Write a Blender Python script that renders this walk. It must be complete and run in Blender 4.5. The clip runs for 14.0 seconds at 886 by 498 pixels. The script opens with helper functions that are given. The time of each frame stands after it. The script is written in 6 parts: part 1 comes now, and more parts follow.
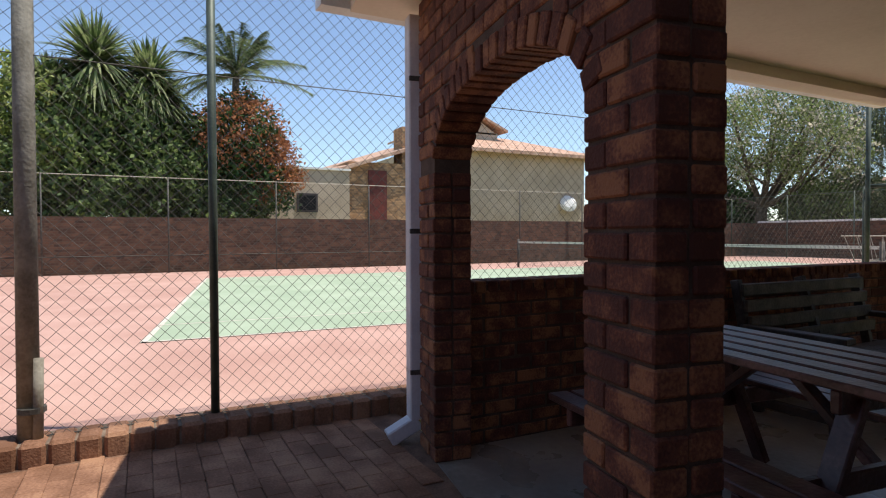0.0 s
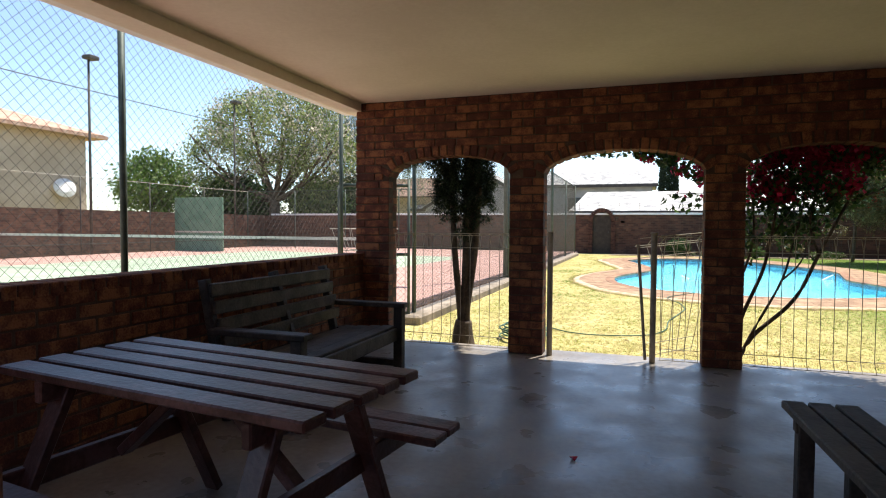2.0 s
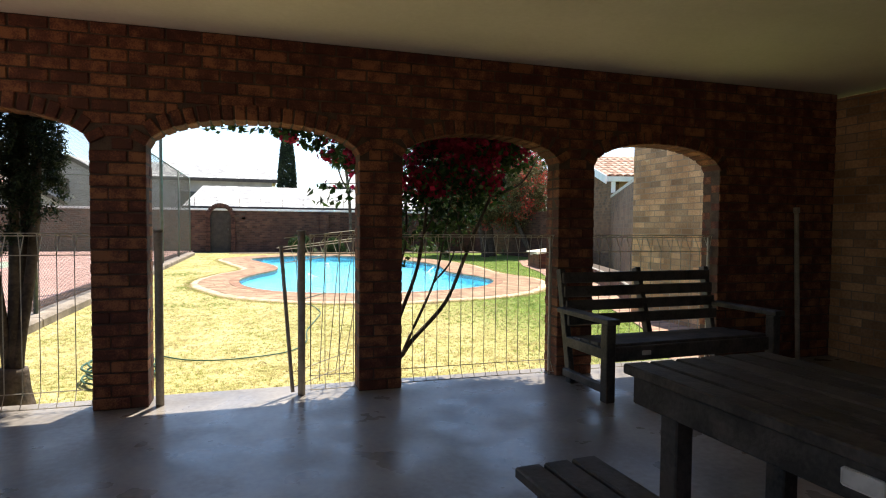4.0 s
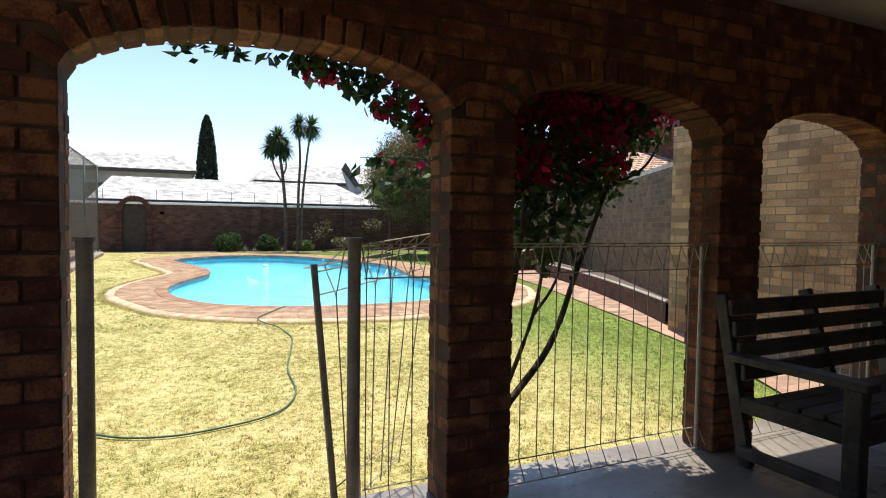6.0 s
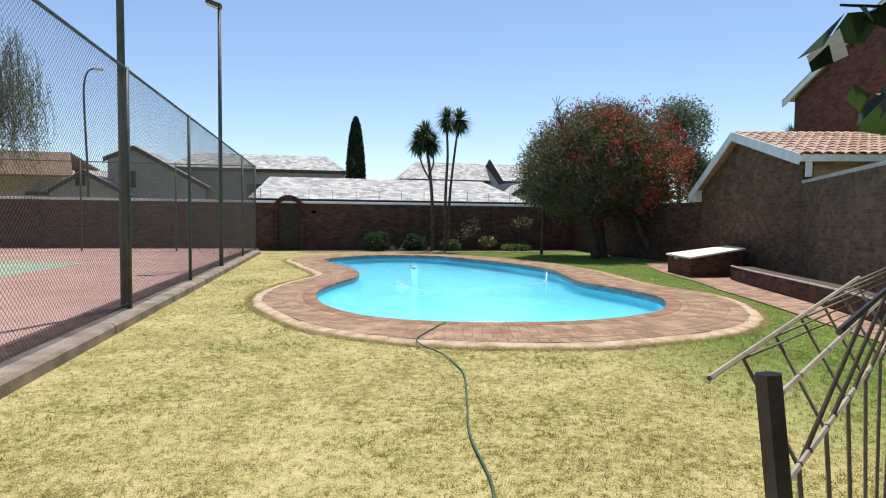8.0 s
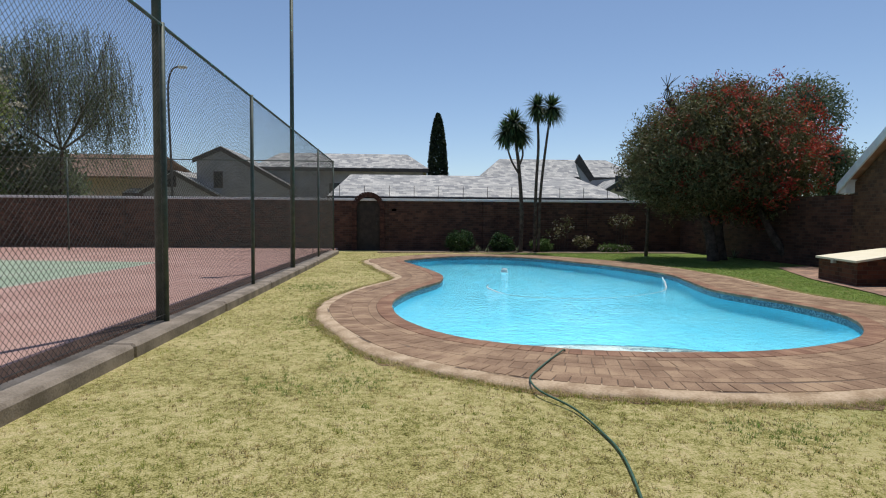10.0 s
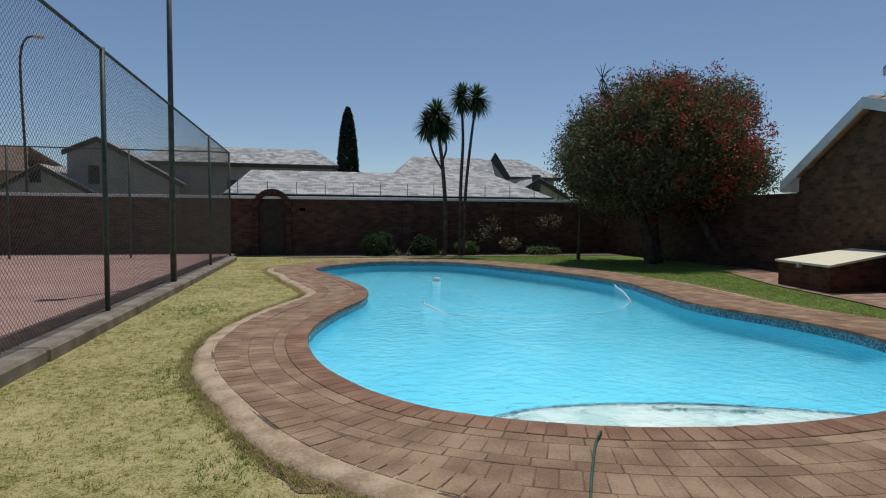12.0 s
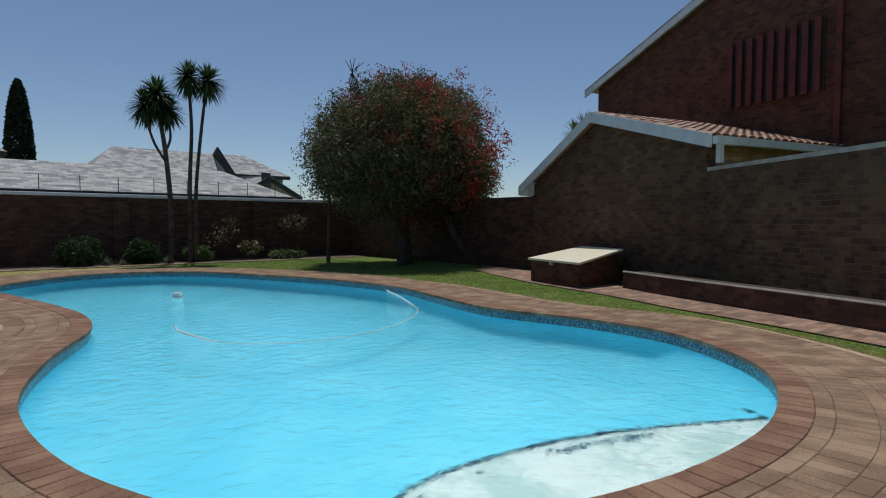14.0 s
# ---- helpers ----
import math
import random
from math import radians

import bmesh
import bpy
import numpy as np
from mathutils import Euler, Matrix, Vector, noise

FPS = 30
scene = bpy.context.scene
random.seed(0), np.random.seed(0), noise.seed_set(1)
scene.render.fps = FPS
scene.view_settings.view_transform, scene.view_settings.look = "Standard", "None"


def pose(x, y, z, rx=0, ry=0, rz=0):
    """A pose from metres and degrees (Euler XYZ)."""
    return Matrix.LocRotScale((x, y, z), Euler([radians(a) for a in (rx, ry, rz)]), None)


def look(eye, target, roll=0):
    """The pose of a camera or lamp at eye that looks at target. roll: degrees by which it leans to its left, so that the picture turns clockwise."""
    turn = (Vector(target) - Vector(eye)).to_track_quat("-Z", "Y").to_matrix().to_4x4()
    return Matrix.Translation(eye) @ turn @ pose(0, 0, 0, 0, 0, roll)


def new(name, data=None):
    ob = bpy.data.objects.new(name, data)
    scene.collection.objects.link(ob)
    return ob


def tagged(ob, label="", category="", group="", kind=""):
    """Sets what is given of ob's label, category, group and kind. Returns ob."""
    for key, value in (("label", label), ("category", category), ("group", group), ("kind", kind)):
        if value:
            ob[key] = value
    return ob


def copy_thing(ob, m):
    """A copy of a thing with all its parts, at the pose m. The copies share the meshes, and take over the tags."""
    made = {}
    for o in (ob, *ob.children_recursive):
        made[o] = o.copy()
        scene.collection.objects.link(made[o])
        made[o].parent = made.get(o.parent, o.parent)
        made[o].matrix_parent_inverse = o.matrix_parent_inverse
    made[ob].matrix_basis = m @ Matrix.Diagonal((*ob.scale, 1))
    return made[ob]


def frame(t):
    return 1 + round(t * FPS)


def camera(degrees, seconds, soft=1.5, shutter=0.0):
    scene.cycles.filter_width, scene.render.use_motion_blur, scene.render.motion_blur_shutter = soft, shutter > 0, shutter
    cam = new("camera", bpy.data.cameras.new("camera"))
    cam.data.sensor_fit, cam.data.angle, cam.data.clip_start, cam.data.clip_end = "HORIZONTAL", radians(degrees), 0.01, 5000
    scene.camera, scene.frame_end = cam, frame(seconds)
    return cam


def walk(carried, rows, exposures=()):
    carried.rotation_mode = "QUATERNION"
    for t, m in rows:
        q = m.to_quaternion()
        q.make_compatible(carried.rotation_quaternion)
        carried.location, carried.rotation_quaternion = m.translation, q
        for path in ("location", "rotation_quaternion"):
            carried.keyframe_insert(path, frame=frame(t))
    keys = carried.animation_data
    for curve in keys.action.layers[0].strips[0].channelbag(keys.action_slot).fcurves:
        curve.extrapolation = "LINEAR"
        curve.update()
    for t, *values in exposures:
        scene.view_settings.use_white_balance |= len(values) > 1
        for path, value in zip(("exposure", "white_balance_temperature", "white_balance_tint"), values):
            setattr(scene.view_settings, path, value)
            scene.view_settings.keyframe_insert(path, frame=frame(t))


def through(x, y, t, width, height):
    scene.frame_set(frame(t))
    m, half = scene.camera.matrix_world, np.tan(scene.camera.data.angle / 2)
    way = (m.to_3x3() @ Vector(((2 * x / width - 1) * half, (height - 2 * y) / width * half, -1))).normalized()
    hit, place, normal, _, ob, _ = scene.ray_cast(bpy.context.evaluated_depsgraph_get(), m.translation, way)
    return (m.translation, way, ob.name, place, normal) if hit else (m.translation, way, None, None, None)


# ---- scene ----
cam = camera(74.2, 14.0, soft=1.1)
PATH = [
    (0, (1.04, -6.606, 1.268), (-0.739, -5.694, 1.222), -0.2),
    (0.5, (1.018, -6.497, 1.255), (-0.58, -5.295, 1.206), -0.3),
    (1, (1.04, -6.369, 1.243), (-0.309, -4.894, 1.185), 0.4),
    (1.5, (0.957, -6.145, 1.258), (-0.019, -4.401, 1.192), 0.5),
    (2, (0.94, -5.881, 1.295), (0.297, -3.989, 1.218), 0.3),
    (2.5, (0.948, -5.588, 1.268), (0.606, -3.619, 1.197), 0.5),
    (3, (0.896, -5.264, 1.314), (0.925, -3.265, 1.24), 0.6),
    (3.5, (0.845, -4.918, 1.292), (1.21, -2.954, 1.216), 0.5),
    (6, (0.347, -2.371, 1.317), (1.189, -0.559, 1.228), 0.8),
    (6.5, (0.36, -1.855, 1.324), (1.198, -0.042, 1.228), 0.7),
    (7, (0.382, -1.34, 1.314), (1.13, 0.512, 1.214), 0.5),
    (7.5, (0.423, -0.86, 1.295), (1.019, 1.047, 1.198), 0.6),
    (8, (0.416, -0.414, 1.299), (0.815, 1.543, 1.199), 0.6),
    (8.5, (0.461, 0.053, 1.298), (0.694, 2.037, 1.197), 0.5),
    (9, (0.498, 0.497, 1.221), (0.619, 2.491, 1.121), 0.4),
    (11.5, (0.377, 3.325, 1.18), (0.585, 5.312, 1.081), 0.3),
    (12, (0.33, 3.834, 1.197), (0.766, 5.784, 1.1), 0.3),
    (12.5, (0.242, 4.278, 1.207), (0.906, 6.163, 1.11), 0.3),
    (13, (0.151, 4.702, 1.183), (1.02, 6.501, 1.092), 0.2),
    (13.5, (0.059, 5.052, 1.175), (1.125, 6.742, 1.086), 0.3),
    (14, (0.005, 5.386, 1.212), (1.279, 6.924, 1.121), 0.2),
]
walk(cam, [(t, look(eye, target, roll)) for t, eye, target, roll in PATH],
     exposures=[(0.0, 0.45, 6750, 10), (1.0, 0.8, 6850, 10), (2.0, 1.02, 6850, 10), (3.0, 1.14, 6850, 10), (5.0, 1.05, 6850, 10), (6.5, 0.56, 6750, 10), (7.5, 0.34, 6600, 10),
                (8.5, 0.04, 6500, 10), (9.2, -0.16, 6450, 10), (11.3, -0.74, 6400, 9), (14.0, -1.02, 6250, 8)])

# ---- light: sky and one high sun from beyond the pool, a little to the east ----
SUN = Vector((0.16, 0.32, 1.0)).normalized()
world = bpy.data.worlds.new("sky")
scene.world = world
world.use_nodes = True
wn = world.node_tree
sky = wn.nodes.new("ShaderNodeTexSky")
sky.sky_type = "NISHITA"
sky.sun_disc = False
sky.sun_elevation = math.asin(SUN.z)
sky.sun_rotation = math.atan2(SUN.x, SUN.y)
sky.altitude = 1500
sky.air_density = 1.0
sky.dust_density = 0.9
sky.ozone_density = 1.5
wn.links.new(sky.outputs[0], wn.nodes["Background"].inputs[0])
wn.nodes["Background"].inputs[1].default_value = 0.15
sun = new("sun", bpy.data.lights.new("sun", "SUN"))
sun.data.energy = 4.3
sun.data.angle = radians(0.5)
sun.data.color = (1.0, 0.95, 0.88)
sun.matrix_world = look((0, 0, 60), Vector((0, 0, 60)) - SUN)

# ---- materials ----
def lin(c):
    return (*c, 1.0)


def material(name, a, b, scale=6.0, rough=0.8, bump=0.15, fine=60.0, metal=0.0, third=None, each=0.0, spec=0.4):
    """Two-scale noise between colours a and b, with grain relief; each: how far the pieces differ in tone."""
    m = bpy.data.materials.new(name)
    m.use_nodes = True
    n, l = m.node_tree.nodes, m.node_tree.links
    bsdf = n["Principled BSDF"]
    geo = n.new("ShaderNodeNewGeometry")
    big = n.new("ShaderNodeTexNoise")
    big.inputs["Scale"].default_value, big.inputs["Detail"].default_value = scale, 4
    small = n.new("ShaderNodeTexNoise")
    small.inputs["Scale"].default_value, small.inputs["Detail"].default_value = fine, 3
    l.new(geo.outputs["Position"], big.inputs["Vector"])
    l.new(geo.outputs["Position"], small.inputs["Vector"])
    ramp = n.new("ShaderNodeValToRGB")
    ramp.color_ramp.elements[0].position, ramp.color_ramp.elements[0].color = 0.35, lin(a)
    ramp.color_ramp.elements[1].position, ramp.color_ramp.elements[1].color = 0.68, lin(b)
    if third:
        e = ramp.color_ramp.elements.new(0.52)
        e.color = lin(third)
    add = n.new("ShaderNodeMath")
    add.operation = "MULTIPLY_ADD"
    l.new(small.outputs["Fac"], add.inputs[0])
    add.inputs[1].default_value = 0.5
    l.new(big.outputs["Fac"], add.inputs[2])
    sub = n.new("ShaderNodeMath")
    sub.operation = "SUBTRACT"
    l.new(add.outputs[0], sub.inputs[0])
    sub.inputs[1].default_value = 0.25
    last = sub
    if each:
        info = n.new("ShaderNodeObjectInfo")
        isl = n.new("ShaderNodeMath")
        isl.operation = "ADD"
        l.new(info.outputs["Random"], isl.inputs[0])
        l.new(geo.outputs["Random Per Island"], isl.inputs[1])
        fr = n.new("ShaderNodeMath")
        fr.operation = "FRACT"
        l.new(isl.outputs[0], fr.inputs[0])
        mix = n.new("ShaderNodeMath")
        mix.operation = "MULTIPLY_ADD"
        l.new(fr.outputs[0], mix.inputs[0])
        mix.inputs[1].default_value = each
        l.new(sub.outputs[0], mix.inputs[2])
        off = n.new("ShaderNodeMath")
        off.operation = "SUBTRACT"
        l.new(mix.outputs[0], off.inputs[0])
        off.inputs[1].default_value = each / 2
        last = off
    l.new(last.outputs[0], ramp.inputs["Fac"])
    l.new(ramp.outputs["Color"], bsdf.inputs["Base Color"])
    bsdf.inputs["Roughness"].default_value = rough
    bsdf.inputs["Metallic"].default_value = metal
    bsdf.inputs["Specular IOR Level"].default_value = spec
    bp = n.new("ShaderNodeBump")
    bp.inputs["Strength"].default_value = bump
    bp.inputs["Distance"].default_value = 0.01
    l.new(small.outputs["Fac"], bp.inputs["Height"])
    l.new(bp.outputs["Normal"], bsdf.inputs["Normal"])
    return m


def brick_material(name, a, b, mortar, flat=False, width=0.234, row=0.0857):
    """Brickwork too far off to be laid brick by brick: colour and relief from one brick pattern in metres."""
    m = material(name, a, b, 2.5, 0.9, 0.3, 40)
    n, l = m.node_tree.nodes, m.node_tree.links
    bsdf, ramp = n["Principled BSDF"], n["Color Ramp"]
    geo, sep, com = n.new("ShaderNodeNewGeometry"), n.new("ShaderNodeSeparateXYZ"), n.new("ShaderNodeCombineXYZ")
    l.new(geo.outputs["Position"], sep.inputs[0])
    if flat:
        l.new(sep.outputs["X"], com.inputs["X"])
        l.new(sep.outputs["Y"], com.inputs["Y"])
    else:
        s = n.new("ShaderNodeMath")
        s.operation = "ADD"
        l.new(sep.outputs["X"], s.inputs[0])
        l.new(sep.outputs["Y"], s.inputs[1])
        l.new(s.outputs[0], com.inputs["X"])
        l.new(sep.outputs["Z"], com.inputs["Y"])
    br = n.new("ShaderNodeTexBrick")
    br.inputs["Scale"].default_value = 1.0
    br.inputs["Brick Width"].default_value, br.inputs["Row Height"].default_value = width, row
    br.inputs["Mortar Size"].default_value, br.inputs["Mortar Smooth"].default_value = 0.006, 0.3
    br.inputs["Color1"].default_value, br.inputs["Color2"].default_value = lin((0.55, 0.55, 0.55)), lin((1.25, 1.2, 1.1))
    br.inputs["Mortar"].default_value = lin((1, 1, 1))
    l.new(com.outputs[0], br.inputs["Vector"])
    mul = n.new("ShaderNodeMix")
    mul.data_type, mul.blend_type = "RGBA", "MULTIPLY"
    mul.inputs["Factor"].default_value = 1.0
    l.new(ramp.outputs["Color"], mul.inputs["A"])
    l.new(br.outputs["Color"], mul.inputs["B"])
    mm = n.new("ShaderNodeMix")
    mm.data_type = "RGBA"
    l.new(br.outputs["Fac"], mm.inputs["Factor"])
    l.new(mul.outputs["Result"], mm.inputs["A"])
    mm.inputs["B"].default_value = lin(mortar)
    l.new(mm.outputs["Result"], bsdf.inputs["Base Color"])
    inv = n.new("ShaderNodeMath")
    inv.operation = "SUBTRACT"
    inv.inputs[0].default_value = 1.0
    l.new(br.outputs["Fac"], inv.inputs[1])
    bp = n.new("ShaderNodeBump")
    bp.inputs["Strength"].default_value, bp.inputs["Distance"].default_value = 0.7, 0.012
    l.new(inv.outputs[0], bp.inputs["Height"])
    l.new(n["Bump"].outputs["Normal"], bp.inputs["Normal"])
    l.new(bp.outputs["Normal"], bsdf.inputs["Normal"])
    return m


def grass_material():
    """Dry lawn: straw and green patches, tufts and fine blades at four scales."""
    m = bpy.data.materials.new("dry_lawn")
    m.use_nodes = True
    n, l = m.node_tree.nodes, m.node_tree.links
    bsdf, geo = n["Principled BSDF"], n.new("ShaderNodeNewGeometry")
    total = None
    for scale, weight in ((0.5, 0.35), (3.0, 0.45), (18.0, 0.65), (95.0, 0.95)):
        t = n.new("ShaderNodeTexNoise")
        t.inputs["Scale"].default_value, t.inputs["Detail"].default_value = scale, 5
        l.new(geo.outputs["Position"], t.inputs["Vector"])
        w = n.new("ShaderNodeMath")
        w.operation = "MULTIPLY_ADD"
        l.new(t.outputs["Fac"], w.inputs[0])
        w.inputs[1].default_value = weight
        if total is None:
            w.inputs[2].default_value = -0.69
        else:
            l.new(total.outputs[0], w.inputs[2])
        total = w
    ramp = n.new("ShaderNodeValToRGB")
    e = ramp.color_ramp.elements
    e[0].position, e[0].color = 0.22, lin((0.10, 0.085, 0.025))
    e[1].position, e[1].color = 0.80, lin((0.68, 0.56, 0.31))
    for p, c in ((0.38, (0.27, 0.25, 0.08)), (0.5, (0.44, 0.395, 0.15)), (0.62, (0.56, 0.485, 0.23))):
        e.new(p).color = lin(c)
    l.new(total.outputs[0], ramp.inputs["Fac"])
    # watered green lawn on the east side, fading unevenly into the dry part
    green = n.new("ShaderNodeValToRGB")
    g = green.color_ramp.elements
    g[0].position, g[0].color = 0.25, lin((0.075, 0.12, 0.022))
    g[1].position, g[1].color = 0.75, lin((0.27, 0.36, 0.09))
    l.new(total.outputs[0], green.inputs["Fac"])
    sep, wob, rng_ = n.new("ShaderNodeSeparateXYZ"), n.new("ShaderNodeMath"), n.new("ShaderNodeMapRange")
    l.new(geo.outputs["Position"], sep.inputs[0])
    wob.operation = "MULTIPLY_ADD"
    l.new(total.outputs[0], wob.inputs[0])
    wob.inputs[1].default_value = 2.5
    l.new(sep.outputs["X"], wob.inputs[2])
    rng_.inputs["From Min"].default_value, rng_.inputs["From Max"].default_value = 4.5, 6.3
    l.new(wob.outputs[0], rng_.inputs["Value"])
    mix = n.new("ShaderNodeMix")
    mix.data_type = "RGBA"
    l.new(rng_.outputs["Result"], mix.inputs[0])
    l.new(ramp.outputs["Color"], mix.inputs[6])
    l.new(green.outputs["Color"], mix.inputs[7])
    l.new(mix.outputs[2], bsdf.inputs["Base Color"])
    bsdf.inputs["Roughness"].default_value = 0.95
    bsdf.inputs["Specular IOR Level"].default_value = 0.1
    bp = n.new("ShaderNodeBump")
    bp.inputs["Strength"].default_value, bp.inputs["Distance"].default_value = 0.8, 0.02
    l.new(total.outputs[0], bp.inputs["Height"])
    l.new(bp.outputs["Normal"], bsdf.inputs["Normal"])
    return m


M = {}
M["brick"] = material("face_brick", (0.075, 0.025, 0.016), (0.26, 0.11, 0.05), 9, 0.9, 0.5, 90, third=(0.135, 0.046, 0.026), each=0.28)
M["mortar"] = material("mortar", (0.055, 0.034, 0.024), (0.10, 0.066, 0.047), 8, 0.95, 0.4, 120)
M["brickwall"] = brick_material("garden_brickwork", (0.08, 0.038, 0.026), (0.13, 0.065, 0.044), (0.095, 0.07, 0.052))
# lightened to include light bounced off lawn and paving
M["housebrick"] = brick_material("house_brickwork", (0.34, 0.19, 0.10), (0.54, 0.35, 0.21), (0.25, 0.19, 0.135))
# darker copy of the house brick: the walls' shade is in its colour
M["shadebrick"] = brick_material("shaded_garden_brickwork", (0.10, 0.054, 0.031), (0.17, 0.098, 0.054), (0.12, 0.09, 0.06))
M["redbrick"] = brick_material("red_brickwork", (0.11, 0.038, 0.023), (0.16, 0.062, 0.035), (0.11, 0.08, 0.055))
M["paver"] = material("clay_paver", (0.26, 0.166, 0.105), (0.45, 0.31, 0.195), 3, 0.9, 0.35, 70, third=(0.345, 0.228, 0.145), each=0.18, spec=0.2)
M["rimpaver"] = material("rim_clay_paver", (0.24, 0.13, 0.085), (0.40, 0.245, 0.155), 3, 0.9, 0.35, 70, third=(0.32, 0.185, 0.118), each=0.2, spec=0.2)
M["paver_red"] = material("red_clay_paver", (0.17, 0.085, 0.05), (0.34, 0.19, 0.115), 4, 0.9, 0.35, 70, third=(0.25, 0.13, 0.08), each=0.22, spec=0.2)
M["paverbed"] = material("paver_bed", (0.12, 0.085, 0.06), (0.24, 0.175, 0.125), 8, 0.95, 0.3, 90)
M["path"] = brick_material("paved_path", (0.36, 0.22, 0.16), (0.46, 0.30, 0.22), (0.3, 0.22, 0.16), flat=True, width=0.23, row=0.115)
M["edging"] = material("mortar_haunch", (0.40, 0.28, 0.17), (0.64, 0.49, 0.33), 5, 0.95, 0.6, 45, third=(0.54, 0.40, 0.26))
M["concrete"] = material("screed_floor", (0.175, 0.155, 0.135), (0.30, 0.27, 0.235), 1.6, 0.33, 0.06, 26, spec=0.5)
M["kerb"] = material("kerb_concrete", (0.19, 0.155, 0.115), (0.36, 0.30, 0.235), 3, 0.9, 0.3, 60)
M["ceiling"] = material("painted_ceiling", (0.72, 0.65, 0.52), (0.80, 0.73, 0.60), 1.2, 0.7, 0.03, 30)
M["palecap"] = material("weathered_mortar_cap", (0.34, 0.31, 0.27), (0.50, 0.46, 0.40), 5, 0.9, 0.2, 60)
M["white"] = material("white_paint", (0.70, 0.70, 0.68), (0.82, 0.82, 0.80), 5, 0.5, 0.05, 60)
M["grass"] = grass_material()
M["court_red"] = material("court_red", (0.41, 0.24, 0.195), (0.50, 0.315, 0.26), 0.9, 0.9, 0.15, 80)
M["court_green"] = material("court_green", (0.29, 0.365, 0.255), (0.37, 0.44, 0.32), 0.9, 0.9, 0.15, 80)
M["line"] = material("court_line", (0.5, 0.46, 0.38), (0.62, 0.58, 0.5), 5, 0.8, 0.1, 60)
M["pool"] = material("pool_plaster", (0.19, 0.73, 0.93), (0.28, 0.81, 0.96), 1.5, 0.7, 0.05, 30)
M["shelf"] = material("pool_step_plaster", (0.60, 0.72, 0.68), (0.93, 0.93, 0.88), 2.2, 0.7, 0.1, 22, third=(0.88, 0.9, 0.86))
M["poolband"] = material("waterline_tile", (0.05, 0.08, 0.11), (0.26, 0.32, 0.37), 40, 0.25, 0.1, 40)
M["mosaic"] = material("worn_mosaic", (0.015, 0.09, 0.15), (0.30, 0.46, 0.50), 12, 0.4, 0.1, 40, third=(0.06, 0.18, 0.25), each=0.5)
M["slate"] = brick_material("grey_roof_tile", (0.42, 0.42, 0.42), (0.58, 0.58, 0.57), (0.3, 0.3, 0.3), flat=True, width=0.33, row=0.34)
M["plaster_grey"] = material("grey_plaster", (0.24, 0.24, 0.26), (0.32, 0.32, 0.34), 1.5, 0.9, 0.1, 40)
M["plaster_tan"] = material("tan_plaster", (0.40, 0.33, 0.25), (0.50, 0.42, 0.33), 0.8, 0.9, 0.1, 40)
# also stands in for shade, as the plate behind the louvre slats
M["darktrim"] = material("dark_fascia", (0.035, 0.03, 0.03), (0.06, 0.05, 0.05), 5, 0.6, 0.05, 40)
M["claytile"] = material("clay_roof_tile", (0.36, 0.20, 0.13), (0.57, 0.40, 0.30), 4, 0.8, 0.2, 50, each=0.3)
M["browntile"] = material("dark_brown_roof_tile", (0.15, 0.09, 0.06), (0.27, 0.175, 0.12), 3, 0.85, 0.2, 40)
M["redwood"] = material("red_painted_wood", (0.10, 0.02, 0.015), (0.17, 0.035, 0.025), 4, 0.6, 0.15, 60)
M["steel_green"] = material("green_steel", (0.05, 0.07, 0.055), (0.09, 0.115, 0.09), 8, 0.55, 0.1, 80, metal=0.2)
M["steel_dark"] = material("weathered_steel", (0.06, 0.055, 0.05), (0.12, 0.105, 0.09), 8, 0.6, 0.1, 80, metal=0.4)
M["wire"] = material("galvanised_wire", (0.05, 0.048, 0.043), (0.10, 0.096, 0.085), 20, 0.6, 0.0, 80, metal=0.3)
M["wirepale"] = material("cream_coated_wire", (0.34, 0.30, 0.24), (0.46, 0.42, 0.34), 20, 0.55, 0.05, 80)
M["postcream"] = material("weathered_cream_post", (0.22, 0.185, 0.14), (0.34, 0.295, 0.235), 8, 0.7, 0.1, 60)
M["glass"] = material("dark_window", (0.01, 0.012, 0.015), (0.02, 0.022, 0.026), 3, 0.08, 0.0, 20)
M["opening"] = material("dark_doorwood", (0.03, 0.022, 0.016), (0.055, 0.04, 0.03), 6, 0.7, 0.1, 40)


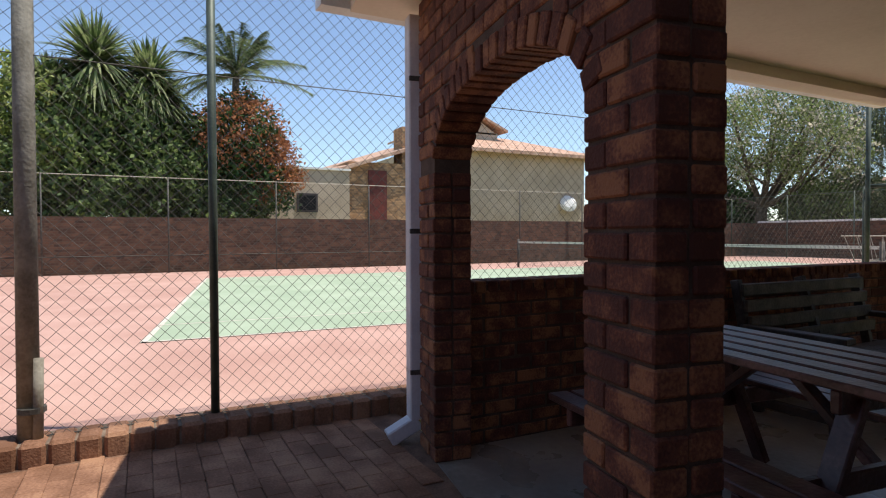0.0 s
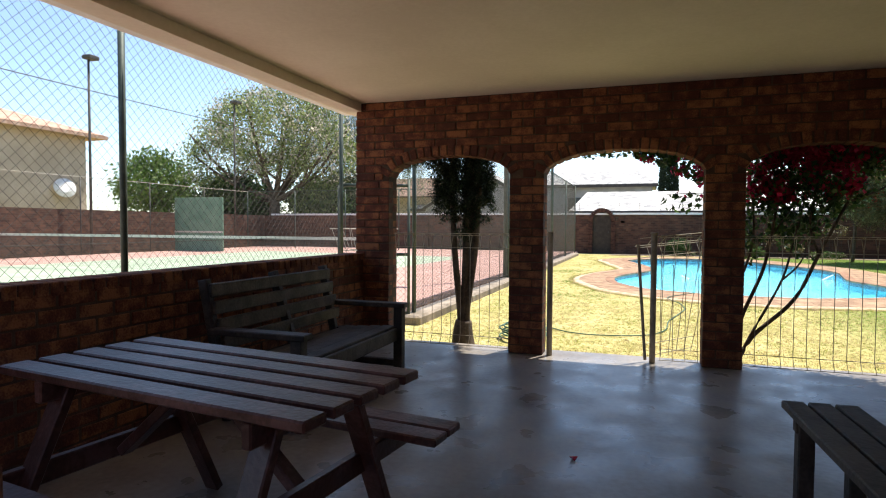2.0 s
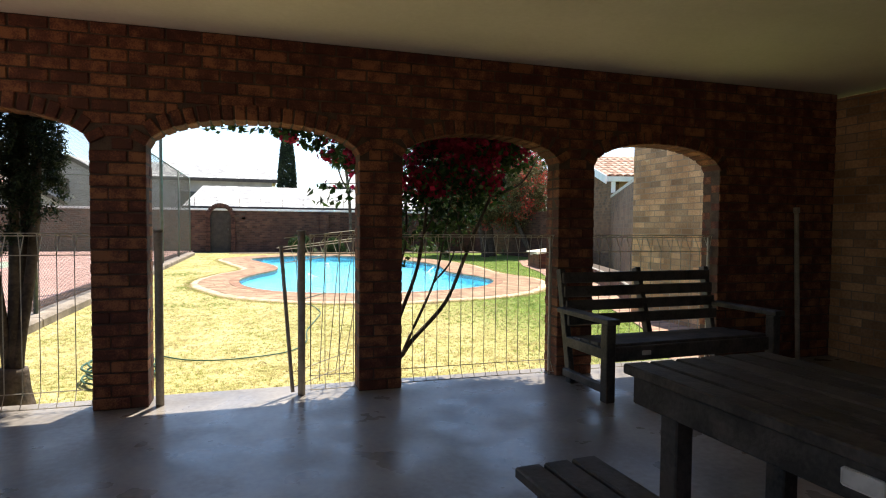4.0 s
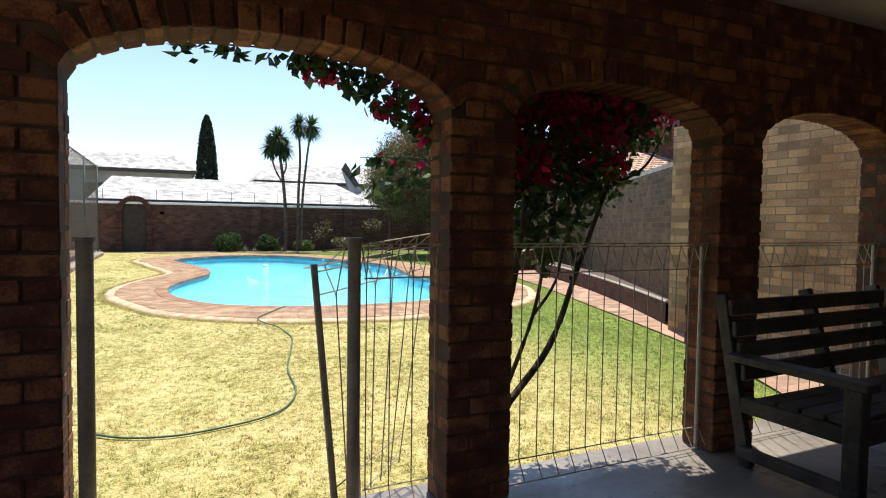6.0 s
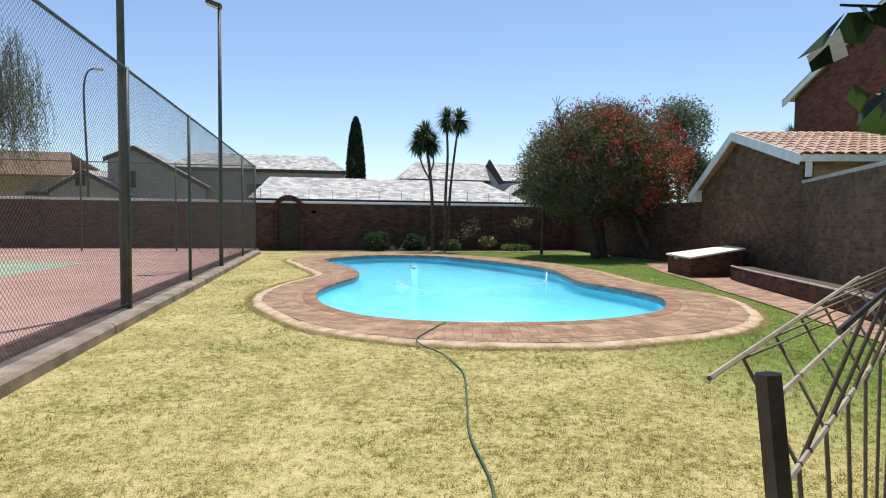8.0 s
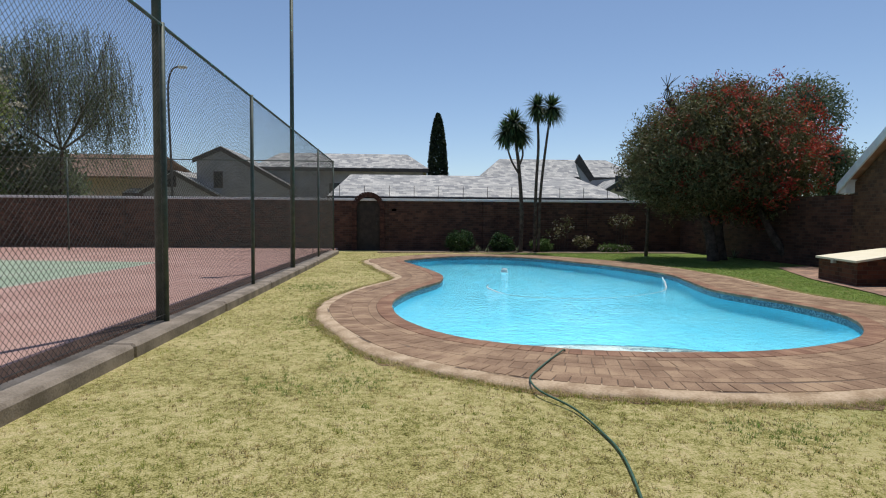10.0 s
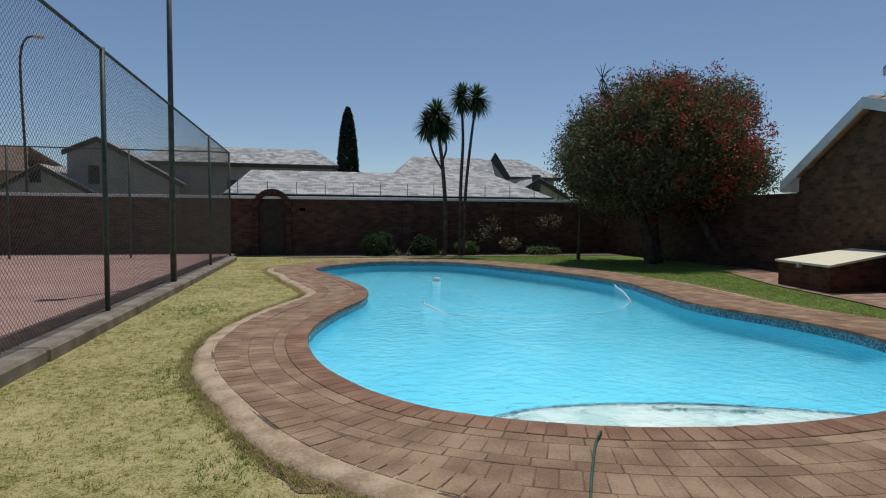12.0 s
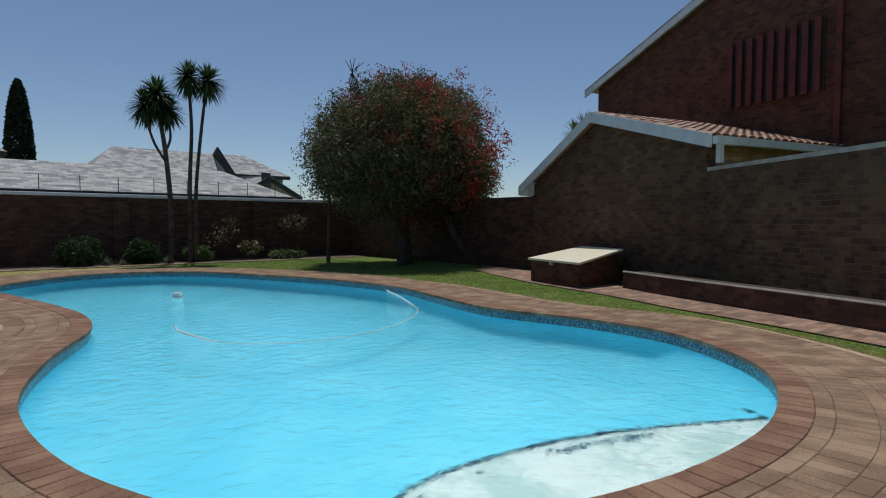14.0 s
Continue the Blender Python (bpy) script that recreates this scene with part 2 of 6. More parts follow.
def water_material():
    m = bpy.data.materials.new("pool_water")
    m.use_nodes = True
    n, l = m.node_tree.nodes, m.node_tree.links
    n.remove(n["Principled BSDF"])
    tr, gl, mix, fr = (n.new("ShaderNode" + k) for k in ("BsdfRefraction", "BsdfGlossy", "MixShader", "Fresnel"))
    tr.inputs["Color"].default_value = (0.86, 0.98, 1.0, 1)
    tr.inputs["IOR"].default_value, tr.inputs["Roughness"].default_value = 1.33, 0.0
    gl.inputs["Roughness"].default_value = 0.03
    fr.inputs["IOR"].default_value = 1.33
    nz, bp, geo = n.new("ShaderNodeTexNoise"), n.new("ShaderNodeBump"), n.new("ShaderNodeNewGeometry")
    nz.inputs["Scale"].default_value, nz.inputs["Detail"].default_value, nz.inputs["Roughness"].default_value, nz.inputs["Distortion"].default_value = 7.5, 5, 0.62, 0.8
    l.new(geo.outputs["Position"], nz.inputs["Vector"])
    bp.inputs["Strength"].default_value, bp.inputs["Distance"].default_value = 0.46, 0.03
    l.new(nz.outputs["Fac"], bp.inputs["Height"])
    l.new(bp.outputs["Normal"], gl.inputs["Normal"])
    l.new(bp.outputs["Normal"], fr.inputs["Normal"])
    l.new(bp.outputs["Normal"], tr.inputs["Normal"])
    l.new(fr.outputs[0], mix.inputs["Fac"])
    l.new(tr.outputs[0], mix.inputs[1])
    l.new(gl.outputs[0], mix.inputs[2])
    l.new(mix.outputs[0], n["Material Output"].inputs["Surface"])
    return m


M["water"] = water_material()

# the screed is polished in patches by use
cn, cl_ = M["concrete"].node_tree.nodes, M["concrete"].node_tree.links
wear, spread = cn.new("ShaderNodeTexNoise"), cn.new("ShaderNodeMapRange")
wear.inputs["Scale"].default_value, wear.inputs["Detail"].default_value = 2.6, 5
spread.inputs["From Min"].default_value, spread.inputs["From Max"].default_value = 0.4, 0.62
spread.inputs["To Min"].default_value, spread.inputs["To Max"].default_value = 0.42, 0.25
cl_.new(cn["Geometry"].outputs["Position"], wear.inputs["Vector"])
cl_.new(wear.outputs["Fac"], spread.inputs["Value"])
cl_.new(spread.outputs["Result"], cn["Principled BSDF"].inputs["Roughness"])


# ---- mesh helpers ----
def mesh_of(name, verts, faces, mat, smooth=False):
    me = bpy.data.meshes.new(name)
    me.from_pydata([tuple(v) for v in verts], [], faces)
    me.materials.append(mat)
    if smooth:
        me.polygons.foreach_set("use_smooth", [True] * len(me.polygons))
    me.update()
    return me


def obj(name, verts, faces, mat, parent=None, label="", category="", group="", kind="", smooth=False):
    ob = new(name, mesh_of(name, verts, faces, mat, smooth))
    if parent:
        ob.parent = parent
    return tagged(ob, label, category, group, kind)


def part(name, bm, mat, parent, label="", smooth=False):
    me = bpy.data.meshes.new(name)
    bm.to_mesh(me)
    bm.free()
    me.materials.append(mat)
    if smooth:
        me.polygons.foreach_set("use_smooth", [True] * len(me.polygons))
    ob = new(name, me)
    if parent:
        ob.parent = parent
    return tagged(ob, label)


def thing(name, label, category, group="", kind="", at=None):
    ob = new(name)
    ob.empty_display_size = 0.1
    if at is not None:
        ob.matrix_basis = at
    return tagged(ob, label, category, group, kind)


def add_box(bm, lo, hi, m=None, bevel=0.0):
    lo, hi = Vector(lo), Vector(hi)
    c, s = (lo + hi) / 2, hi - lo
    r = bmesh.ops.create_cube(bm, size=1.0, matrix=(m or Matrix()) @ Matrix.Translation(c) @ Matrix.Diagonal((*s, 1)))
    if bevel:
        es = {e for v in r["verts"] for e in v.link_edges}
        bmesh.ops.bevel(bm, geom=list(es), offset=bevel, segments=1, affect="EDGES")


def box_bm(lo, hi, m=None, bevel=0.0):
    bm = bmesh.new()
    add_box(bm, lo, hi, m, bevel)
    return bm


def add_rod(bm, a, b, r, r2=None, seg=8):
    a, b = Vector(a), Vector(b)
    d = b - a
    if d.length < 1e-6:
        return
    q = d.to_track_quat("Z", "Y").to_matrix().to_4x4()
    bmesh.ops.create_cone(bm, cap_ends=True, segments=seg, radius1=r, radius2=r if r2 is None else r2, depth=d.length,
                          matrix=Matrix.Translation((a + b) / 2) @ q)


def rod_bm(a, b, r, r2=None, seg=8):
    bm = bmesh.new()
    add_rod(bm, a, b, r, r2, seg)
    return bm


def tube(points, r, seg=6, r_end=None):
    """Vertices and faces of a round tube along points."""
    pts = [Vector(p) for p in points]
    vs, fs = [], []
    n = len(pts)
    for i, p in enumerate(pts):
        d = (pts[min(i + 1, n - 1)] - pts[max(i - 1, 0)]).normalized()
        u = d.orthogonal().normalized() if abs(d.z) > 0.9 else d.cross(Vector((0, 0, 1))).normalized()
        w = d.cross(u)
        rr = r if r_end is None else r + (r_end - r) * i / (n - 1)
        for k in range(seg):
            a = 2 * math.pi * k / seg
            vs.append(p + rr * (math.cos(a) * u + math.sin(a) * w))
    for i in range(n - 1):
        for k in range(seg):
            k2 = (k + 1) % seg
            fs.append((i * seg + k, i * seg + k2, (i + 1) * seg + k2, (i + 1) * seg + k))
    fs.append(tuple(range(seg - 1, -1, -1)))
    fs.append(tuple((n - 1) * seg + k for k in range(seg)))
    return vs, fs


def join(lots):
    vs, fs = [], []
    for v, f in lots:
        o = len(vs)
        vs += v
        fs += [tuple(i + o for i in q) for q in f]
    return vs, fs


def smooth_loop(points, per=8, closed=True):
    """A rounded curve through a few control points."""
    P = [Vector((*p, 0)) if len(p) == 2 else Vector(p) for p in points]
    n = len(P)
    out = []
    for i in range(n if closed else n - 1):
        a, b, c, d = (P[(i + k) % n] if closed else P[max(0, min(n - 1, i + k))] for k in (-1, 0, 1, 2))
        for k in range(per):
            t = k / per
            out.append(0.5 * (2 * b + (c - a) * t + (2 * a - 5 * b + 4 * c - d) * t * t + (3 * b - a - 3 * c + d) * t ** 3))
    if not closed:
        out.append(P[-1])
    return out


def even_loop(loop, step):
    """The same closed curve with points at even steps."""
    L = [0.0]
    pts = loop + [loop[0]]
    for a, b in zip(pts, pts[1:]):
        L.append(L[-1] + (b - a).length)
    n = max(8, round(L[-1] / step))
    out, j = [], 0
    for i in range(n):
        s = L[-1] * i / n
        while L[j + 1] < s:
            j += 1
        out.append(pts[j].lerp(pts[j + 1], (s - L[j]) / max(1e-9, L[j + 1] - L[j])))
    return out


def offset_loop(loop, d):
    """The closed curve moved outwards by d (inwards if negative); the loop runs counter-clockwise."""
    n = len(loop)
    out = []
    for i, p in enumerate(loop):
        t = (loop[(i + 1) % n] - loop[i - 1]).normalized()
        out.append(p + d * Vector((t.y, -t.x, 0)))
    return out


def holed_plane(name, outer, inner, z, mat, **tags):
    """A flat sheet between two closed curves."""
    bm = bmesh.new()
    es = []
    for loop in (outer, inner):
        vs = [bm.verts.new((p[0], p[1], z)) for p in loop]
        es += [bm.edges.new((vs[i - 1], vs[i])) for i in range(len(vs))]
    bmesh.ops.triangle_fill(bm, edges=es, use_beauty=True, normal=(0, 0, 1))
    for f in bm.faces:
        if f.normal.z < 0:
            f.normal_flip()
    return tagged(part(name, bm, mat, None), **tags)
# ---- the ground, the court, the pool ----
GROUND = -0.07
POOL = [(3.37, 21.14), (1.94, 20.99), (0.46, 19.19), (0.69, 17.44), (1.07, 15.70), (1.26, 14.36), (1.14, 13.13), (0.63, 11.79), (0.31, 10.56), (0.29, 9.53), (0.51, 8.50), (1.05, 7.57), (1.99, 7.01), (3.06, 6.81), (4.2, 6.93), (5.38, 7.52), (6.19, 8.72), (6.28, 10.0), (5.98, 11.58), (6.27, 13.23), (6.53, 14.77), (6.17, 16.93), (5.41, 18.78), (4.59, 20.42)]
COPING = [(3.26, 22.38), (1.33, 22.17), (-0.56, 19.60), (-0.26, 17.13), (0.05, 15.59), (0.37, 14.05), (0.10, 13.02), (-0.36, 11.69), (-0.61, 10.14), (-0.51, 9.12), (-0.20, 8.09), (0.41, 6.85), (1.43, 5.98), (2.75, 5.57), (4.08, 5.62), (5.78, 6.26), (6.96, 7.7), (7.46, 9.28), (7.24, 10.97), (7.40, 12.61), (7.60, 14.46), (7.34, 17.34), (6.53, 19.60), (5.10, 21.66)]
pool_edge = even_loop(smooth_loop(POOL)[::-1], 0.115)
if sum(a.x * b.y - b.x * a.y for a, b in zip(pool_edge, pool_edge[1:])) < 0:
    pool_edge.reverse()
coping_edge = even_loop(smooth_loop(COPING), 0.2)
if sum(a.x * b.y - b.x * a.y for a, b in zip(coping_edge, coping_edge[1:])) < 0:
    coping_edge.reverse()

FAR = 900
mid_edge = even_loop([a for a in offset_loop(coping_edge, -0.12)], 0.4)
ground = holed_plane("ground", [(-FAR, -FAR), (FAR, -FAR), (FAR, FAR), (-FAR, FAR)], mid_edge, GROUND, M["grass"],
                     label="dry yellow and green lawn around the pool", category="lawn", kind="structure")

# pool basin
WATER = -0.15
n = len(pool_edge)
ring0 = [Vector((p.x, p.y, -0.04)) for p in pool_edge]
ring1 = [Vector((p.x, p.y, -0.24)) for p in pool_edge]


def depth_at(y):
    return -0.95 - 0.6 * max(0.0, min(1.0, (y - 8.0) / 9.0))


ring2 = [Vector((p.x, p.y, depth_at(p.y))) for p in offset_loop(pool_edge, -0.12)]
pool = thing("swimming_pool", "blue plastered kidney-shaped swimming pool full of clear water", "pool", kind="structure")
obj("waterline_band", ring0 + ring1, [(i, (i + 1) % n, n + (i + 1) % n, n + i) for i in range(n)], M["poolband"], pool, "dark blue waterline tiles")
bm = bmesh.new()
v1 = [bm.verts.new(p) for p in ring1]
v2 = [bm.verts.new(p) for p in ring2]
for i in range(n):
    bm.faces.new((v1[i], v1[(i + 1) % n], v2[(i + 1) % n], v2[i]))
bmesh.ops.triangle_fill(bm, edges=[e for e in bm.edges if e.verts[0] in v2 and e.verts[1] in v2], use_beauty=True)
part("basin", bm, M["pool"], pool, "pale blue plaster", smooth=True)
water = holed_plane("water", [(p.x, p.y) for p in pool_edge], [(3.0 + 0.01 * math.cos(a), 12 + 0.01 * math.sin(a)) for a in (0, 2, 4)], WATER, M["water"],
                    label="clear rippled pool water", category="water", kind="structure")
water.visible_shadow = False

# shallow step at the near side
def inside_pool(x, y):
    c = False
    for a, b in zip(pool_edge, pool_edge[1:] + pool_edge[:1]):
        if (a.y > y) != (b.y > y) and x < (b.x - a.x) * (y - a.y) / (b.y - a.y) + a.x:
            c = not c
    return c


step_line = smooth_loop([(1.07, 7.56), (1.9, 7.92), (2.8, 7.88), (3.6, 7.62), (4.5, 7.15)], 8, closed=False)
near = sorted([p for p in pool_edge if 1.07 < p.x < 4.5 and p.y < 7.7], key=lambda p: p.x)
rim = [Vector((p.x, p.y + 0.02, 0)) for p in near]
outline = [(p.x, p.y) for p in step_line] + [(p.x, p.y) for p in reversed(rim)]
bm = bmesh.new()
top = [bm.verts.new((x, y, -0.34)) for x, y in outline]
low = [bm.verts.new((x, y, -1.2)) for x, y in outline]
bm.faces.new(top)
for i in range(len(top)):
    bm.faces.new((top[i], top[i - 1], low[i - 1], low[i]))
bmesh.ops.recalc_face_normals(bm, faces=bm.faces)
bmesh.ops.triangulate(bm, faces=[f for f in bm.faces if len(f.verts) > 4])
part("step", bm, M["shelf"], pool, "pale worn plaster step")
line = [Vector((p.x, p.y, 0)) for p in smooth_loop([(p.x, p.y) for p in step_line[::4]] + [(step_line[-1].x, step_line[-1].y)], 34, closed=False)]
mosaic = bmesh.new()
mr = random.Random(18)
for i in range(1, len(line) - 1):
    d = (line[i + 1] - line[i]).normalized()
    side = Vector((d.y, -d.x, 0))
    wave = math.sin(i * 0.045) + 0.6 * math.sin(i * 0.13 + 1)
    for off, chance in ((0.006, 0.93), (0.03, 0.8), (0.115, 0.10 + 0.3 * wave), (0.14, 0.2 + 0.4 * wave), (0.165, 0.1 + 0.35 * wave), (0.19, -0.1 + 0.25 * wave)):
        if mr.random() < chance:
            c = line[i] + side * (off + mr.uniform(-0.004, 0.004))
            if inside_pool(c.x, c.y):
                add_box(mosaic, (-0.011, -0.011, -0.004), (0.011, 0.011, 0.003), Matrix.Translation((c.x, c.y, -0.339)) @ Matrix.Rotation(math.atan2(d.y, d.x), 4, "Z"))
tagged(part("step_mosaic", mosaic, M["mosaic"], pool, "worn blue-grey mosaic edging of the step"), kind="stuff")

# coping bed
holed_plane("pool_surround", coping_edge, pool_edge, -0.0355, M["paverbed"], label="sandy bed and joints under the pool surround", category="paving", kind="structure")
haunch_loop = even_loop(coping_edge, 0.06)
k = len(haunch_loop)


def ragged(i, seed, amp):
    """A slow and a quick waver along the pool edging."""
    a = 2 * math.pi * i / k
    return amp * (0.5 * math.sin(23 * a + seed) + 0.35 * math.sin(61 * a + 2.1 * seed) + 0.25 * math.sin(147 * a + 3.3 * seed))


rings = []
for off, z, amp, lift in ((-0.06, -0.034, 0.0, 0.002), (0.03, -0.035, 0.006, 0.004), (0.09, -0.043, 0.012, 0.005), (0.15, -0.055, 0.03, 0.004), (0.17, -0.11, 0.03, 0.0)):
    rings.append([Vector((p.x, p.y, z + ragged(i, 1.7 + off * 9, lift))) for i, p in enumerate(
        [q + (r - q) * (1 + ragged(n_, 4.0, amp) / 0.05) for n_, (q, r) in enumerate(zip(offset_loop(haunch_loop, off - 0.05), offset_loop(haunch_loop, off)))])])
obj("trim", [p for ring_ in rings for p in ring_], [(r * k + i, r * k + (i + 1) % k, (r + 1) * k + (i + 1) % k, (r + 1) * k + i) for r in range(len(rings) - 1) for i in range(k)],
    M["edging"], label="pale mortar edging round the pool paving", category="edging", kind="structure", smooth=True)

# tennis court
COURT_Z = 0.03
obj("court", [(x, y, z) for z in (COURT_Z, -0.1) for x, y in ((-21.2, -13), (-3.05, -13), (-3.05, 1.4), (-2.25, 1.4), (-2.25, 25.3), (-21.2, 25.3))],
    [(0, 1, 2, 5), (2, 3, 4, 5)] + [((i + 1) % 6, i, 6 + i, 6 + (i + 1) % 6) for i in range(6)], M["court_red"], label="faded red tennis court surface", category="tennis court", kind="structure")


def court_at(u, v, z):
    """A point of the playing area, u across and v along, from its south-east corner."""
    return (-6.58 + 0.988 * u + 0.03 * v, -6.64 - 0.152 * u + v, COURT_Z + z)


green = obj("court_green_area", [court_at(u, v, 0.005) for u, v in ((-11, 0), (0, 0), (0, 23.8), (-11, 23.8))], [(0, 1, 2, 3)], M["court_green"], label="faded green tennis playing area", category="tennis court", kind="structure")
lines = []
for x0, y0, x1, y1 in ((-11.0, 0, -10.95, 23.8), (-0.05, 0, 0.0, 23.8), (-11, -0.02, 0, 0.06), (-11, 23.75, 0, 23.8), (-9.63, 0, -9.58, 23.8), (-1.42, 0, -1.37, 23.8), (-9.6, 5.48, -1.4, 5.53), (-9.6, 18.28, -1.4, 18.33), (-5.52, 5.5, -5.47, 18.3)):
    lines.append(([court_at(u, v, 0.009) for u, v in ((x0, y0), (x1, y0), (x1, y1), (x0, y1))], [(0, 1, 2, 3)]))
marks = obj("court_lines", *join(lines), M["line"], label="worn white court markings", category="marking", kind="structure")

# ---- patio shell ----
BACK_T = 0.23
CEIL = 2.645
XR = 6.3
floor = obj("floor", [(-2.2, -5.1, 0), (0, -5.47, 0), (6.3, -6.5, 0), (6.3, 0.3, 0), (-2.2, 0.3, 0), (-2.2, -5.1, -0.12), (0, -5.47, -0.12), (6.3, -6.5, -0.12), (6.3, 0.3, -0.12), (-2.2, 0.3, -0.12)],
            [(0, 1, 2, 3, 4), (0, 5, 6, 1), (1, 6, 7, 2), (2, 7, 8, 3), (3, 8, 9, 4), (4, 9, 5, 0)], M["concrete"], label="smooth worn concrete patio floor", category="floor", kind="structure")


obj("ceiling", [(-2.45, -5.45, CEIL), (0, -5.85, CEIL), (6.6, -6.95, CEIL), (6.6, 0.66, CEIL), (-2.45, 0.66, CEIL), (-2.45, -5.45, CEIL + 0.16), (0, -5.85, CEIL + 0.16), (6.6, -6.95, CEIL + 0.16), (6.6, 0.66, CEIL + 0.16), (-2.45, 0.66, CEIL + 0.16)],
    [(4, 3, 2, 1, 0), (5, 6, 7, 8, 9), (0, 1, 6, 5), (1, 2, 7, 6), (2, 3, 8, 7), (3, 4, 9, 8), (4, 0, 5, 9)], M["ceiling"], label="cream painted flat patio ceiling", category="ceiling", kind="structure")
# sheet added above view; its south edge is set by the terrace shadow
SHADOW_ROOF = [(-2.45, -5.78), (0, -6.18), (6.6, -7.28), (6.6, 0.62), (-2.45, 0.62)]
obj("roof", [(x, y, z) for z in (CEIL + 0.161, CEIL + 0.22) for x, y in SHADOW_ROOF], [(4, 3, 2, 1, 0), (5, 6, 7, 8, 9)] + [(i, (i + 1) % 5, 5 + (i + 1) % 5, 5 + i) for i in range(5)], M["slate"],
    label="unseen flat sheet over the patio, added to cast the terrace shadow edge", category="roof", kind="structure")
tagged(part("beam", box_bm((-2.2, -5.0, 2.555), (-2.02, -0.0, CEIL - 0.002)), M["ceiling"], None), "cream painted edge beam over the low wall", "beam", kind="structure")

ARCHES = [(-1.69, -0.345), (0.0, 1.485), (1.819, 3.194), (3.535, 4.88)]


def arch_z(u, a, b, spring, rise):
    s = abs((u - (a + b) / 2) / ((b - a) / 2))
    return spring + rise * max(0.0, 1 - s ** 2.3) ** 0.55


def arched_wall(name, x0, x1, top, thick, arches, spring, rise, mat, m, **tags):
    """The mortar core of an arcade wall: its face along x from x0 to x1, openings cut right through."""
    vs, fs = [], []

    def strip(us, lows):
        for (ua, la), (ub, lb) in zip(zip(us, lows), list(zip(us, lows))[1:]):
            o = len(vs)
            for y in (0.0, thick):
                vs.extend([(ua, y, la), (ub, y, lb), (ub, y, top), (ua, y, top)])
            fs.extend([(o, o + 1, o + 2, o + 3), (o + 5, o + 4, o + 7, o + 6), (o + 1, o, o + 4, o + 5), (o + 3, o + 2, o + 6, o + 7)])
            if la == 0.0:
                fs.extend([(o, o + 3, o + 7, o + 4), (o + 2, o + 1, o + 5, o + 6)])

    at = x0
    for a, b in arches:
        strip([at, a], [0.0, 0.0])
        us = [a + (b - a) * (0.5 - 0.5 * math.cos(math.pi * k / 24)) for k in range(25)]
        strip(us, [arch_z(u, a, b, spring, rise) for u in us])
        at = b
    strip([at, x1], [0.0, 0.0])
    ob = obj(name, vs, fs, mat, **tags)
    ob.matrix_basis = m
    return ob


SPRING, RISE = 1.815, 0.225
wall_back = arched_wall("wall_north", -2.075, XR, CEIL, BACK_T - 0.02, ARCHES, SPRING + 0.01, RISE, M["mortar"], pose(0, 0.01, 0),
                        label="red face-brick arcade wall with four arches", category="wall", kind="structure")
FRONT = pose(0, -5.49, 0, 0, 0, 170.5)
F_ARCHES = [(0.33, 1.88)]
F_SPRING, F_RISE = 1.68, 0.3
wall_front = arched_wall("wall_south", 0.01, 2.17, CEIL, 0.21, [(0.32, 1.89)], F_SPRING + 0.01, F_RISE, M["mortar"], FRONT @ pose(0, -0.22, 0),
                         label="red face-brick arched front wall of the patio", category="wall", kind="structure")
wall_low = tagged(part("wall_west", box_bm((-2.19, -5.0, -0.1), (-2.0, 0.0, 0.965)), M["mortar"], None), "low face-brick wall beside the tennis court", "wall", kind="structure")
# added out of view to keep skylight off the piers and patio
tagged(part("wall_light_block", box_bm((-2.8, -10.4, -0.1), (XR, -10.15, 3.2)), M["redbrick"], None), "unseen plain brick wall added behind the front terrace to cut skylight", "wall", kind="structure")
tagged(part("wall_east", box_bm((XR, -10.4, -0.1), (XR + 0.25, 3.35, 2.6)), M["housebrick"], None), "tall face-brick house wall beside the patio", "wall", kind="structure")
tagged(part("wall_south_east", box_bm((2.2, -0.23, -0.1), (6.3, 0.0, CEIL), pose(0, -5.49, 0, 0, 0, -9.5)), M["redbrick"], None), "face-brick front wall of the patio", "wall", kind="structure")

# ---- outer walls ----
WALL_H = 1.93
FY = 25.35
wall_far = tagged(part("wall_boundary", box_bm((-21.5, FY, -0.1), (-1.5, FY + 0.23, WALL_H)), M["brickwall"], None), "brown brick boundary wall behind the pool garden", "wall", kind="structure")
tagged(part("wall_boundary", box_bm((-0.58, FY, -0.1), (11.9, FY + 0.23, WALL_H)), M["brickwall"], None), "brown brick boundary wall behind the pool garden", "wall", kind="structure")
tagged(part("wall_boundary", box_bm((-21.7, -30, -0.1), (-21.5, FY + 0.23, WALL_H)), M["brickwall"], None), "brown brick boundary wall beside the tennis court", "wall", kind="structure")
tagged(part("trim", box_bm((-21.0, FY - 0.04, WALL_H), (11.9, FY + 0.3, WALL_H + 0.1), bevel=0.01), M["white"], None), "white painted capping on the boundary wall", "capping", kind="structure")


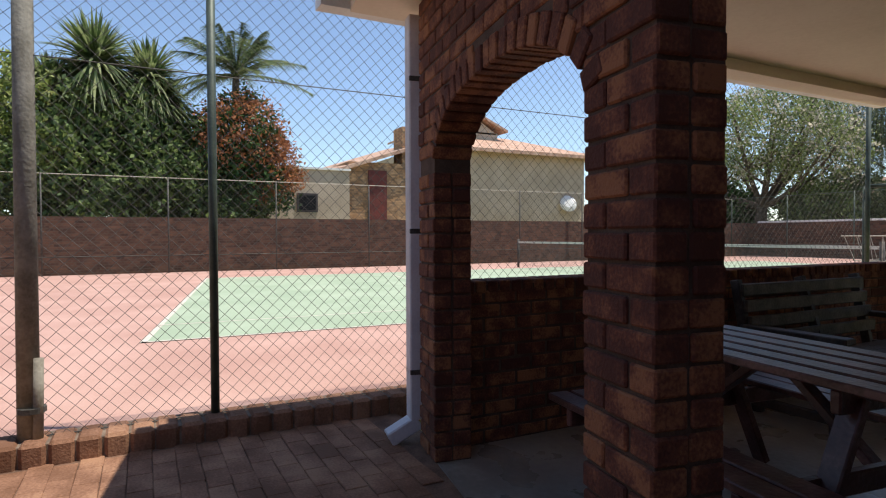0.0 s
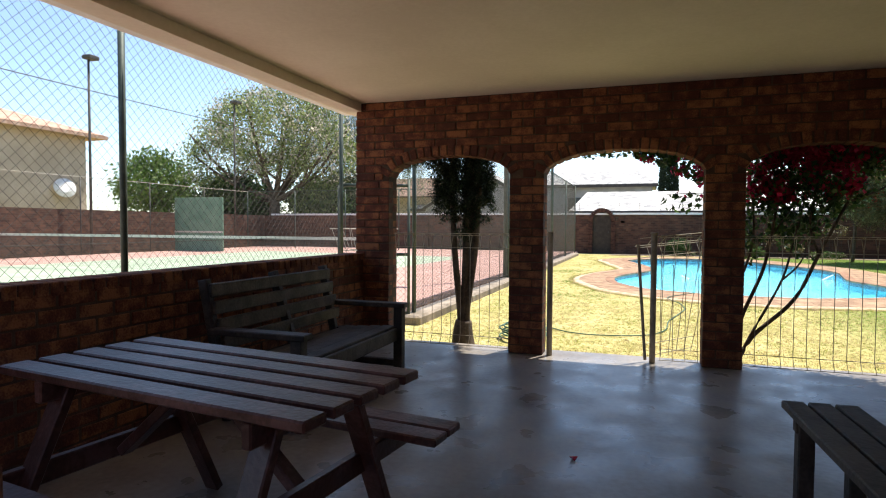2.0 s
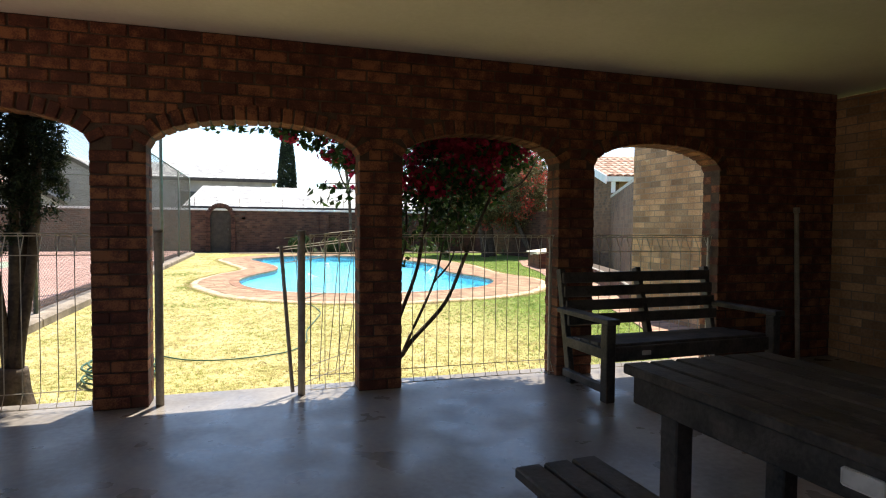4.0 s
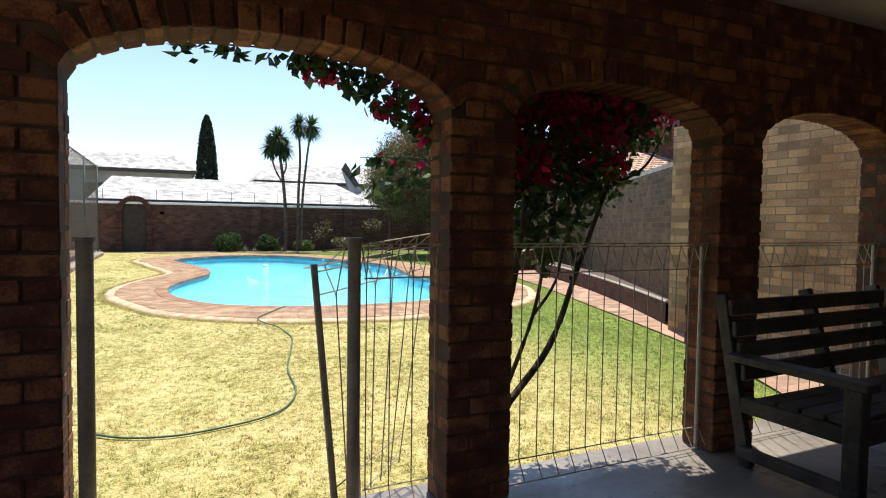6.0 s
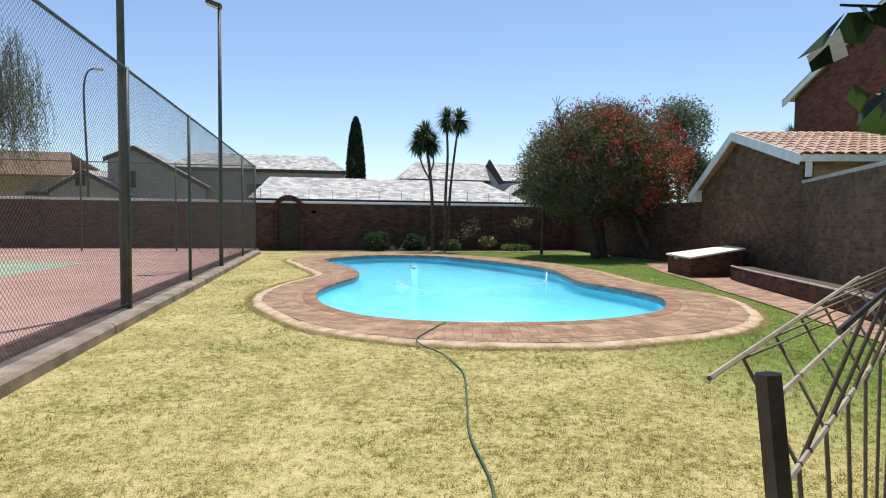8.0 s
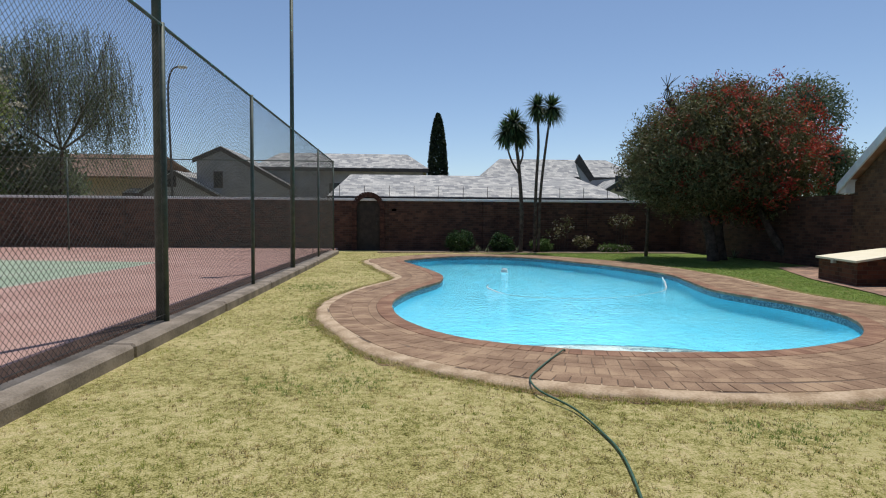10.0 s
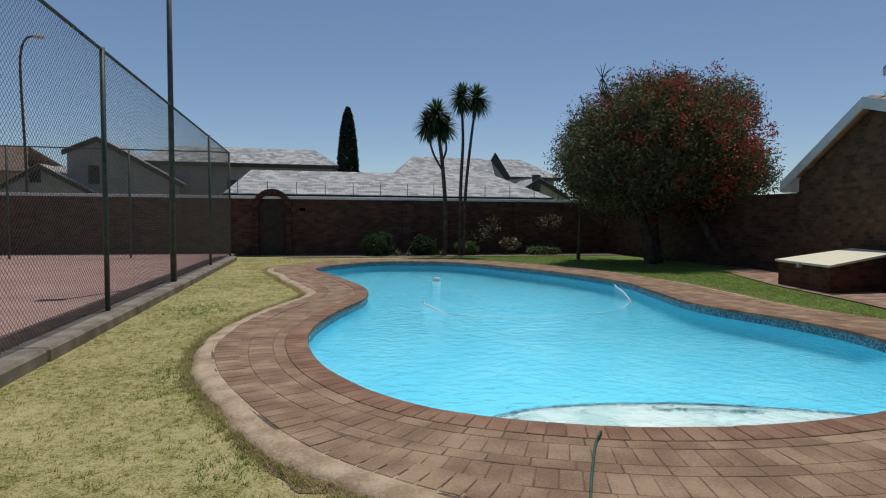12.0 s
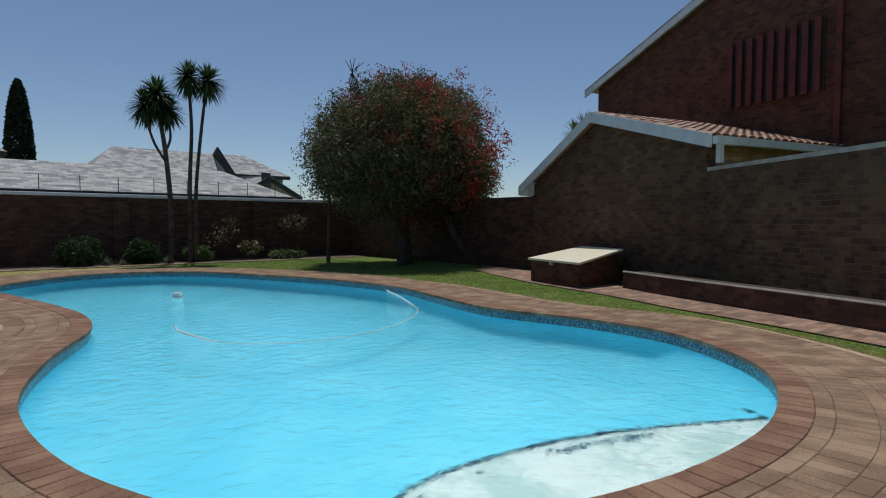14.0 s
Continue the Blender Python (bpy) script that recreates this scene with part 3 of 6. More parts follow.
def upright(name, a, b, z0, z1, t, mat, label, cat="wall"):
    """A wall of thickness t on the right-hand side of the line from a to b."""
    a, b = Vector((*a, 0)), Vector((*b, 0))
    d = (b - a).normalized()
    nrm = Vector((d.y, -d.x, 0)) * t
    base = [a, b, b + nrm, a + nrm]
    vs = [p + Vector((0, 0, z0)) for p in base] + [p + Vector((0, 0, z1)) for p in base]
    ob = obj(name, vs, [(3, 2, 1, 0), (4, 5, 6, 7), (0, 1, 5, 4), (1, 2, 6, 5), (2, 3, 7, 6), (3, 0, 4, 7)], mat, label=label, category=cat, kind="structure")
    bm = bmesh.new()
    bm.from_mesh(ob.data)
    bmesh.ops.recalc_face_normals(bm, faces=bm.faces)
    bm.to_mesh(ob.data)
    bm.free()
    return ob


GA, GB = (10.7, 10.66), (12.09, 16.16)
upright("wall_garden", (6.56, 3.36), GA, -0.1, 2.17, 0.23, M["shadebrick"], "face-brick garden wall with shade put into its darker brick")
upright("trim", (6.56, 3.34), (10.67, 10.64), 2.17, 2.24, 0.27, M["palecap"], "pale mortar capping on the garden wall", "capping")
upright("wall_garden", GB, (11.9, FY), -0.1, WALL_H, 0.23, M["brickwall"], "brown brick boundary wall behind the big tree")
# ---- more materials ----
M["wood_red"] = material("weathered_red_brown_wood", (0.05, 0.016, 0.012), (0.13, 0.058, 0.05), 7, 0.36, 0.25, 50, third=(0.075, 0.03, 0.024), each=0.15)
M["wood_grey"] = material("weathered_dark_wood", (0.024, 0.021, 0.018), (0.078, 0.067, 0.057), 7, 0.6, 0.3, 50, each=0.2)
M["terracebed"] = material("sandy_red_joints", (0.10, 0.055, 0.035), (0.2, 0.115, 0.075), 8, 0.95, 0.3, 90)
M["label"] = material("pale_label", (0.5, 0.48, 0.42), (0.62, 0.6, 0.54), 20, 0.6, 0.02, 60)
M["hose"] = material("green_hose", (0.04, 0.10, 0.06), (0.07, 0.16, 0.10), 20, 0.5, 0.05, 60)
M["timberpost"] = material("old_timber_post", (0.16, 0.145, 0.11), (0.28, 0.26, 0.21), 6, 0.9, 0.4, 50)
M["downpipe"] = material("white_downpipe", (0.55, 0.54, 0.56), (0.66, 0.65, 0.66), 5, 0.5, 0.03, 60)
M["backboard"] = material("green_practice_board", (0.13, 0.22, 0.15), (0.2, 0.3, 0.21), 2, 0.8, 0.1, 40)
M["boxlid"] = material("pale_box_lid", (0.90, 0.82, 0.60), (0.95, 0.88, 0.68), 3, 0.9, 0.05, 40, spec=0.1)

M["darkbrick"] = material("dark_door_brick", (0.05, 0.022, 0.016), (0.12, 0.055, 0.036), 9, 0.9, 0.4, 90, each=0.3)

# ---- brickwork laid brick by brick ----
COURSE = CEIL / 31
brick_cache = {}
rnd = random.Random(7)


def brick_data(l, d, h, mat, c=0.006):
    """One brick with chamfered edges, its centre at the origin; alike bricks share it."""
    key = (round(l, 2), round(d, 2), round(h, 3), mat.name)
    if key not in brick_cache:
        bm = box_bm((-key[0] / 2, -key[1] / 2, -key[2] / 2), (key[0] / 2, key[1] / 2, key[2] / 2), bevel=min(c, h * 0.2))
        me = bpy.data.meshes.new("brick")
        bm.to_mesh(me)
        bm.free()
        me.materials.append(mat)
        brick_cache[key] = me
    return brick_cache[key]


def lay(parent, items, near, mat, name="brick", most=300, rest="bricks", c=0.006):
    """items: (length, depth, height, pose). The nearest to a place become parts, those past that one joined part."""
    near = Vector(near)
    items = sorted(items, key=lambda i: (i[3].translation - near).length)
    inv = parent.matrix_basis.inverted()
    for l, d, h, m in items[:most]:
        ob = new(name, brick_data(l, d, h, mat, c))
        ob.parent = parent
        ob.matrix_basis = inv @ m
    vs, fs = [], []
    for l, d, h, m in items[most:]:
        me = brick_data(l, d, h, mat, c)
        o = len(vs)
        vs += [inv @ m @ v.co for v in me.vertices]
        fs += [tuple(o + i for i in p.vertices) for p in me.polygons]
    if vs:
        obj(rest, vs, fs, mat, parent, kind="stuff")


def jitter(m):
    return m @ pose(rnd.uniform(-0.002, 0.002), rnd.uniform(-0.003, 0.003), 0, rnd.uniform(-0.4, 0.4), rnd.uniform(-0.5, 0.5), rnd.uniform(-0.6, 0.6))


def pier(x0, x1, y0, y1, z0, z1, base):
    """Courses of four bricks set like a pinwheel."""
    out, w, t, b, k = [], x1 - x0, y1 - y0, 0.106, 0
    z = z0
    while z + COURSE <= z1 + 0.01:
        for px0, px1, py0, py1 in ((0, w - b - 0.01, 0, b), (w - b, w, 0, t - b - 0.01), (b + 0.01, w, t - b, t), (0, b, b + 0.01, t)):
            if k % 2:
                px0, px1 = w - px1, w - px0
            m = base @ Matrix.Translation((x0 + (px0 + px1) / 2, y0 + (py0 + py1) / 2, z + COURSE / 2))
            out.append((px1 - px0, py1 - py0, COURSE - 0.011, jitter(m)))
        z += COURSE
        k += 1
    return out


def face(x0, x1, y, z0, z1, base, clear=lambda u, z: True, depth=0.1):
    """Stretcher courses on one face whose outside is at y (the bricks reach depth behind it)."""
    out, k, z = [], 0, z0
    while z + COURSE <= z1 + 0.02:
        u = x0 - (0.117 if k % 2 else 0.0)
        while u < x1:
            a, b = max(u, x0), min(u + 0.224, x1)
            if b - a > 0.03:
                free = [a + (b - a) * j / 10 for j in range(11) if clear(a + (b - a) * j / 10, z + COURSE / 2)]
                if len(free) > 3:
                    a2, b2 = free[0], free[-1]
                    m = base @ Matrix.Translation(((a2 + b2) / 2, y + depth / 2, z + COURSE / 2))
                    out.append((b2 - a2, depth, COURSE - 0.011, jitter(m)))
            u += 0.234
        z += COURSE
        k += 1
    return out


def ring(a, b, spring, rise, y0, y1, base, deep=0.112):
    """Bricks on edge round an arch."""
    us = [a + (b - a) * (0.5 - 0.5 * math.cos(math.pi * k / 200)) for k in range(201)]
    pts = [Vector((u, 0, arch_z(u, a, b, spring, rise))) for u in us]
    length = [0.0]
    for p, q in zip(pts, pts[1:]):
        length.append(length[-1] + (q - p).length)
    cnt = round(length[-1] / 0.083)
    out = []
    for i in range(cnt):
        s = (i + 0.5) / cnt * length[-1]
        j = max(k for k in range(200) if length[k] <= s)
        p = pts[j].lerp(pts[j + 1], (s - length[j]) / max(1e-9, length[j + 1] - length[j]))
        t = (pts[min(200, j + 5)] - pts[max(0, j - 5)]).normalized()
        ang = math.degrees(math.atan2(t.z, t.x))
        m = base @ Matrix.Translation((p.x, (y0 + y1) / 2, p.z)) @ pose(0, 0, 0, 0, -ang, 0) @ Matrix.Translation((0, 0, deep / 2))
        out.append((length[-1] / cnt - 0.012, y1 - y0, deep, jitter(m)))
    return out


def clear_of(arches, spring, rise, grow=0.115):
    def ok(u, z):
        return all(not (a - grow * 0.6 < u < b + grow * 0.6 and z < arch_z(min(max(u, a), b), a, b, spring, rise) + grow and z > 0) for a, b in arches)
    return ok


I4 = Matrix()
items = []
N_SP = 21
for x0, x1 in ((-2.085, ARCHES[0][0]), (ARCHES[0][1], ARCHES[1][0]), (ARCHES[1][1], ARCHES[2][0]), (ARCHES[2][1], ARCHES[3][0]), (ARCHES[3][1], ARCHES[3][1] + 0.34)):
    items += pier(x0, x1, 0, BACK_T, 0, N_SP * COURSE, I4)
items += face(ARCHES[3][1] + 0.35, XR, 0.0, 0, N_SP * COURSE, I4)
items += face(-2.085, XR, 0.0, N_SP * COURSE, CEIL, I4, clear_of(ARCHES, SPRING, RISE))
for a, b in ARCHES:
    items += ring(a, b, SPRING, RISE, -0.004, BACK_T + 0.004, I4)
lay(wall_back, items, (0.8, 0, 1.4), M["brick"])

FI = FRONT @ pose(0, -0.22, 0)
items = pier(0, 0.33, 0, 0.22, 0, CEIL - 0.02, FI)
items += pier(F_ARCHES[0][1], 2.18, 0, 0.22, 0, F_SPRING, FI)
flip = FRONT @ pose(2.18, 0, 0, 0, 0, 180)
items += face(0.0, 1.84, 0.0, 20 * COURSE, CEIL, flip, lambda u, z: clear_of(F_ARCHES, F_SPRING, F_RISE)(2.18 - u, z))
items += ring(F_ARCHES[0][0], F_ARCHES[0][1], F_SPRING, F_RISE, -0.004, 0.226, FI)
lay(wall_front, items, (0, -5.5, 1.4), M["brick"])

west = pose(-2.09, -5.0, 0, 0, 0, 90)
items = face(0.0, 5.0, -0.095, 0, 0.95, west)
k = 0
while k * 0.085 < 4.95:
    items.append((0.074, 0.215, 0.075, jitter(pose(-2.095, -4.96 + 0.085 * k, 0.955, 0, 0, 90) @ pose(0, 0, 0, 0, 0, 0))))
    k += 1
lay(wall_low, items, (-2, -3.5, 0.8), M["brick"])

# brick kerb and clay paving at the court side of the front terrace
kerb = tagged(part("kerb", box_bm((-3.12, -13, -0.1), (-2.86, 1.4, 0.11)), M["paverbed"], None), "raised brick kerb under the court fence", "kerb", kind="structure")
items = [(0.26, 0.131, 0.19, jitter(pose(-2.97, -5.25 - 0.137 * i, 0.03))) for i in range(-48, 45)]
lay(kerb, items, (-2.9, -6.5, 0), M["paver_red"], c=0.02)
paving = tagged(part("pavement", box_bm((-2.86, -12, -0.12), (7, -5.0, -0.009)), M["terracebed"], None), "clay brick paving of the front terrace", "paving", kind="structure")
items = []
for r in range(24):
    for c in range(20):
        x, y = -2.8 + 0.232 * c + (0.116 if r % 2 else 0), -8.1 + 0.122 * r
        if y < -5.49 - 0.165 * x - 0.08 and x < 1.6:
            items.append((0.228, 0.118, 0.05, jitter(pose(x, y, -0.025))))
lay(paving, items, (-1.8, -6, 0), M["paver_red"], "paver", rest="pavers", c=0.004)

# downpipe and gutter at the corner
pipe = thing("downpipe", "white square downpipe at the brick corner of the patio", "downpipe", at=pose(-2.25, -5.12, 0, 0, 0, -9.5))
part("pipe", box_bm((-0.055, -0.04, 0.14), (0.055, 0.04, 2.6), bevel=0.008), M["downpipe"], pipe)
part("shoe", box_bm((-0.055, -0.18, -0.03), (0.055, 0.03, 0.06), pose(0, 0.0, 0.10, 28), bevel=0.008), M["downpipe"], pipe)
for z in (0.42, 1.28, 2.2):
    part("bracket", box_bm((-0.055, -0.04, z), (0.06, 0.04, z + 0.03), bevel=0.003), M["wire"], pipe)
gut = thing("gutter", "white roof gutter along the eave beside the court", "gutter", at=pose(-2.5, 0, 2.69))
for nm, lo, hi in (("trough", (-0.07, -5.62, -0.03), (0.05, 0.66, 0.0)), ("lip", (-0.075, -5.62, 0.0), (-0.06, 0.66, 0.09)), ("back", (0.035, -5.62, 0.0), (0.05, 0.66, 0.11)), ("end_cap", (-0.075, -5.635, -0.03), (0.05, -5.62, 0.1))):
    part(nm, box_bm(lo, hi), M["white"], gut)

# ---- fences of wire diamonds ----
def diamonds(p0, p1, z0, z1, pitch, r):
    """Straight crossing wires clipped to a rectangle that runs from p0 to p1."""
    p0, p1 = Vector((*p0, 0)), Vector((*p1, 0))
    L, Hh = (p1 - p0).length, z1 - z0
    d = (p1 - p0).normalized()
    nrm = Vector((-d.y, d.x, 0))
    lots = []
    for sgn in (1, -1):
        k = -Hh
        while k < L + Hh:
            # wire: s = k + sgn * z
            za, zb = 0.0, Hh
            sa, sb = (k, k + Hh) if sgn > 0 else (k, k - Hh)
            lo, hi = max(0.0, min(sa, sb)), min(L, max(sa, sb))
            if hi - lo > 0.02:
                zl, zh = (lo - k) * sgn, (hi - k) * sgn
                a = p0 + d * lo + Vector((0, 0, z0 + zl)) + nrm * (0.0015 * sgn)
                b = p0 + d * hi + Vector((0, 0, z0 + zh)) + nrm * (0.0015 * sgn)
                lots.append(tube([a, b], r, 3))
            k += pitch
    return join(lots)


def fence(p0, p1, z0, z1, posts, pitch, r, label, rails, post_r=0.03, mat="steel_green"):
    f = thing("fence", label, "fence", group="tennis court fences")
    a, b = Vector((*p0, 0)), Vector((*p1, 0))
    for s in posts:
        p = a.lerp(b, s)
        part("post", rod_bm((p.x, p.y, -0.05), (p.x, p.y, z1 + 0.03), post_r, seg=10), M[mat], f, smooth=True)
    v, q = diamonds(p0, p1, z0, z1, pitch, r)
    obj("wire_mesh", v, q, M["wire"], f, "rusty grey diamond wire mesh", kind="stuff")
    for z, rr, mm in rails:
        v, q = tube([(a.x, a.y, z), (b.x, b.y, z)], rr, 6)
        obj("rail", v, q, M[mm], f)
    return f


fence((-3.0, -13.0), (-3.0, 1.34), 0.1, 3.4, [(13 - 9.65) / 14.34, (13 - 6.2) / 14.34, (13 - 2.25) / 14.34, 1.0], 0.088, 0.0017, "tall green court fence of diamond wire on steel posts",
      ((3.4, 0.004, "wire"), (2.3, 0.0035, "wire"), (1.15, 0.0035, "wire"), (0.12, 0.004, "wire")), 0.027)
fence((-2.14, 1.9), (-2.14, 22.9), 0.1, 3.24, [0.0, (4.65 - 1.9) / 21, (8.11 - 1.9) / 21, (11.76 - 1.9) / 21, (19.3 - 1.9) / 21, 1.0], 0.06, 0.0019, "tall green court fence of diamond wire beside the lawn",
      ((3.24, 0.02, "steel_green"), (0.14, 0.004, "wire")), 0.03)
fence((-20.9, 22.9), (-2.14, 22.9), 0.1, 3.25, [0, 0.17, 0.34, 0.51, 0.68, 0.85], 0.13, 0.002, "tall green court fence of diamond wire at the court's end", ((3.25, 0.02, "steel_green"),), 0.03)
fence((-20.9, -13.0), (-20.9, 22.9), 0.1, 3.25, [0, 0.1, 0.2, 0.3, 0.4, 0.5, 0.6, 0.7, 0.8, 0.9], 0.13, 0.002, "tall court fence of diamond wire in front of the boundary wall", ((3.25, 0.015, "wirepale"),), 0.025, "wire")
tp = thing("timber_post", "thick old round timber post with a short stub wired to it", "post", at=pose(-3.0, -7.2, 0))
part("post", rod_bm((0, 0, 0), (-0.02, 0.01, 3.9), 0.058, 0.05, 12), M["timberpost"], tp, smooth=True)
part("stub", rod_bm((0.05, 0.05, 0.12), (0.05, 0.06, 0.58), 0.028, 0.026, 9), M["timberpost"], tp, smooth=True)
part("binding", rod_bm((0.02, 0.02, 0.27), (0.02, 0.02, 0.3), 0.072, seg=12), M["wire"], tp)

for x, y, h in ((-2.23, 8.2, 9.0), (-2.14, 15.3, 6.55)):
    lp = thing("floodlight_pole", "tall green steel floodlight pole on the court fence line", "light pole", group="floodlight poles", at=pose(x, y, 0))
    part("pole", rod_bm((0, 0, -0.05), (0, 0, h), 0.055, 0.04, 12), M["steel_green"], lp, smooth=True)
    head = part("lamp_head", box_bm((-0.32, -0.12, -0.05), (0.05, 0.12, 0.07), pose(0, 0, h, 0, 18), bevel=0.02), M["wire"], lp)
    part("lens", box_bm((-0.3, -0.1, -0.058), (0.0, 0.1, -0.052), pose(0, 0, h, 0, 18)), M["label"], head)
for x, y in ((-21.0, 12.7), (-21.0, 21.9)):
    lp = thing("floodlight_pole", "tall grey floodlight pole behind the tennis court", "light pole", group="floodlight poles", at=pose(x, y, 0))
    part("pole", rod_bm((0, 0, -0.05), (0, 0, 8.2), 0.06, 0.045, 10), M["steel_dark"], lp, smooth=True)
    part("lamp_head", box_bm((-0.1, -0.25, -0.06), (0.35, 0.25, 0.1), pose(0, 0, 8.2), bevel=0.03), M["wire"], lp)

# kerb along the lawn side of the court
kb = thing("kerb", "low concrete kerb between the lawn and the court fence", "kerb", kind="structure")
for i in range(8):
    y = 1.6 + i * 2.66
    part("kerb_block", box_bm((-2.28, y, -0.15), (-1.93 - rnd.uniform(0, 0.012), y + 2.657, 0.062 + rnd.uniform(-0.003, 0.003)), bevel=0.03), M["kerb"], kb)

tagged(part("trim", box_bm((-2.56, 1.6, -0.1), (-2.282, 22.85, 0.062), bevel=0.02), M["terracebed"], None), "low dark brick edge of the court under the fence", "edging", kind="structure")

# open court gate beside the first arch
gate = thing("court_gate", "green steel court gate with wire mesh standing open", "gate", at=pose(-2.15, 1.72, 0))
for a, b in (((0, 0, 0.0), (0, 0, 1.95)), ((-0.9, -0.35, 0.06), (-0.9, -0.35, 1.86)), ((0, 0, 1.86), (-0.9, -0.35, 1.86)), ((0, 0, 0.9), (-0.9, -0.35, 0.9)), ((0, 0, 0.08), (-0.9, -0.35, 0.08))):
    part("gate_frame", rod_bm(a, b, 0.022, seg=8), M["steel_green"], gate, smooth=True)
v, q = diamonds((0, 0), (-0.9, -0.35), 0.08, 1.86, 0.088, 0.0017)
obj("wire_mesh", v, q, M["wire"], gate, kind="stuff")

# net
net = thing("tennis_net", "sagging dark tennis net with a white band between two posts", "tennis net")
for x in (-17.9, -5.3):
    part("post", rod_bm((x, 6.4, 0.02), (x, 6.4, 1.12), 0.045, seg=10), M["steel_dark"], net, smooth=True)
v, q = diamonds((-17.9, 6.4), (-5.3, 6.4), 0.1, 0.98, 0.07, 0.002)
obj("netting", v, q, M["wire"], net, kind="stuff")
part("net_band", box_bm((-17.9, 6.385, 0.96), (-5.3, 6.415, 1.03)), M["label"], net)
bd = thing("practice_board", "green tennis practice board with a white net line", "practice board", at=pose(-19.7, 17.5, COURT_Z))
part("board", box_bm((-1.45, 0, 0.0), (1.45, 0.08, 2.62), bevel=0.01), M["backboard"], bd)
part("line", box_bm((-1.45, -0.012, 0.9), (1.45, 0.0, 0.98)), M["line"], bd)
cart = thing("folding_rack", "rusty wire rack standing on the court by the net", "rack", at=pose(-5.2, 6.2, COURT_Z))
for a, b in (((-0.45, 0, 0), (-0.3, 0, 0.75)), ((0.45, 0, 0), (0.3, 0, 0.75)), ((-0.45, 0.5, 0), (-0.3, 0.5, 0.75)), ((0.45, 0.5, 0), (0.3, 0.5, 0.75)), ((-0.75, 0, 1.2), (0.75, 0, 1.2)), ((-0.75, 0.5, 1.2), (0.75, 0.5, 1.2)),
             ((-0.5, 0, 0.7), (0.5, 0, 0.7)), ((-0.5, 0.5, 0.7), (0.5, 0.5, 0.7)), ((-0.75, 0, 1.2), (-0.75, 0.5, 1.2)), ((0.75, 0, 1.2), (0.75, 0.5, 1.2))):
    part("bar", rod_bm(a, b, 0.012, seg=6), M["wirepale"], cart)
for i in range(7):
    x = -0.7 + i * 0.233
    for y in (0.0, 0.5):
        part("bar", rod_bm((x, y, 1.2), (x * 0.7, y, 0.7), 0.006, seg=5), M["wirepale"], cart)

# ---- furniture ----
def plank(name, parent, lo, hi, mat, m=None, label=""):
    return part(name, box_bm(lo, hi, m, bevel=0.006), M[mat], parent, label)


def beam(name, parent, a, b, w, t, mat):
    """A flat timber from a to b, w wide across x, t thick."""
    a, b = Vector(a), Vector(b)
    d = b - a
    q = d.to_track_quat("Z", "X").to_matrix().to_4x4()
    return part(name, box_bm((-w / 2, -t / 2, -d.length / 2), (w / 2, t / 2, d.length / 2), Matrix.Translation((a + b) / 2) @ q, bevel=0.005), M[mat], parent)


table = thing("picnic_table", "weathered red-brown slatted wooden picnic table with benches", "picnic table", at=pose(-0.59, -4.12, 0.015, 0, 0, -7))
for i in range(5):
    y = -0.32 + i * 0.138
    plank("top_slat", table, (-0.72, y, 0.715), (0.72, y + 0.106, 0.75), "wood_red")
for s in (-1, 1):
    for j in range(2):
        y = s * 0.60 + j * 0.13 - 0.125
        plank("seat_slat", table, (-0.72, y, 0.405), (0.72, y + 0.115, 0.44), "wood_red")
    x = s * 0.5
    plank("top_rail", table, (x - 0.02, -0.31, 0.63), (x + 0.02, 0.34, 0.715), "wood_red")
    plank("seat_rail", table, (x - 0.055, -0.72, 0.32), (x - 0.015, 0.74, 0.405), "wood_red")
    for e in (-1, 1):
        beam("leg", table, (x, e * 0.5, 0.0), (x, e * 0.2, 0.68), 0.04, 0.085, "wood_red")
        beam("brace", table, (s * 0.46, 0, 0.36), (s * 0.06, 0, 0.69), 0.04, 0.06, "wood_red") if e > 0 else None

t2 = thing("garden_table", "dark weathered slatted wooden table with straight legs", "table", at=pose(2.54, -3.2, 0, 0, 0, 2))
for i in range(6):
    x = -0.38 + i * 0.128
    plank("top_slat", t2, (x, -0.75, 0.71), (x + 0.112, 0.72, 0.75), "wood_grey")
for x in (-0.36, 0.33):
    plank("apron", t2, (x, -0.7, 0.6), (x + 0.03, 0.68, 0.71), "wood_grey")
for y in (-0.68, 0.64):
    plank("apron", t2, (-0.33, y, 0.6), (0.33, y + 0.03, 0.71), "wood_grey")
for x in (-0.30, 0.24):
    for y in (-0.6, 0.5):
        plank("leg", t2, (x, y, 0), (x + 0.08, y + 0.09, 0.70), "wood_grey")
plank("maker_plate", t2, (-0.366, -0.28, 0.635), (-0.3605, -0.17, 0.685), "label", label="small pale label plate")

b3 = thing("backless_bench", "dark weathered slatted wooden bench beside the table", "bench", at=pose(1.81, -3.35, 0, 0, 0, 3))
for i in range(3):
    x = -0.17 + i * 0.115
    plank("seat_slat", b3, (x, -0.75, 0.41), (x + 0.1, 0.72, 0.45), "wood_grey")
for y in (-0.6, 0.55):
    plank("cross_rail", b3, (-0.15, y, 0.34), (0.15, y + 0.05, 0.41), "wood_grey")
    for x in (-0.14, 0.07):
        plank("leg", b3, (x, y - 0.01, 0), (x + 0.07, y + 0.06, 0.40), "wood_grey")


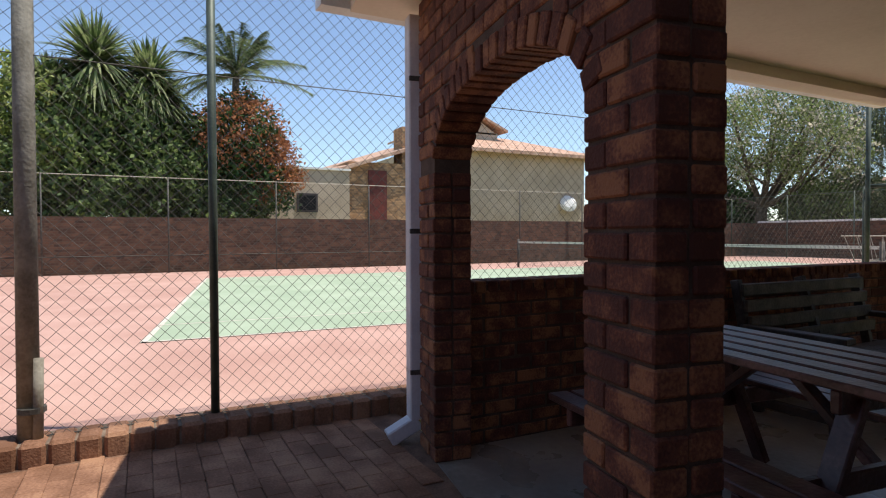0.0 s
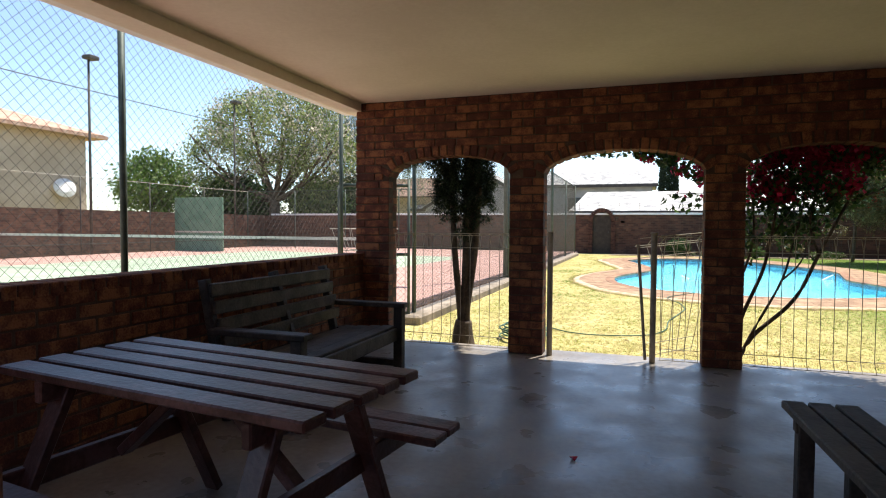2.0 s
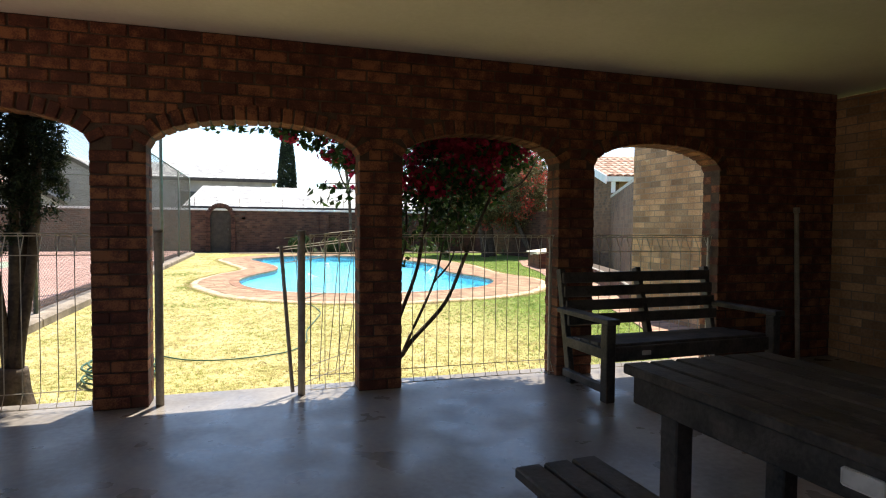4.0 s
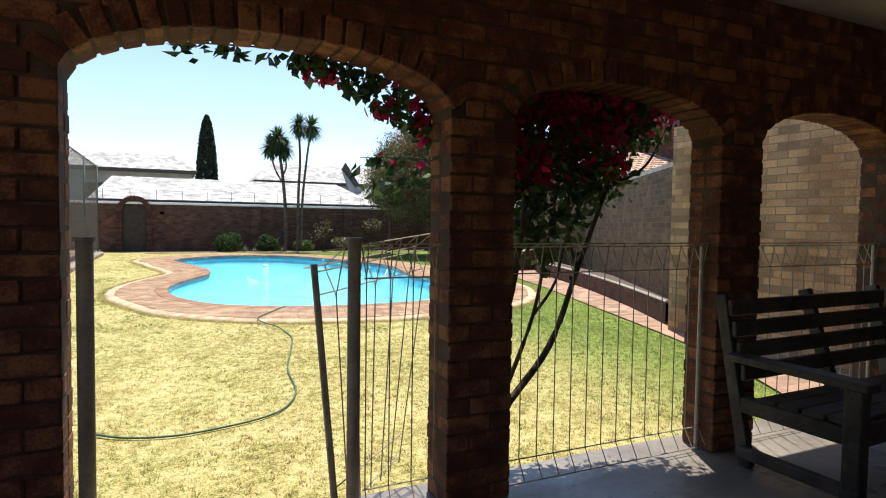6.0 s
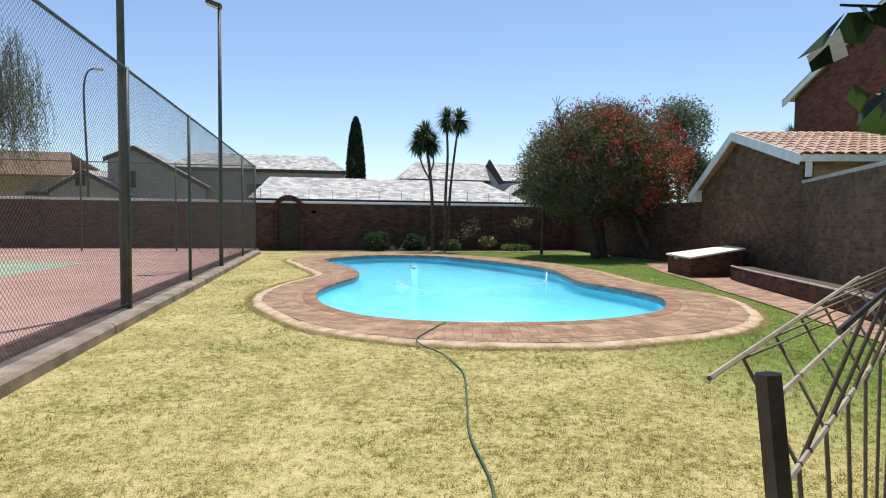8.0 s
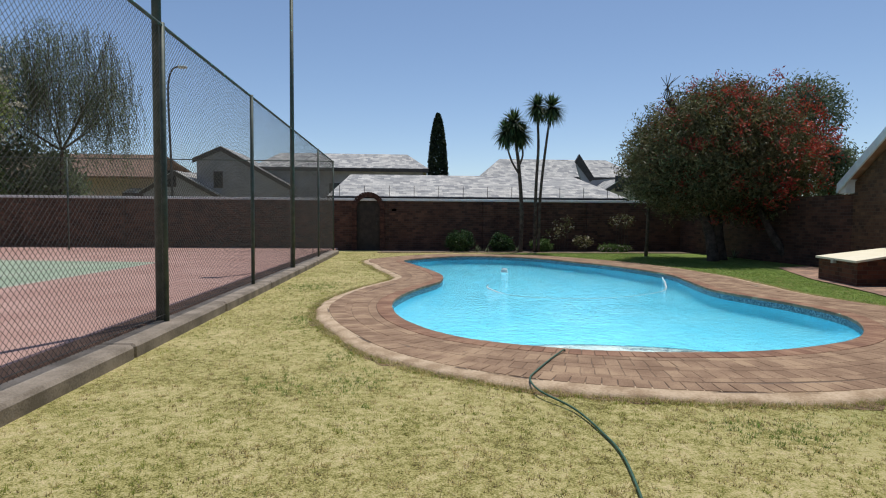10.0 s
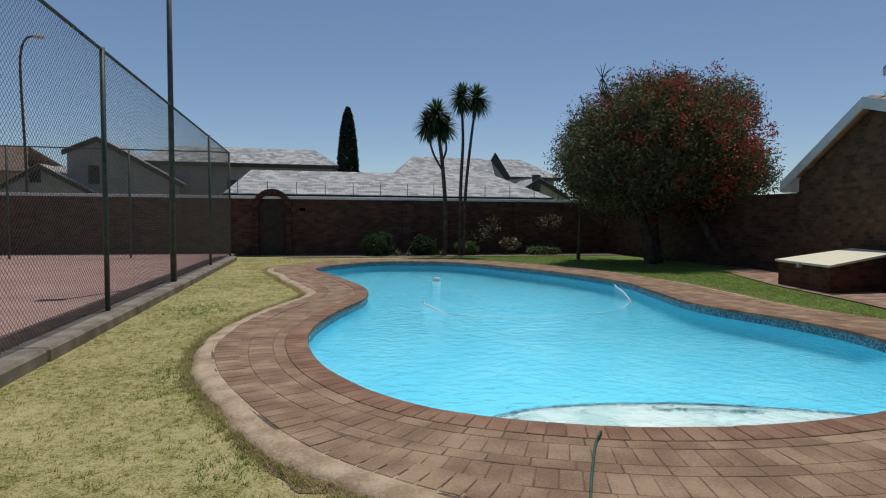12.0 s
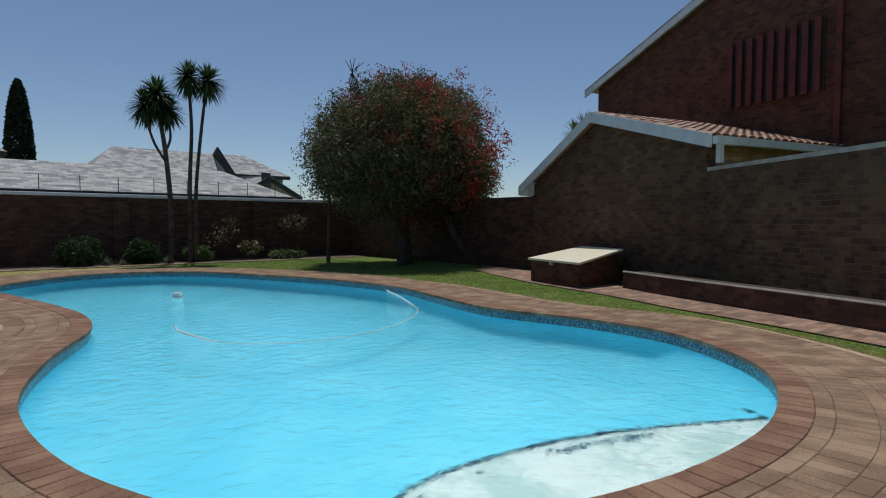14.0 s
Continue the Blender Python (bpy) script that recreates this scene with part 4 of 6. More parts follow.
def park_bench(m, label):
    """Seat along x, back at +y."""
    b = thing("garden_bench", label, "bench", group="garden benches with backs", at=m)
    for i in range(4):
        y = -0.26 + i * 0.125
        plank("seat_slat", b, (-0.78, y, 0.385 - 0.008 * i), (0.78, y + 0.11, 0.42 - 0.008 * i), "wood_grey")
    for i in range(4):
        z = 0.47 + i * 0.115
        yy = 0.27 + (z - 0.4) * 0.28
        plank("back_slat", b, (-0.78, yy, z), (0.78, yy + 0.03, z + 0.09), "wood_grey", pose(0, 0, 0))
    for x in (-0.80, 0.73, -0.03):
        beam("back_post", b, (x + 0.035, 0.27, 0.0 if abs(x) > 0.1 else 0.36), (x + 0.035, 0.46, 0.93), 0.07, 0.05, "wood_grey")
        plank("seat_rail", b, (x, -0.26, 0.30), (x + 0.07, 0.30, 0.384), "wood_grey")
    plank("front_rail", b, (-0.78, -0.29, 0.29), (0.78, -0.262, 0.40), "wood_grey")
    for x in (-0.84, 0.76):
        plank("front_leg", b, (x, -0.33, 0), (x + 0.08, -0.25, 0.58), "wood_grey")
        plank("armrest", b, (x - 0.015, -0.36, 0.58), (x + 0.095, 0.36, 0.62), "wood_grey")
        plank("foot_rail", b, (x + 0.01, -0.25, 0.06), (x + 0.06, 0.3, 0.12), "wood_grey")
    plank("maker_plate", b, (-0.5, -0.2935, 0.33), (-0.42, -0.2905, 0.365), "label", label="small pale label plate")
    return b


park_bench(pose(-1.37, -1.93, 0, 0, 0, 90), "dark weathered wooden bench with armrests against the low wall")
park_bench(pose(3.99, -0.45, 0, 0, 0, 2), "dark weathered wooden bench with armrests in front of an arch")

# ---- wire panels in the arches and the broken gate ----
def panel(x0, x1, y, label, m=None, step=0.105, h=1.22):
    p = thing("mesh_panel", label, "fence panel", group="wire panels in the arches", at=m or Matrix())
    cnt = round((x1 - x0) / step)
    for i in range(cnt + 1):
        x = x0 + (x1 - x0) * i / cnt
        v, f = tube([(x, y - 0.06, 0.035), (x, y, 0.13), (x, y, h - 0.15), (x, y + 0.07, h - 0.02), (x, y - 0.03, h), (x, y, h - 0.15)], 0.0032, 5)
        obj("upright_wire", v, f, M["wirepale"], p)
    for yy, z in ((y - 0.06, 0.035), (y, 0.13), (y, h - 0.15), (y + 0.07, h - 0.02), (y - 0.03, h)):
        v, f = tube([(x0 - 0.01, yy, z), (x1 + 0.01, yy, z)], 0.0036, 5)
        obj("cross_wire", v, f, M["wirepale"], p)
    return p


panel(-1.64, -0.36, 0.10, "cream wire mesh panel closing an arch")
pp = panel(1.83, 3.18, 0.10, "cream wire mesh panel closing an arch behind bougainvillea")
part("end_post", rod_bm((3.17, 0.1, 0.0), (3.17, 0.1, 1.2), 0.012), M["wirepale"], pp)
pp = panel(3.55, 4.86, 0.10, "cream wire mesh panel closing an arch")
part("end_post", rod_bm((4.85, 0.1, 0.0), (4.85, 0.1, 1.2), 0.012), M["wirepale"], pp)
for x in (0.07, 1.05):
    gp = thing("gate_post", "weathered cream steel gate post with a flat cap", "post", group="gate posts", at=pose(x, 0.03, 0))
    part("pole", rod_bm((0, 0, 0), (0, 0, 1.235), 0.028, seg=14), M["postcream"], gp, smooth=True)
    part("cap", rod_bm((0, 0, 1.235), (0, 0, 1.25), 0.036, seg=14), M["postcream"], gp)
panel(1.12, 1.45, 0.08, "short cream wire panel beside the gate post", step=0.11)
lf = thing("broken_gate", "bent cream wire gate leaf leaning outwards off its hinges", "gate", at=Matrix())
corner = [Vector(c) for c in ((0.985, 0.05, 0.02), (0.905, 0.15, 1.13), (1.62, 0.62, 1.2), (1.42, 0.45, 0.06))]
bl, tl, tr, br = corner
v, f = tube([bl, tl], 0.015, 6)
obj("flat_bar", v, f, M["postcream"], lf, "weathered flat bar")
for i in range(1, 7):
    s = i / 6
    a, b = bl.lerp(br, s), tl.lerp(tr, s)
    k = b + Vector((0.02, -0.07, 0.06))
    v, f = tube([a, b - Vector((0, 0, 0.16)), b + Vector((-0.04, 0.06, -0.03)), k, b - Vector((0, 0, 0.16))], 0.0034, 5)
    obj("upright_wire", v, f, M["wirepale"], lf)
for s0, d in ((0.97, Vector((0, 0, 0))), (0.88, Vector((0, 0, 0))), (0.03, Vector((0, 0, 0))), (0.13, Vector((0, 0, 0))), (1.0, Vector((-0.03, 0.06, -0.02))), (1.0, Vector((0.02, -0.07, 0.06)))):
    v, f = tube([bl.lerp(tl, s0) + d, br.lerp(tr, s0) + d], 0.0038, 5)
    obj("cross_wire", v, f, M["wirepale"], lf)
# ---- plants ----
def leafy(name, a, b, each=0.6, rough=0.6, through=0.3):
    m = material(name, a, b, 1.2, rough, 0.1, 30, each=each)
    n, l = m.node_tree.nodes, m.node_tree.links
    tl, mix, out = n.new("ShaderNodeBsdfTranslucent"), n.new("ShaderNodeMixShader"), n["Material Output"]
    l.new(n["Color Ramp"].outputs["Color"], tl.inputs["Color"])
    mix.inputs["Fac"].default_value = through
    l.new(n["Principled BSDF"].outputs[0], mix.inputs[1])
    l.new(tl.outputs[0], mix.inputs[2])
    l.new(mix.outputs[0], out.inputs["Surface"])
    return m


M["leaf"] = leafy("garden_leaf", (0.02, 0.05, 0.015), (0.06, 0.12, 0.03))
M["leaf_olive"] = leafy("bottlebrush_leaf", (0.075, 0.08, 0.027), (0.23, 0.205, 0.09))
M["leaf_dark"] = leafy("conifer_leaf", (0.010, 0.022, 0.010), (0.03, 0.05, 0.02))
M["leaf_grey"] = leafy("grey_green_leaf", (0.09, 0.12, 0.065), (0.22, 0.26, 0.15), through=0.45)
M["leaf_pale"] = leafy("pale_new_leaf", (0.12, 0.17, 0.055), (0.32, 0.38, 0.155), through=0.5)
M["leaf_bright"] = leafy("bright_leaf", (0.07, 0.14, 0.03), (0.16, 0.24, 0.06))
M["blade_pale"] = leafy("sunlit_sword_leaf", (0.06, 0.10, 0.03), (0.28, 0.33, 0.15), through=0.4)
M["leaf_mid"] = leafy("thick_hedge_leaf", (0.05, 0.09, 0.03), (0.20, 0.27, 0.09), through=0.4)
M["leaf_yellow"] = leafy("yellow_green_leaf", (0.16, 0.22, 0.05), (0.46, 0.50, 0.20), through=0.5)
M["blade"] = leafy("sword_leaf", (0.03, 0.06, 0.02), (0.12, 0.17, 0.06))
M["red_flower"] = leafy("red_flower", (0.30, 0.03, 0.02), (0.52, 0.09, 0.05))
M["bract"] = leafy("magenta_bract", (0.34, 0.01, 0.05), (0.64, 0.03, 0.115), through=0.45)
M["rust"] = leafy("rusty_flower", (0.26, 0.10, 0.04), (0.48, 0.21, 0.10), through=0.4)
M["blossom"] = leafy("pale_blossom", (0.40, 0.37, 0.29), (0.60, 0.56, 0.46), through=0.5)
M["bark"] = material("grey_bark", (0.05, 0.038, 0.028), (0.13, 0.10, 0.075), 8, 0.95, 0.6, 40)
M["straw"] = leafy("dry_grass_blade", (0.42, 0.345, 0.14), (0.71, 0.595, 0.325), through=0.5)
M["lushblade"] = leafy("watered_grass_blade", (0.12, 0.20, 0.03), (0.28, 0.385, 0.09), through=0.5)
M["soil"] = material("brown_soil", (0.09, 0.055, 0.03), (0.30, 0.205, 0.11), 14, 0.95, 0.7, 60)
M["frond"] = leafy("feather_frond", (0.07, 0.11, 0.05), (0.22, 0.27, 0.14), through=0.4)
M["thatch"] = leafy("dead_brown_grass", (0.16, 0.11, 0.045), (0.34, 0.25, 0.12), through=0.3)
M["greenblade"] = leafy("green_grass_blade", (0.19, 0.24, 0.035), (0.42, 0.44, 0.10), through=0.5)


def leaf_quads(P, size, ratio, rng, flat=0.0):
    """One folded kite of a leaf at each point of P."""
    n = len(P)
    d = rng.normal(size=(n, 3))
    d[:, 2] *= 1 - flat
    d /= np.linalg.norm(d, axis=1)[:, None]
    e = np.cross(d, rng.normal(size=(n, 3)))
    e /= np.linalg.norm(e, axis=1)[:, None]
    s = size * rng.uniform(0.6, 1.3, n)[:, None]
    up = np.cross(d, e) * s * 0.12
    V = np.stack([P - d * s * 0.5, P + e * s * ratio * 0.5 + up, P + d * s * 0.5, P - e * s * ratio * 0.5 + up], 1).reshape(-1, 3)
    return V


def leaves(name, P, size, ratio, mat, parent, seed, flat=0.0, label=""):
    rng = np.random.default_rng(seed)
    V = leaf_quads(np.asarray(P), size, ratio, rng, flat)
    n = len(V) // 4
    me = bpy.data.meshes.new(name)
    me.vertices.add(len(V))
    me.vertices.foreach_set("co", V.ravel())
    me.loops.add(4 * n)
    me.loops.foreach_set("vertex_index", np.arange(4 * n))
    me.polygons.add(n)
    me.polygons.foreach_set("loop_start", np.arange(0, 4 * n, 4))
    me.polygons.foreach_set("loop_total", np.full(n, 4))
    me.materials.append(M[mat])
    me.update()
    me.validate()
    ob = new(name, me)
    ob.parent = parent
    return tagged(ob, label, kind="stuff")


def cloud(blobs, n, seed, shell=0.55, clump=0.0, tufts=0):
    """Points in uneven ellipsoids, gathered in tufts with gaps between them."""
    rng = np.random.default_rng(seed)
    vol = np.array([b[3] * b[4] * b[5] for b in blobs], float)
    pick = rng.choice(len(blobs), size=tufts or n, p=vol / vol.sum())
    B = np.array(blobs, float)[pick]
    d = rng.normal(size=(len(pick), 3))
    d /= np.linalg.norm(d, axis=1)[:, None]
    r = (shell + (1 - shell) * rng.uniform(size=len(pick)) ** 0.6) * rng.uniform(0.85, 1.08, len(pick))
    P = B[:, :3] + d * r[:, None] * B[:, 3:6]
    if tufts:
        P = P[rng.integers(0, tufts, n)] + rng.normal(size=(n, 3)) * clump
    return P


def limb(parent, pts, r0, r1, name="limb", per=5):
    v, f = tube(smooth_loop(pts, per, closed=False), r0, 8, r1)
    return obj(name, v, f, M["bark"], parent, smooth=True)


def branchwork(parent, base, top, r, blobs, seed, n=14, mat="bark"):
    """A trunk from base to top and boughs that reach into the crown, each forking once."""
    rr = random.Random(seed)
    limb(parent, [base, Vector(base).lerp(Vector(top), 0.5) + Vector((rr.uniform(-0.1, 0.1), rr.uniform(-0.1, 0.1), 0)), top], r, r * 0.7, "trunk")
    lots = []
    for i in range(n):
        b = blobs[i % len(blobs)]
        a = rr.uniform(0, 6.28)
        end = Vector((b[0] + math.cos(a) * b[3] * 0.75, b[1] + math.sin(a) * b[4] * 0.75, b[2] + b[5] * rr.uniform(-0.2, 0.8)))
        t = Vector(top)
        mid = t.lerp(end, 0.5) + Vector((0, 0, -0.1 * (end - t).length + rr.uniform(-0.2, 0.2)))
        lots.append(tube(smooth_loop([t, mid, end], 4, closed=False), r * 0.42, 6, r * 0.1))
        for k in range(2):
            e2 = mid + Vector((rr.uniform(-1, 1) * b[3] * 0.5, rr.uniform(-1, 1) * b[4] * 0.5, abs(rr.uniform(0.2, 0.8)) * b[5]))
            lots.append(tube(smooth_loop([mid, mid.lerp(e2, 0.5) + Vector((0, 0, -0.1)), e2], 3, closed=False), r * 0.22, 5, r * 0.05))
    v, f = join(lots)
    obj("branching", v, f, M["bark"], parent, smooth=True)


def sword_head(parent, c, r, n, seed, droop=0.5, w=0.05, mat="blade", label="", low=-0.9):
    """A rosette of long narrow leaves that arch outwards."""
    rr = random.Random(seed)
    vs, fs = [], []
    for i in range(n):
        a, e = rr.uniform(0, 6.283), rr.uniform(low, 1.45)
        h = Vector((math.cos(a), math.sin(a), 0))
        side = Vector((-h.y, h.x, 0)) * w
        L = r * rr.uniform(0.75, 1.1)
        o = len(vs)
        p = Vector(c)
        for k in range(5):
            s = k / 4
            q = p + h * (L * s * math.cos(e)) + Vector((0, 0, L * s * math.sin(e) - droop * L * s * s * (0.3 + 0.7 * math.cos(e))))
            ww = side * (1 - s) ** 0.7 * 0.5
            vs += [q - ww, q + ww]
        for k in range(4):
            fs.append((o + 2 * k, o + 2 * k + 1, o + 2 * k + 3, o + 2 * k + 2))
    return obj("leaf_head", vs, fs, M[mat], parent, label)


def far(x, y):
    """Plan of the garden brought to true size."""
    return x * 1.02, y * 1.028 + 0.07


# bottlebrush tree by the boundary wall
tx, ty = far(10.35, 19.6)
tree = thing("tree", "broad bottlebrush tree with olive leaves and red flowers", "tree", at=Matrix())
blobs = [(tx - 0.1, ty, 3.45, 2.75, 2.6, 2.2), (tx - 1.3, ty - 0.4, 2.95, 2.0, 2.0, 1.6), (tx + 1.15, ty - 0.3, 2.95, 1.85, 2.0, 1.7), (tx + 0.2, ty, 4.4, 1.8, 1.8, 1.35), (tx - 2.1, ty - 0.2, 2.6, 1.1, 1.3, 0.9), (tx + 1.8, ty - 0.5, 2.3, 1.0, 1.3, 0.9), (tx - 0.4, ty - 1.4, 2.4, 1.9, 1.0, 0.9), (tx - 1.9, ty - 0.5, 2.2, 0.9, 0.9, 0.45), (tx + 1.2, ty + 0.2, 4.6, 1.1, 1.0, 0.75)]
limb(tree, [(tx - 0.3, ty - 0.6, -0.1), (tx - 0.4, ty - 0.5, 0.8), (tx - 0.7, ty, 2.4)], 0.2, 0.12, "trunk")
limb(tree, [(tx + 1.8, ty - 1.4, -0.1), (tx + 1.3, ty - 1.2, 0.7), (tx + 0.9, ty - 0.5, 2.2)], 0.15, 0.09, "trunk")
branchwork(tree, (tx + 0.3, ty, -0.1), (tx + 0.1, ty, 1.9), 0.2, blobs, 3, 16)
for k in range(5):
    limb(tree, [(tx - 1.3, ty, 4.6), (tx - 1.55 - 0.06 * k, ty, 5.3), (tx - 1.85 + 0.16 * k, ty + 0.1, 5.85 + 0.07 * (k % 3))], 0.025, 0.008, "dead_twig")
leaves("crown", cloud(blobs, 110000, 11, 0.5, 0.15, 3600), 0.125, 0.3, "leaf_olive", tree, 1)
red = cloud([(tx + 0.4, ty - 0.4, 3.5, 2.8, 2.6, 2.3), (tx + 1.25, ty - 0.8, 2.9, 1.8, 1.9, 1.75)], 8200, 12, 0.88, 0.1, 420)
leaves("bloom", red, 0.11, 0.35, "red_flower", tree, 2, label="scattered red brush flowers")
for (x, y), z, r, s in ((far(18.0, 26), 5.9, 1.6, 31), (far(19.1, 26), 3.4, 1.3, 32), (far(15.8, 27), 3.3, 1.5, 33)):
    g = thing("tree", "thin grey-green tree behind the boundary wall", "tree", group="trees behind the wall")
    bl = [(x, y, z, r, r, r * 1.1), (x - 0.5, y, z + 0.7, r * 0.7, r * 0.7, r * 0.6)]
    branchwork(g, (x, y, -0.1), (x, y, z - r * 0.7), 0.12, bl, s, 8)
    leaves("crown", cloud(bl, 7000, s, 0.3, 0.2, 420), 0.2, 0.3, "leaf_grey", g, s)

# cordylines and cypress
px, py = far(4.95, 23.5)
pal = thing("cabbage_palm", "tall cabbage palm with two thin trunks and spiky heads", "palm", group="cabbage palms by the wall")
limb(pal, [(px - 0.1, py, -0.1), (px - 0.08, py, 1.6), (px - 0.2, py, 3.2), (px - 0.35, py, 4.3)], 0.085, 0.06, "trunk")
limb(pal, [(px - 0.14, py, 2.9), (px - 0.5, py, 3.5), (px - 0.72, py, 4.2)], 0.04, 0.035, "limb")
limb(pal, [(px - 0.2, py, 3.3), (px - 0.06, py, 3.7), (px - 0.1, py, 4.2)], 0.04, 0.035, "limb")
for k, (dx, dz, r) in enumerate(((-0.42, 4.95, 0.85), (-0.72, 4.6, 0.72), (-0.14, 4.55, 0.70))):
    sword_head(pal, (px + dx, py, dz), r * 0.88, 340, 40 + k, 0.34, 0.09, "blade", low=-1.4)
pal = thing("cabbage_palm", "slender cabbage palm with a forked trunk and two heads", "palm", group="cabbage palms by the wall")
qx = px + 0.5
limb(pal, [(qx - 0.05, py, -0.1), (qx - 0.02, py, 2.4), (qx + 0.05, py, 4.0), (qx + 0.0, py, 5.2)], 0.07, 0.045, "trunk")
limb(pal, [(qx + 0.1, py, -0.1), (qx + 0.16, py, 2.2), (qx + 0.36, py, 4.2), (qx + 0.5, py, 5.2)], 0.065, 0.04, "trunk")
for k, (dx, dz, r) in enumerate(((0.0, 5.6, 0.74), (0.55, 5.55, 0.8))):
    sword_head(pal, (qx + dx, py, dz), r * 0.88, 300, 50 + k, 0.34, 0.085, "blade", low=-1.4)
cx, cy = far(3.05, 49.3)
cyp = thing("cypress", "tall narrow dark cypress among the roofs", "tree")
limb(cyp, [(cx, cy, -0.1), (cx, cy, 4), (cx, cy, 9)], 0.15, 0.03, "trunk")
rng = np.random.default_rng(5)
h = rng.uniform(0, 1, 14000) ** 1.15
rad = 0.95 * np.sqrt(np.clip(1 - h ** 1.7, 0, 1)) * rng.uniform(0.75, 1.08, len(h))
an = rng.uniform(0, 6.283, len(h))
leaves("crown", np.stack([cx + rad * np.cos(an), cy + rad * np.sin(an), 0.8 + 9.2 * h], 1), 0.25, 0.45, "leaf_dark", cyp, 6)

# beds along the boundary wall
def shrub(x, y, blobs, n, size, mat, seed, label, extra=None):
    s = thing("shrub", label, "shrub", group="shrubs along the wall")
    bl = [(x + b[0], y + b[1], b[2], b[3], b[4], b[5]) for b in blobs]
    for k in range(5):
        limb(s, [(x + 0.05 * (k - 2), y, GROUND - 0.03), (x + 0.12 * (k - 2), y, 0.2), (bl[0][0] + 0.2 * (k - 2) * bl[0][3], y, bl[0][2])], 0.015, 0.006, "stem", 3)
    leaves("foliage", cloud(bl, n, seed, 0.6, 0.05, max(60, n // 30)), size, 0.5, mat, s, seed)
    if extra:
        leaves("bloom", cloud(bl, n // 14, seed + 1, 0.9), size, 0.8, extra, s, seed + 1)


for (x, y), bl, n, size, mat, lab, ex in (
        (far(2.55, 23.6), [(0, 0, 0.35, 0.55, 0.5, 0.43)], 5200, 0.07, "leaf", "clipped round green shrub at the wall", None),
        (far(4.1, 23.9), [(0, 0, 0.28, 0.4, 0.35, 0.35), (0.3, 0, 0.2, 0.3, 0.3, 0.25)], 2600, 0.08, "leaf", "low dark green shrub at the wall", None),
        (far(5.75, 23.9), [(0, 0, 0.2, 0.45, 0.35, 0.25)], 2600, 0.07, "leaf_bright", "low bright green shrub in the bed", None),
        (far(6.6, 24.0), [(0, 0, 0.95, 0.45, 0.25, 0.4), (-0.4, 0, 0.6, 0.3, 0.2, 0.25)], 330, 0.08, "leaf_olive", "loose open shrub with pale flowers", "blossom"),
        (far(7.4, 23.9), [(0, 0, 0.35, 0.4, 0.3, 0.25)], 520, 0.08, "leaf_olive", "low shrub with white flowers", "blossom"),
        (far(9.0, 24.0), [(0, 0, 1.2, 0.5, 0.25, 0.3)], 260, 0.08, "leaf_olive", "thin open shrub with pale flowers", "blossom"),
        (far(8.6, 23.7), [(0, 0, 0.08, 0.7, 0.3, 0.14)], 2000, 0.07, "leaf_bright", "low ground cover with pale flowers", "blossom")):
    shrub(x, y, bl, n, size, mat, int(x * 100), lab, ex)
for i, (x, y, r) in enumerate((( 3.2, 23.7, 0.4), (3.6, 23.6, 0.35), (4.8, 23.7, 0.35), (11.9, 20.0, 0.55), (11.4, 20.2, 0.5))):
    x, y = far(x, y)
    s = thing("spiky_plant", "small spiky strap-leaved plant in the bed", "plant", group="strap-leaved plants")
    sword_head(s, (x, y, GROUND), r, 40, 70 + i, 0.5, 0.035, "leaf_grey", low=0.35)
s = thing("spiky_plant", "tall spiky plant half hidden in the big tree", "plant", group="strap-leaved plants")
x, y = far(8.9, 21.4)
limb(s, [(x, y, -0.1), (x + 0.05, y, 1.5), (x, y, 2.9)], 0.07, 0.05, "trunk")
sword_head(s, (x, y, 2.95), 0.8, 260, 77, 0.4, 0.05)

# trimmed conifer outside the first arch
con = thing("conifer", "dark many-stemmed conifer trimmed bare below", "tree")
for k, (dx, bx) in enumerate(((-0.12, -0.04), (0.02, 0.0), (0.14, 0.03), (0.07, -0.01))):
    limb(con, [(-0.98 + bx * 0.6, 0.52 + 0.03 * k, GROUND - 0.03), (-0.98 + bx, 0.52, 0.3), (-0.98 + dx * 0.8, 0.52 + 0.05 * (k - 1), 1.0), (-0.98 + dx * 1.2, 0.52, 1.7), (-0.98 + dx * 1.3, 0.55, 2.3)], 0.046, 0.028, "stem")
limb(con, [(-0.98, 0.52, GROUND - 0.03), (-0.99, 0.52, 0.06), (-0.98, 0.52, 0.22)], 0.15, 0.095, "trunk")
bl = [(-1.02, 0.55, 2.0, 0.42, 0.36, 0.62), (-1.18, 0.52, 1.65, 0.15, 0.2, 0.4), (-0.78, 0.52, 1.68, 0.17, 0.2, 0.4), (-1.5, 0.5, 2.12, 0.32, 0.26, 0.17), (-0.95, 0.6, 2.6, 0.65, 0.5, 0.5), (-0.98, 0.52, 1.4, 0.17, 0.15, 0.35)]
leaves("foliage", cloud(bl, 64000, 21, 0.3, 0.025, 1700), 0.038, 0.3, "leaf_dark", con, 22)

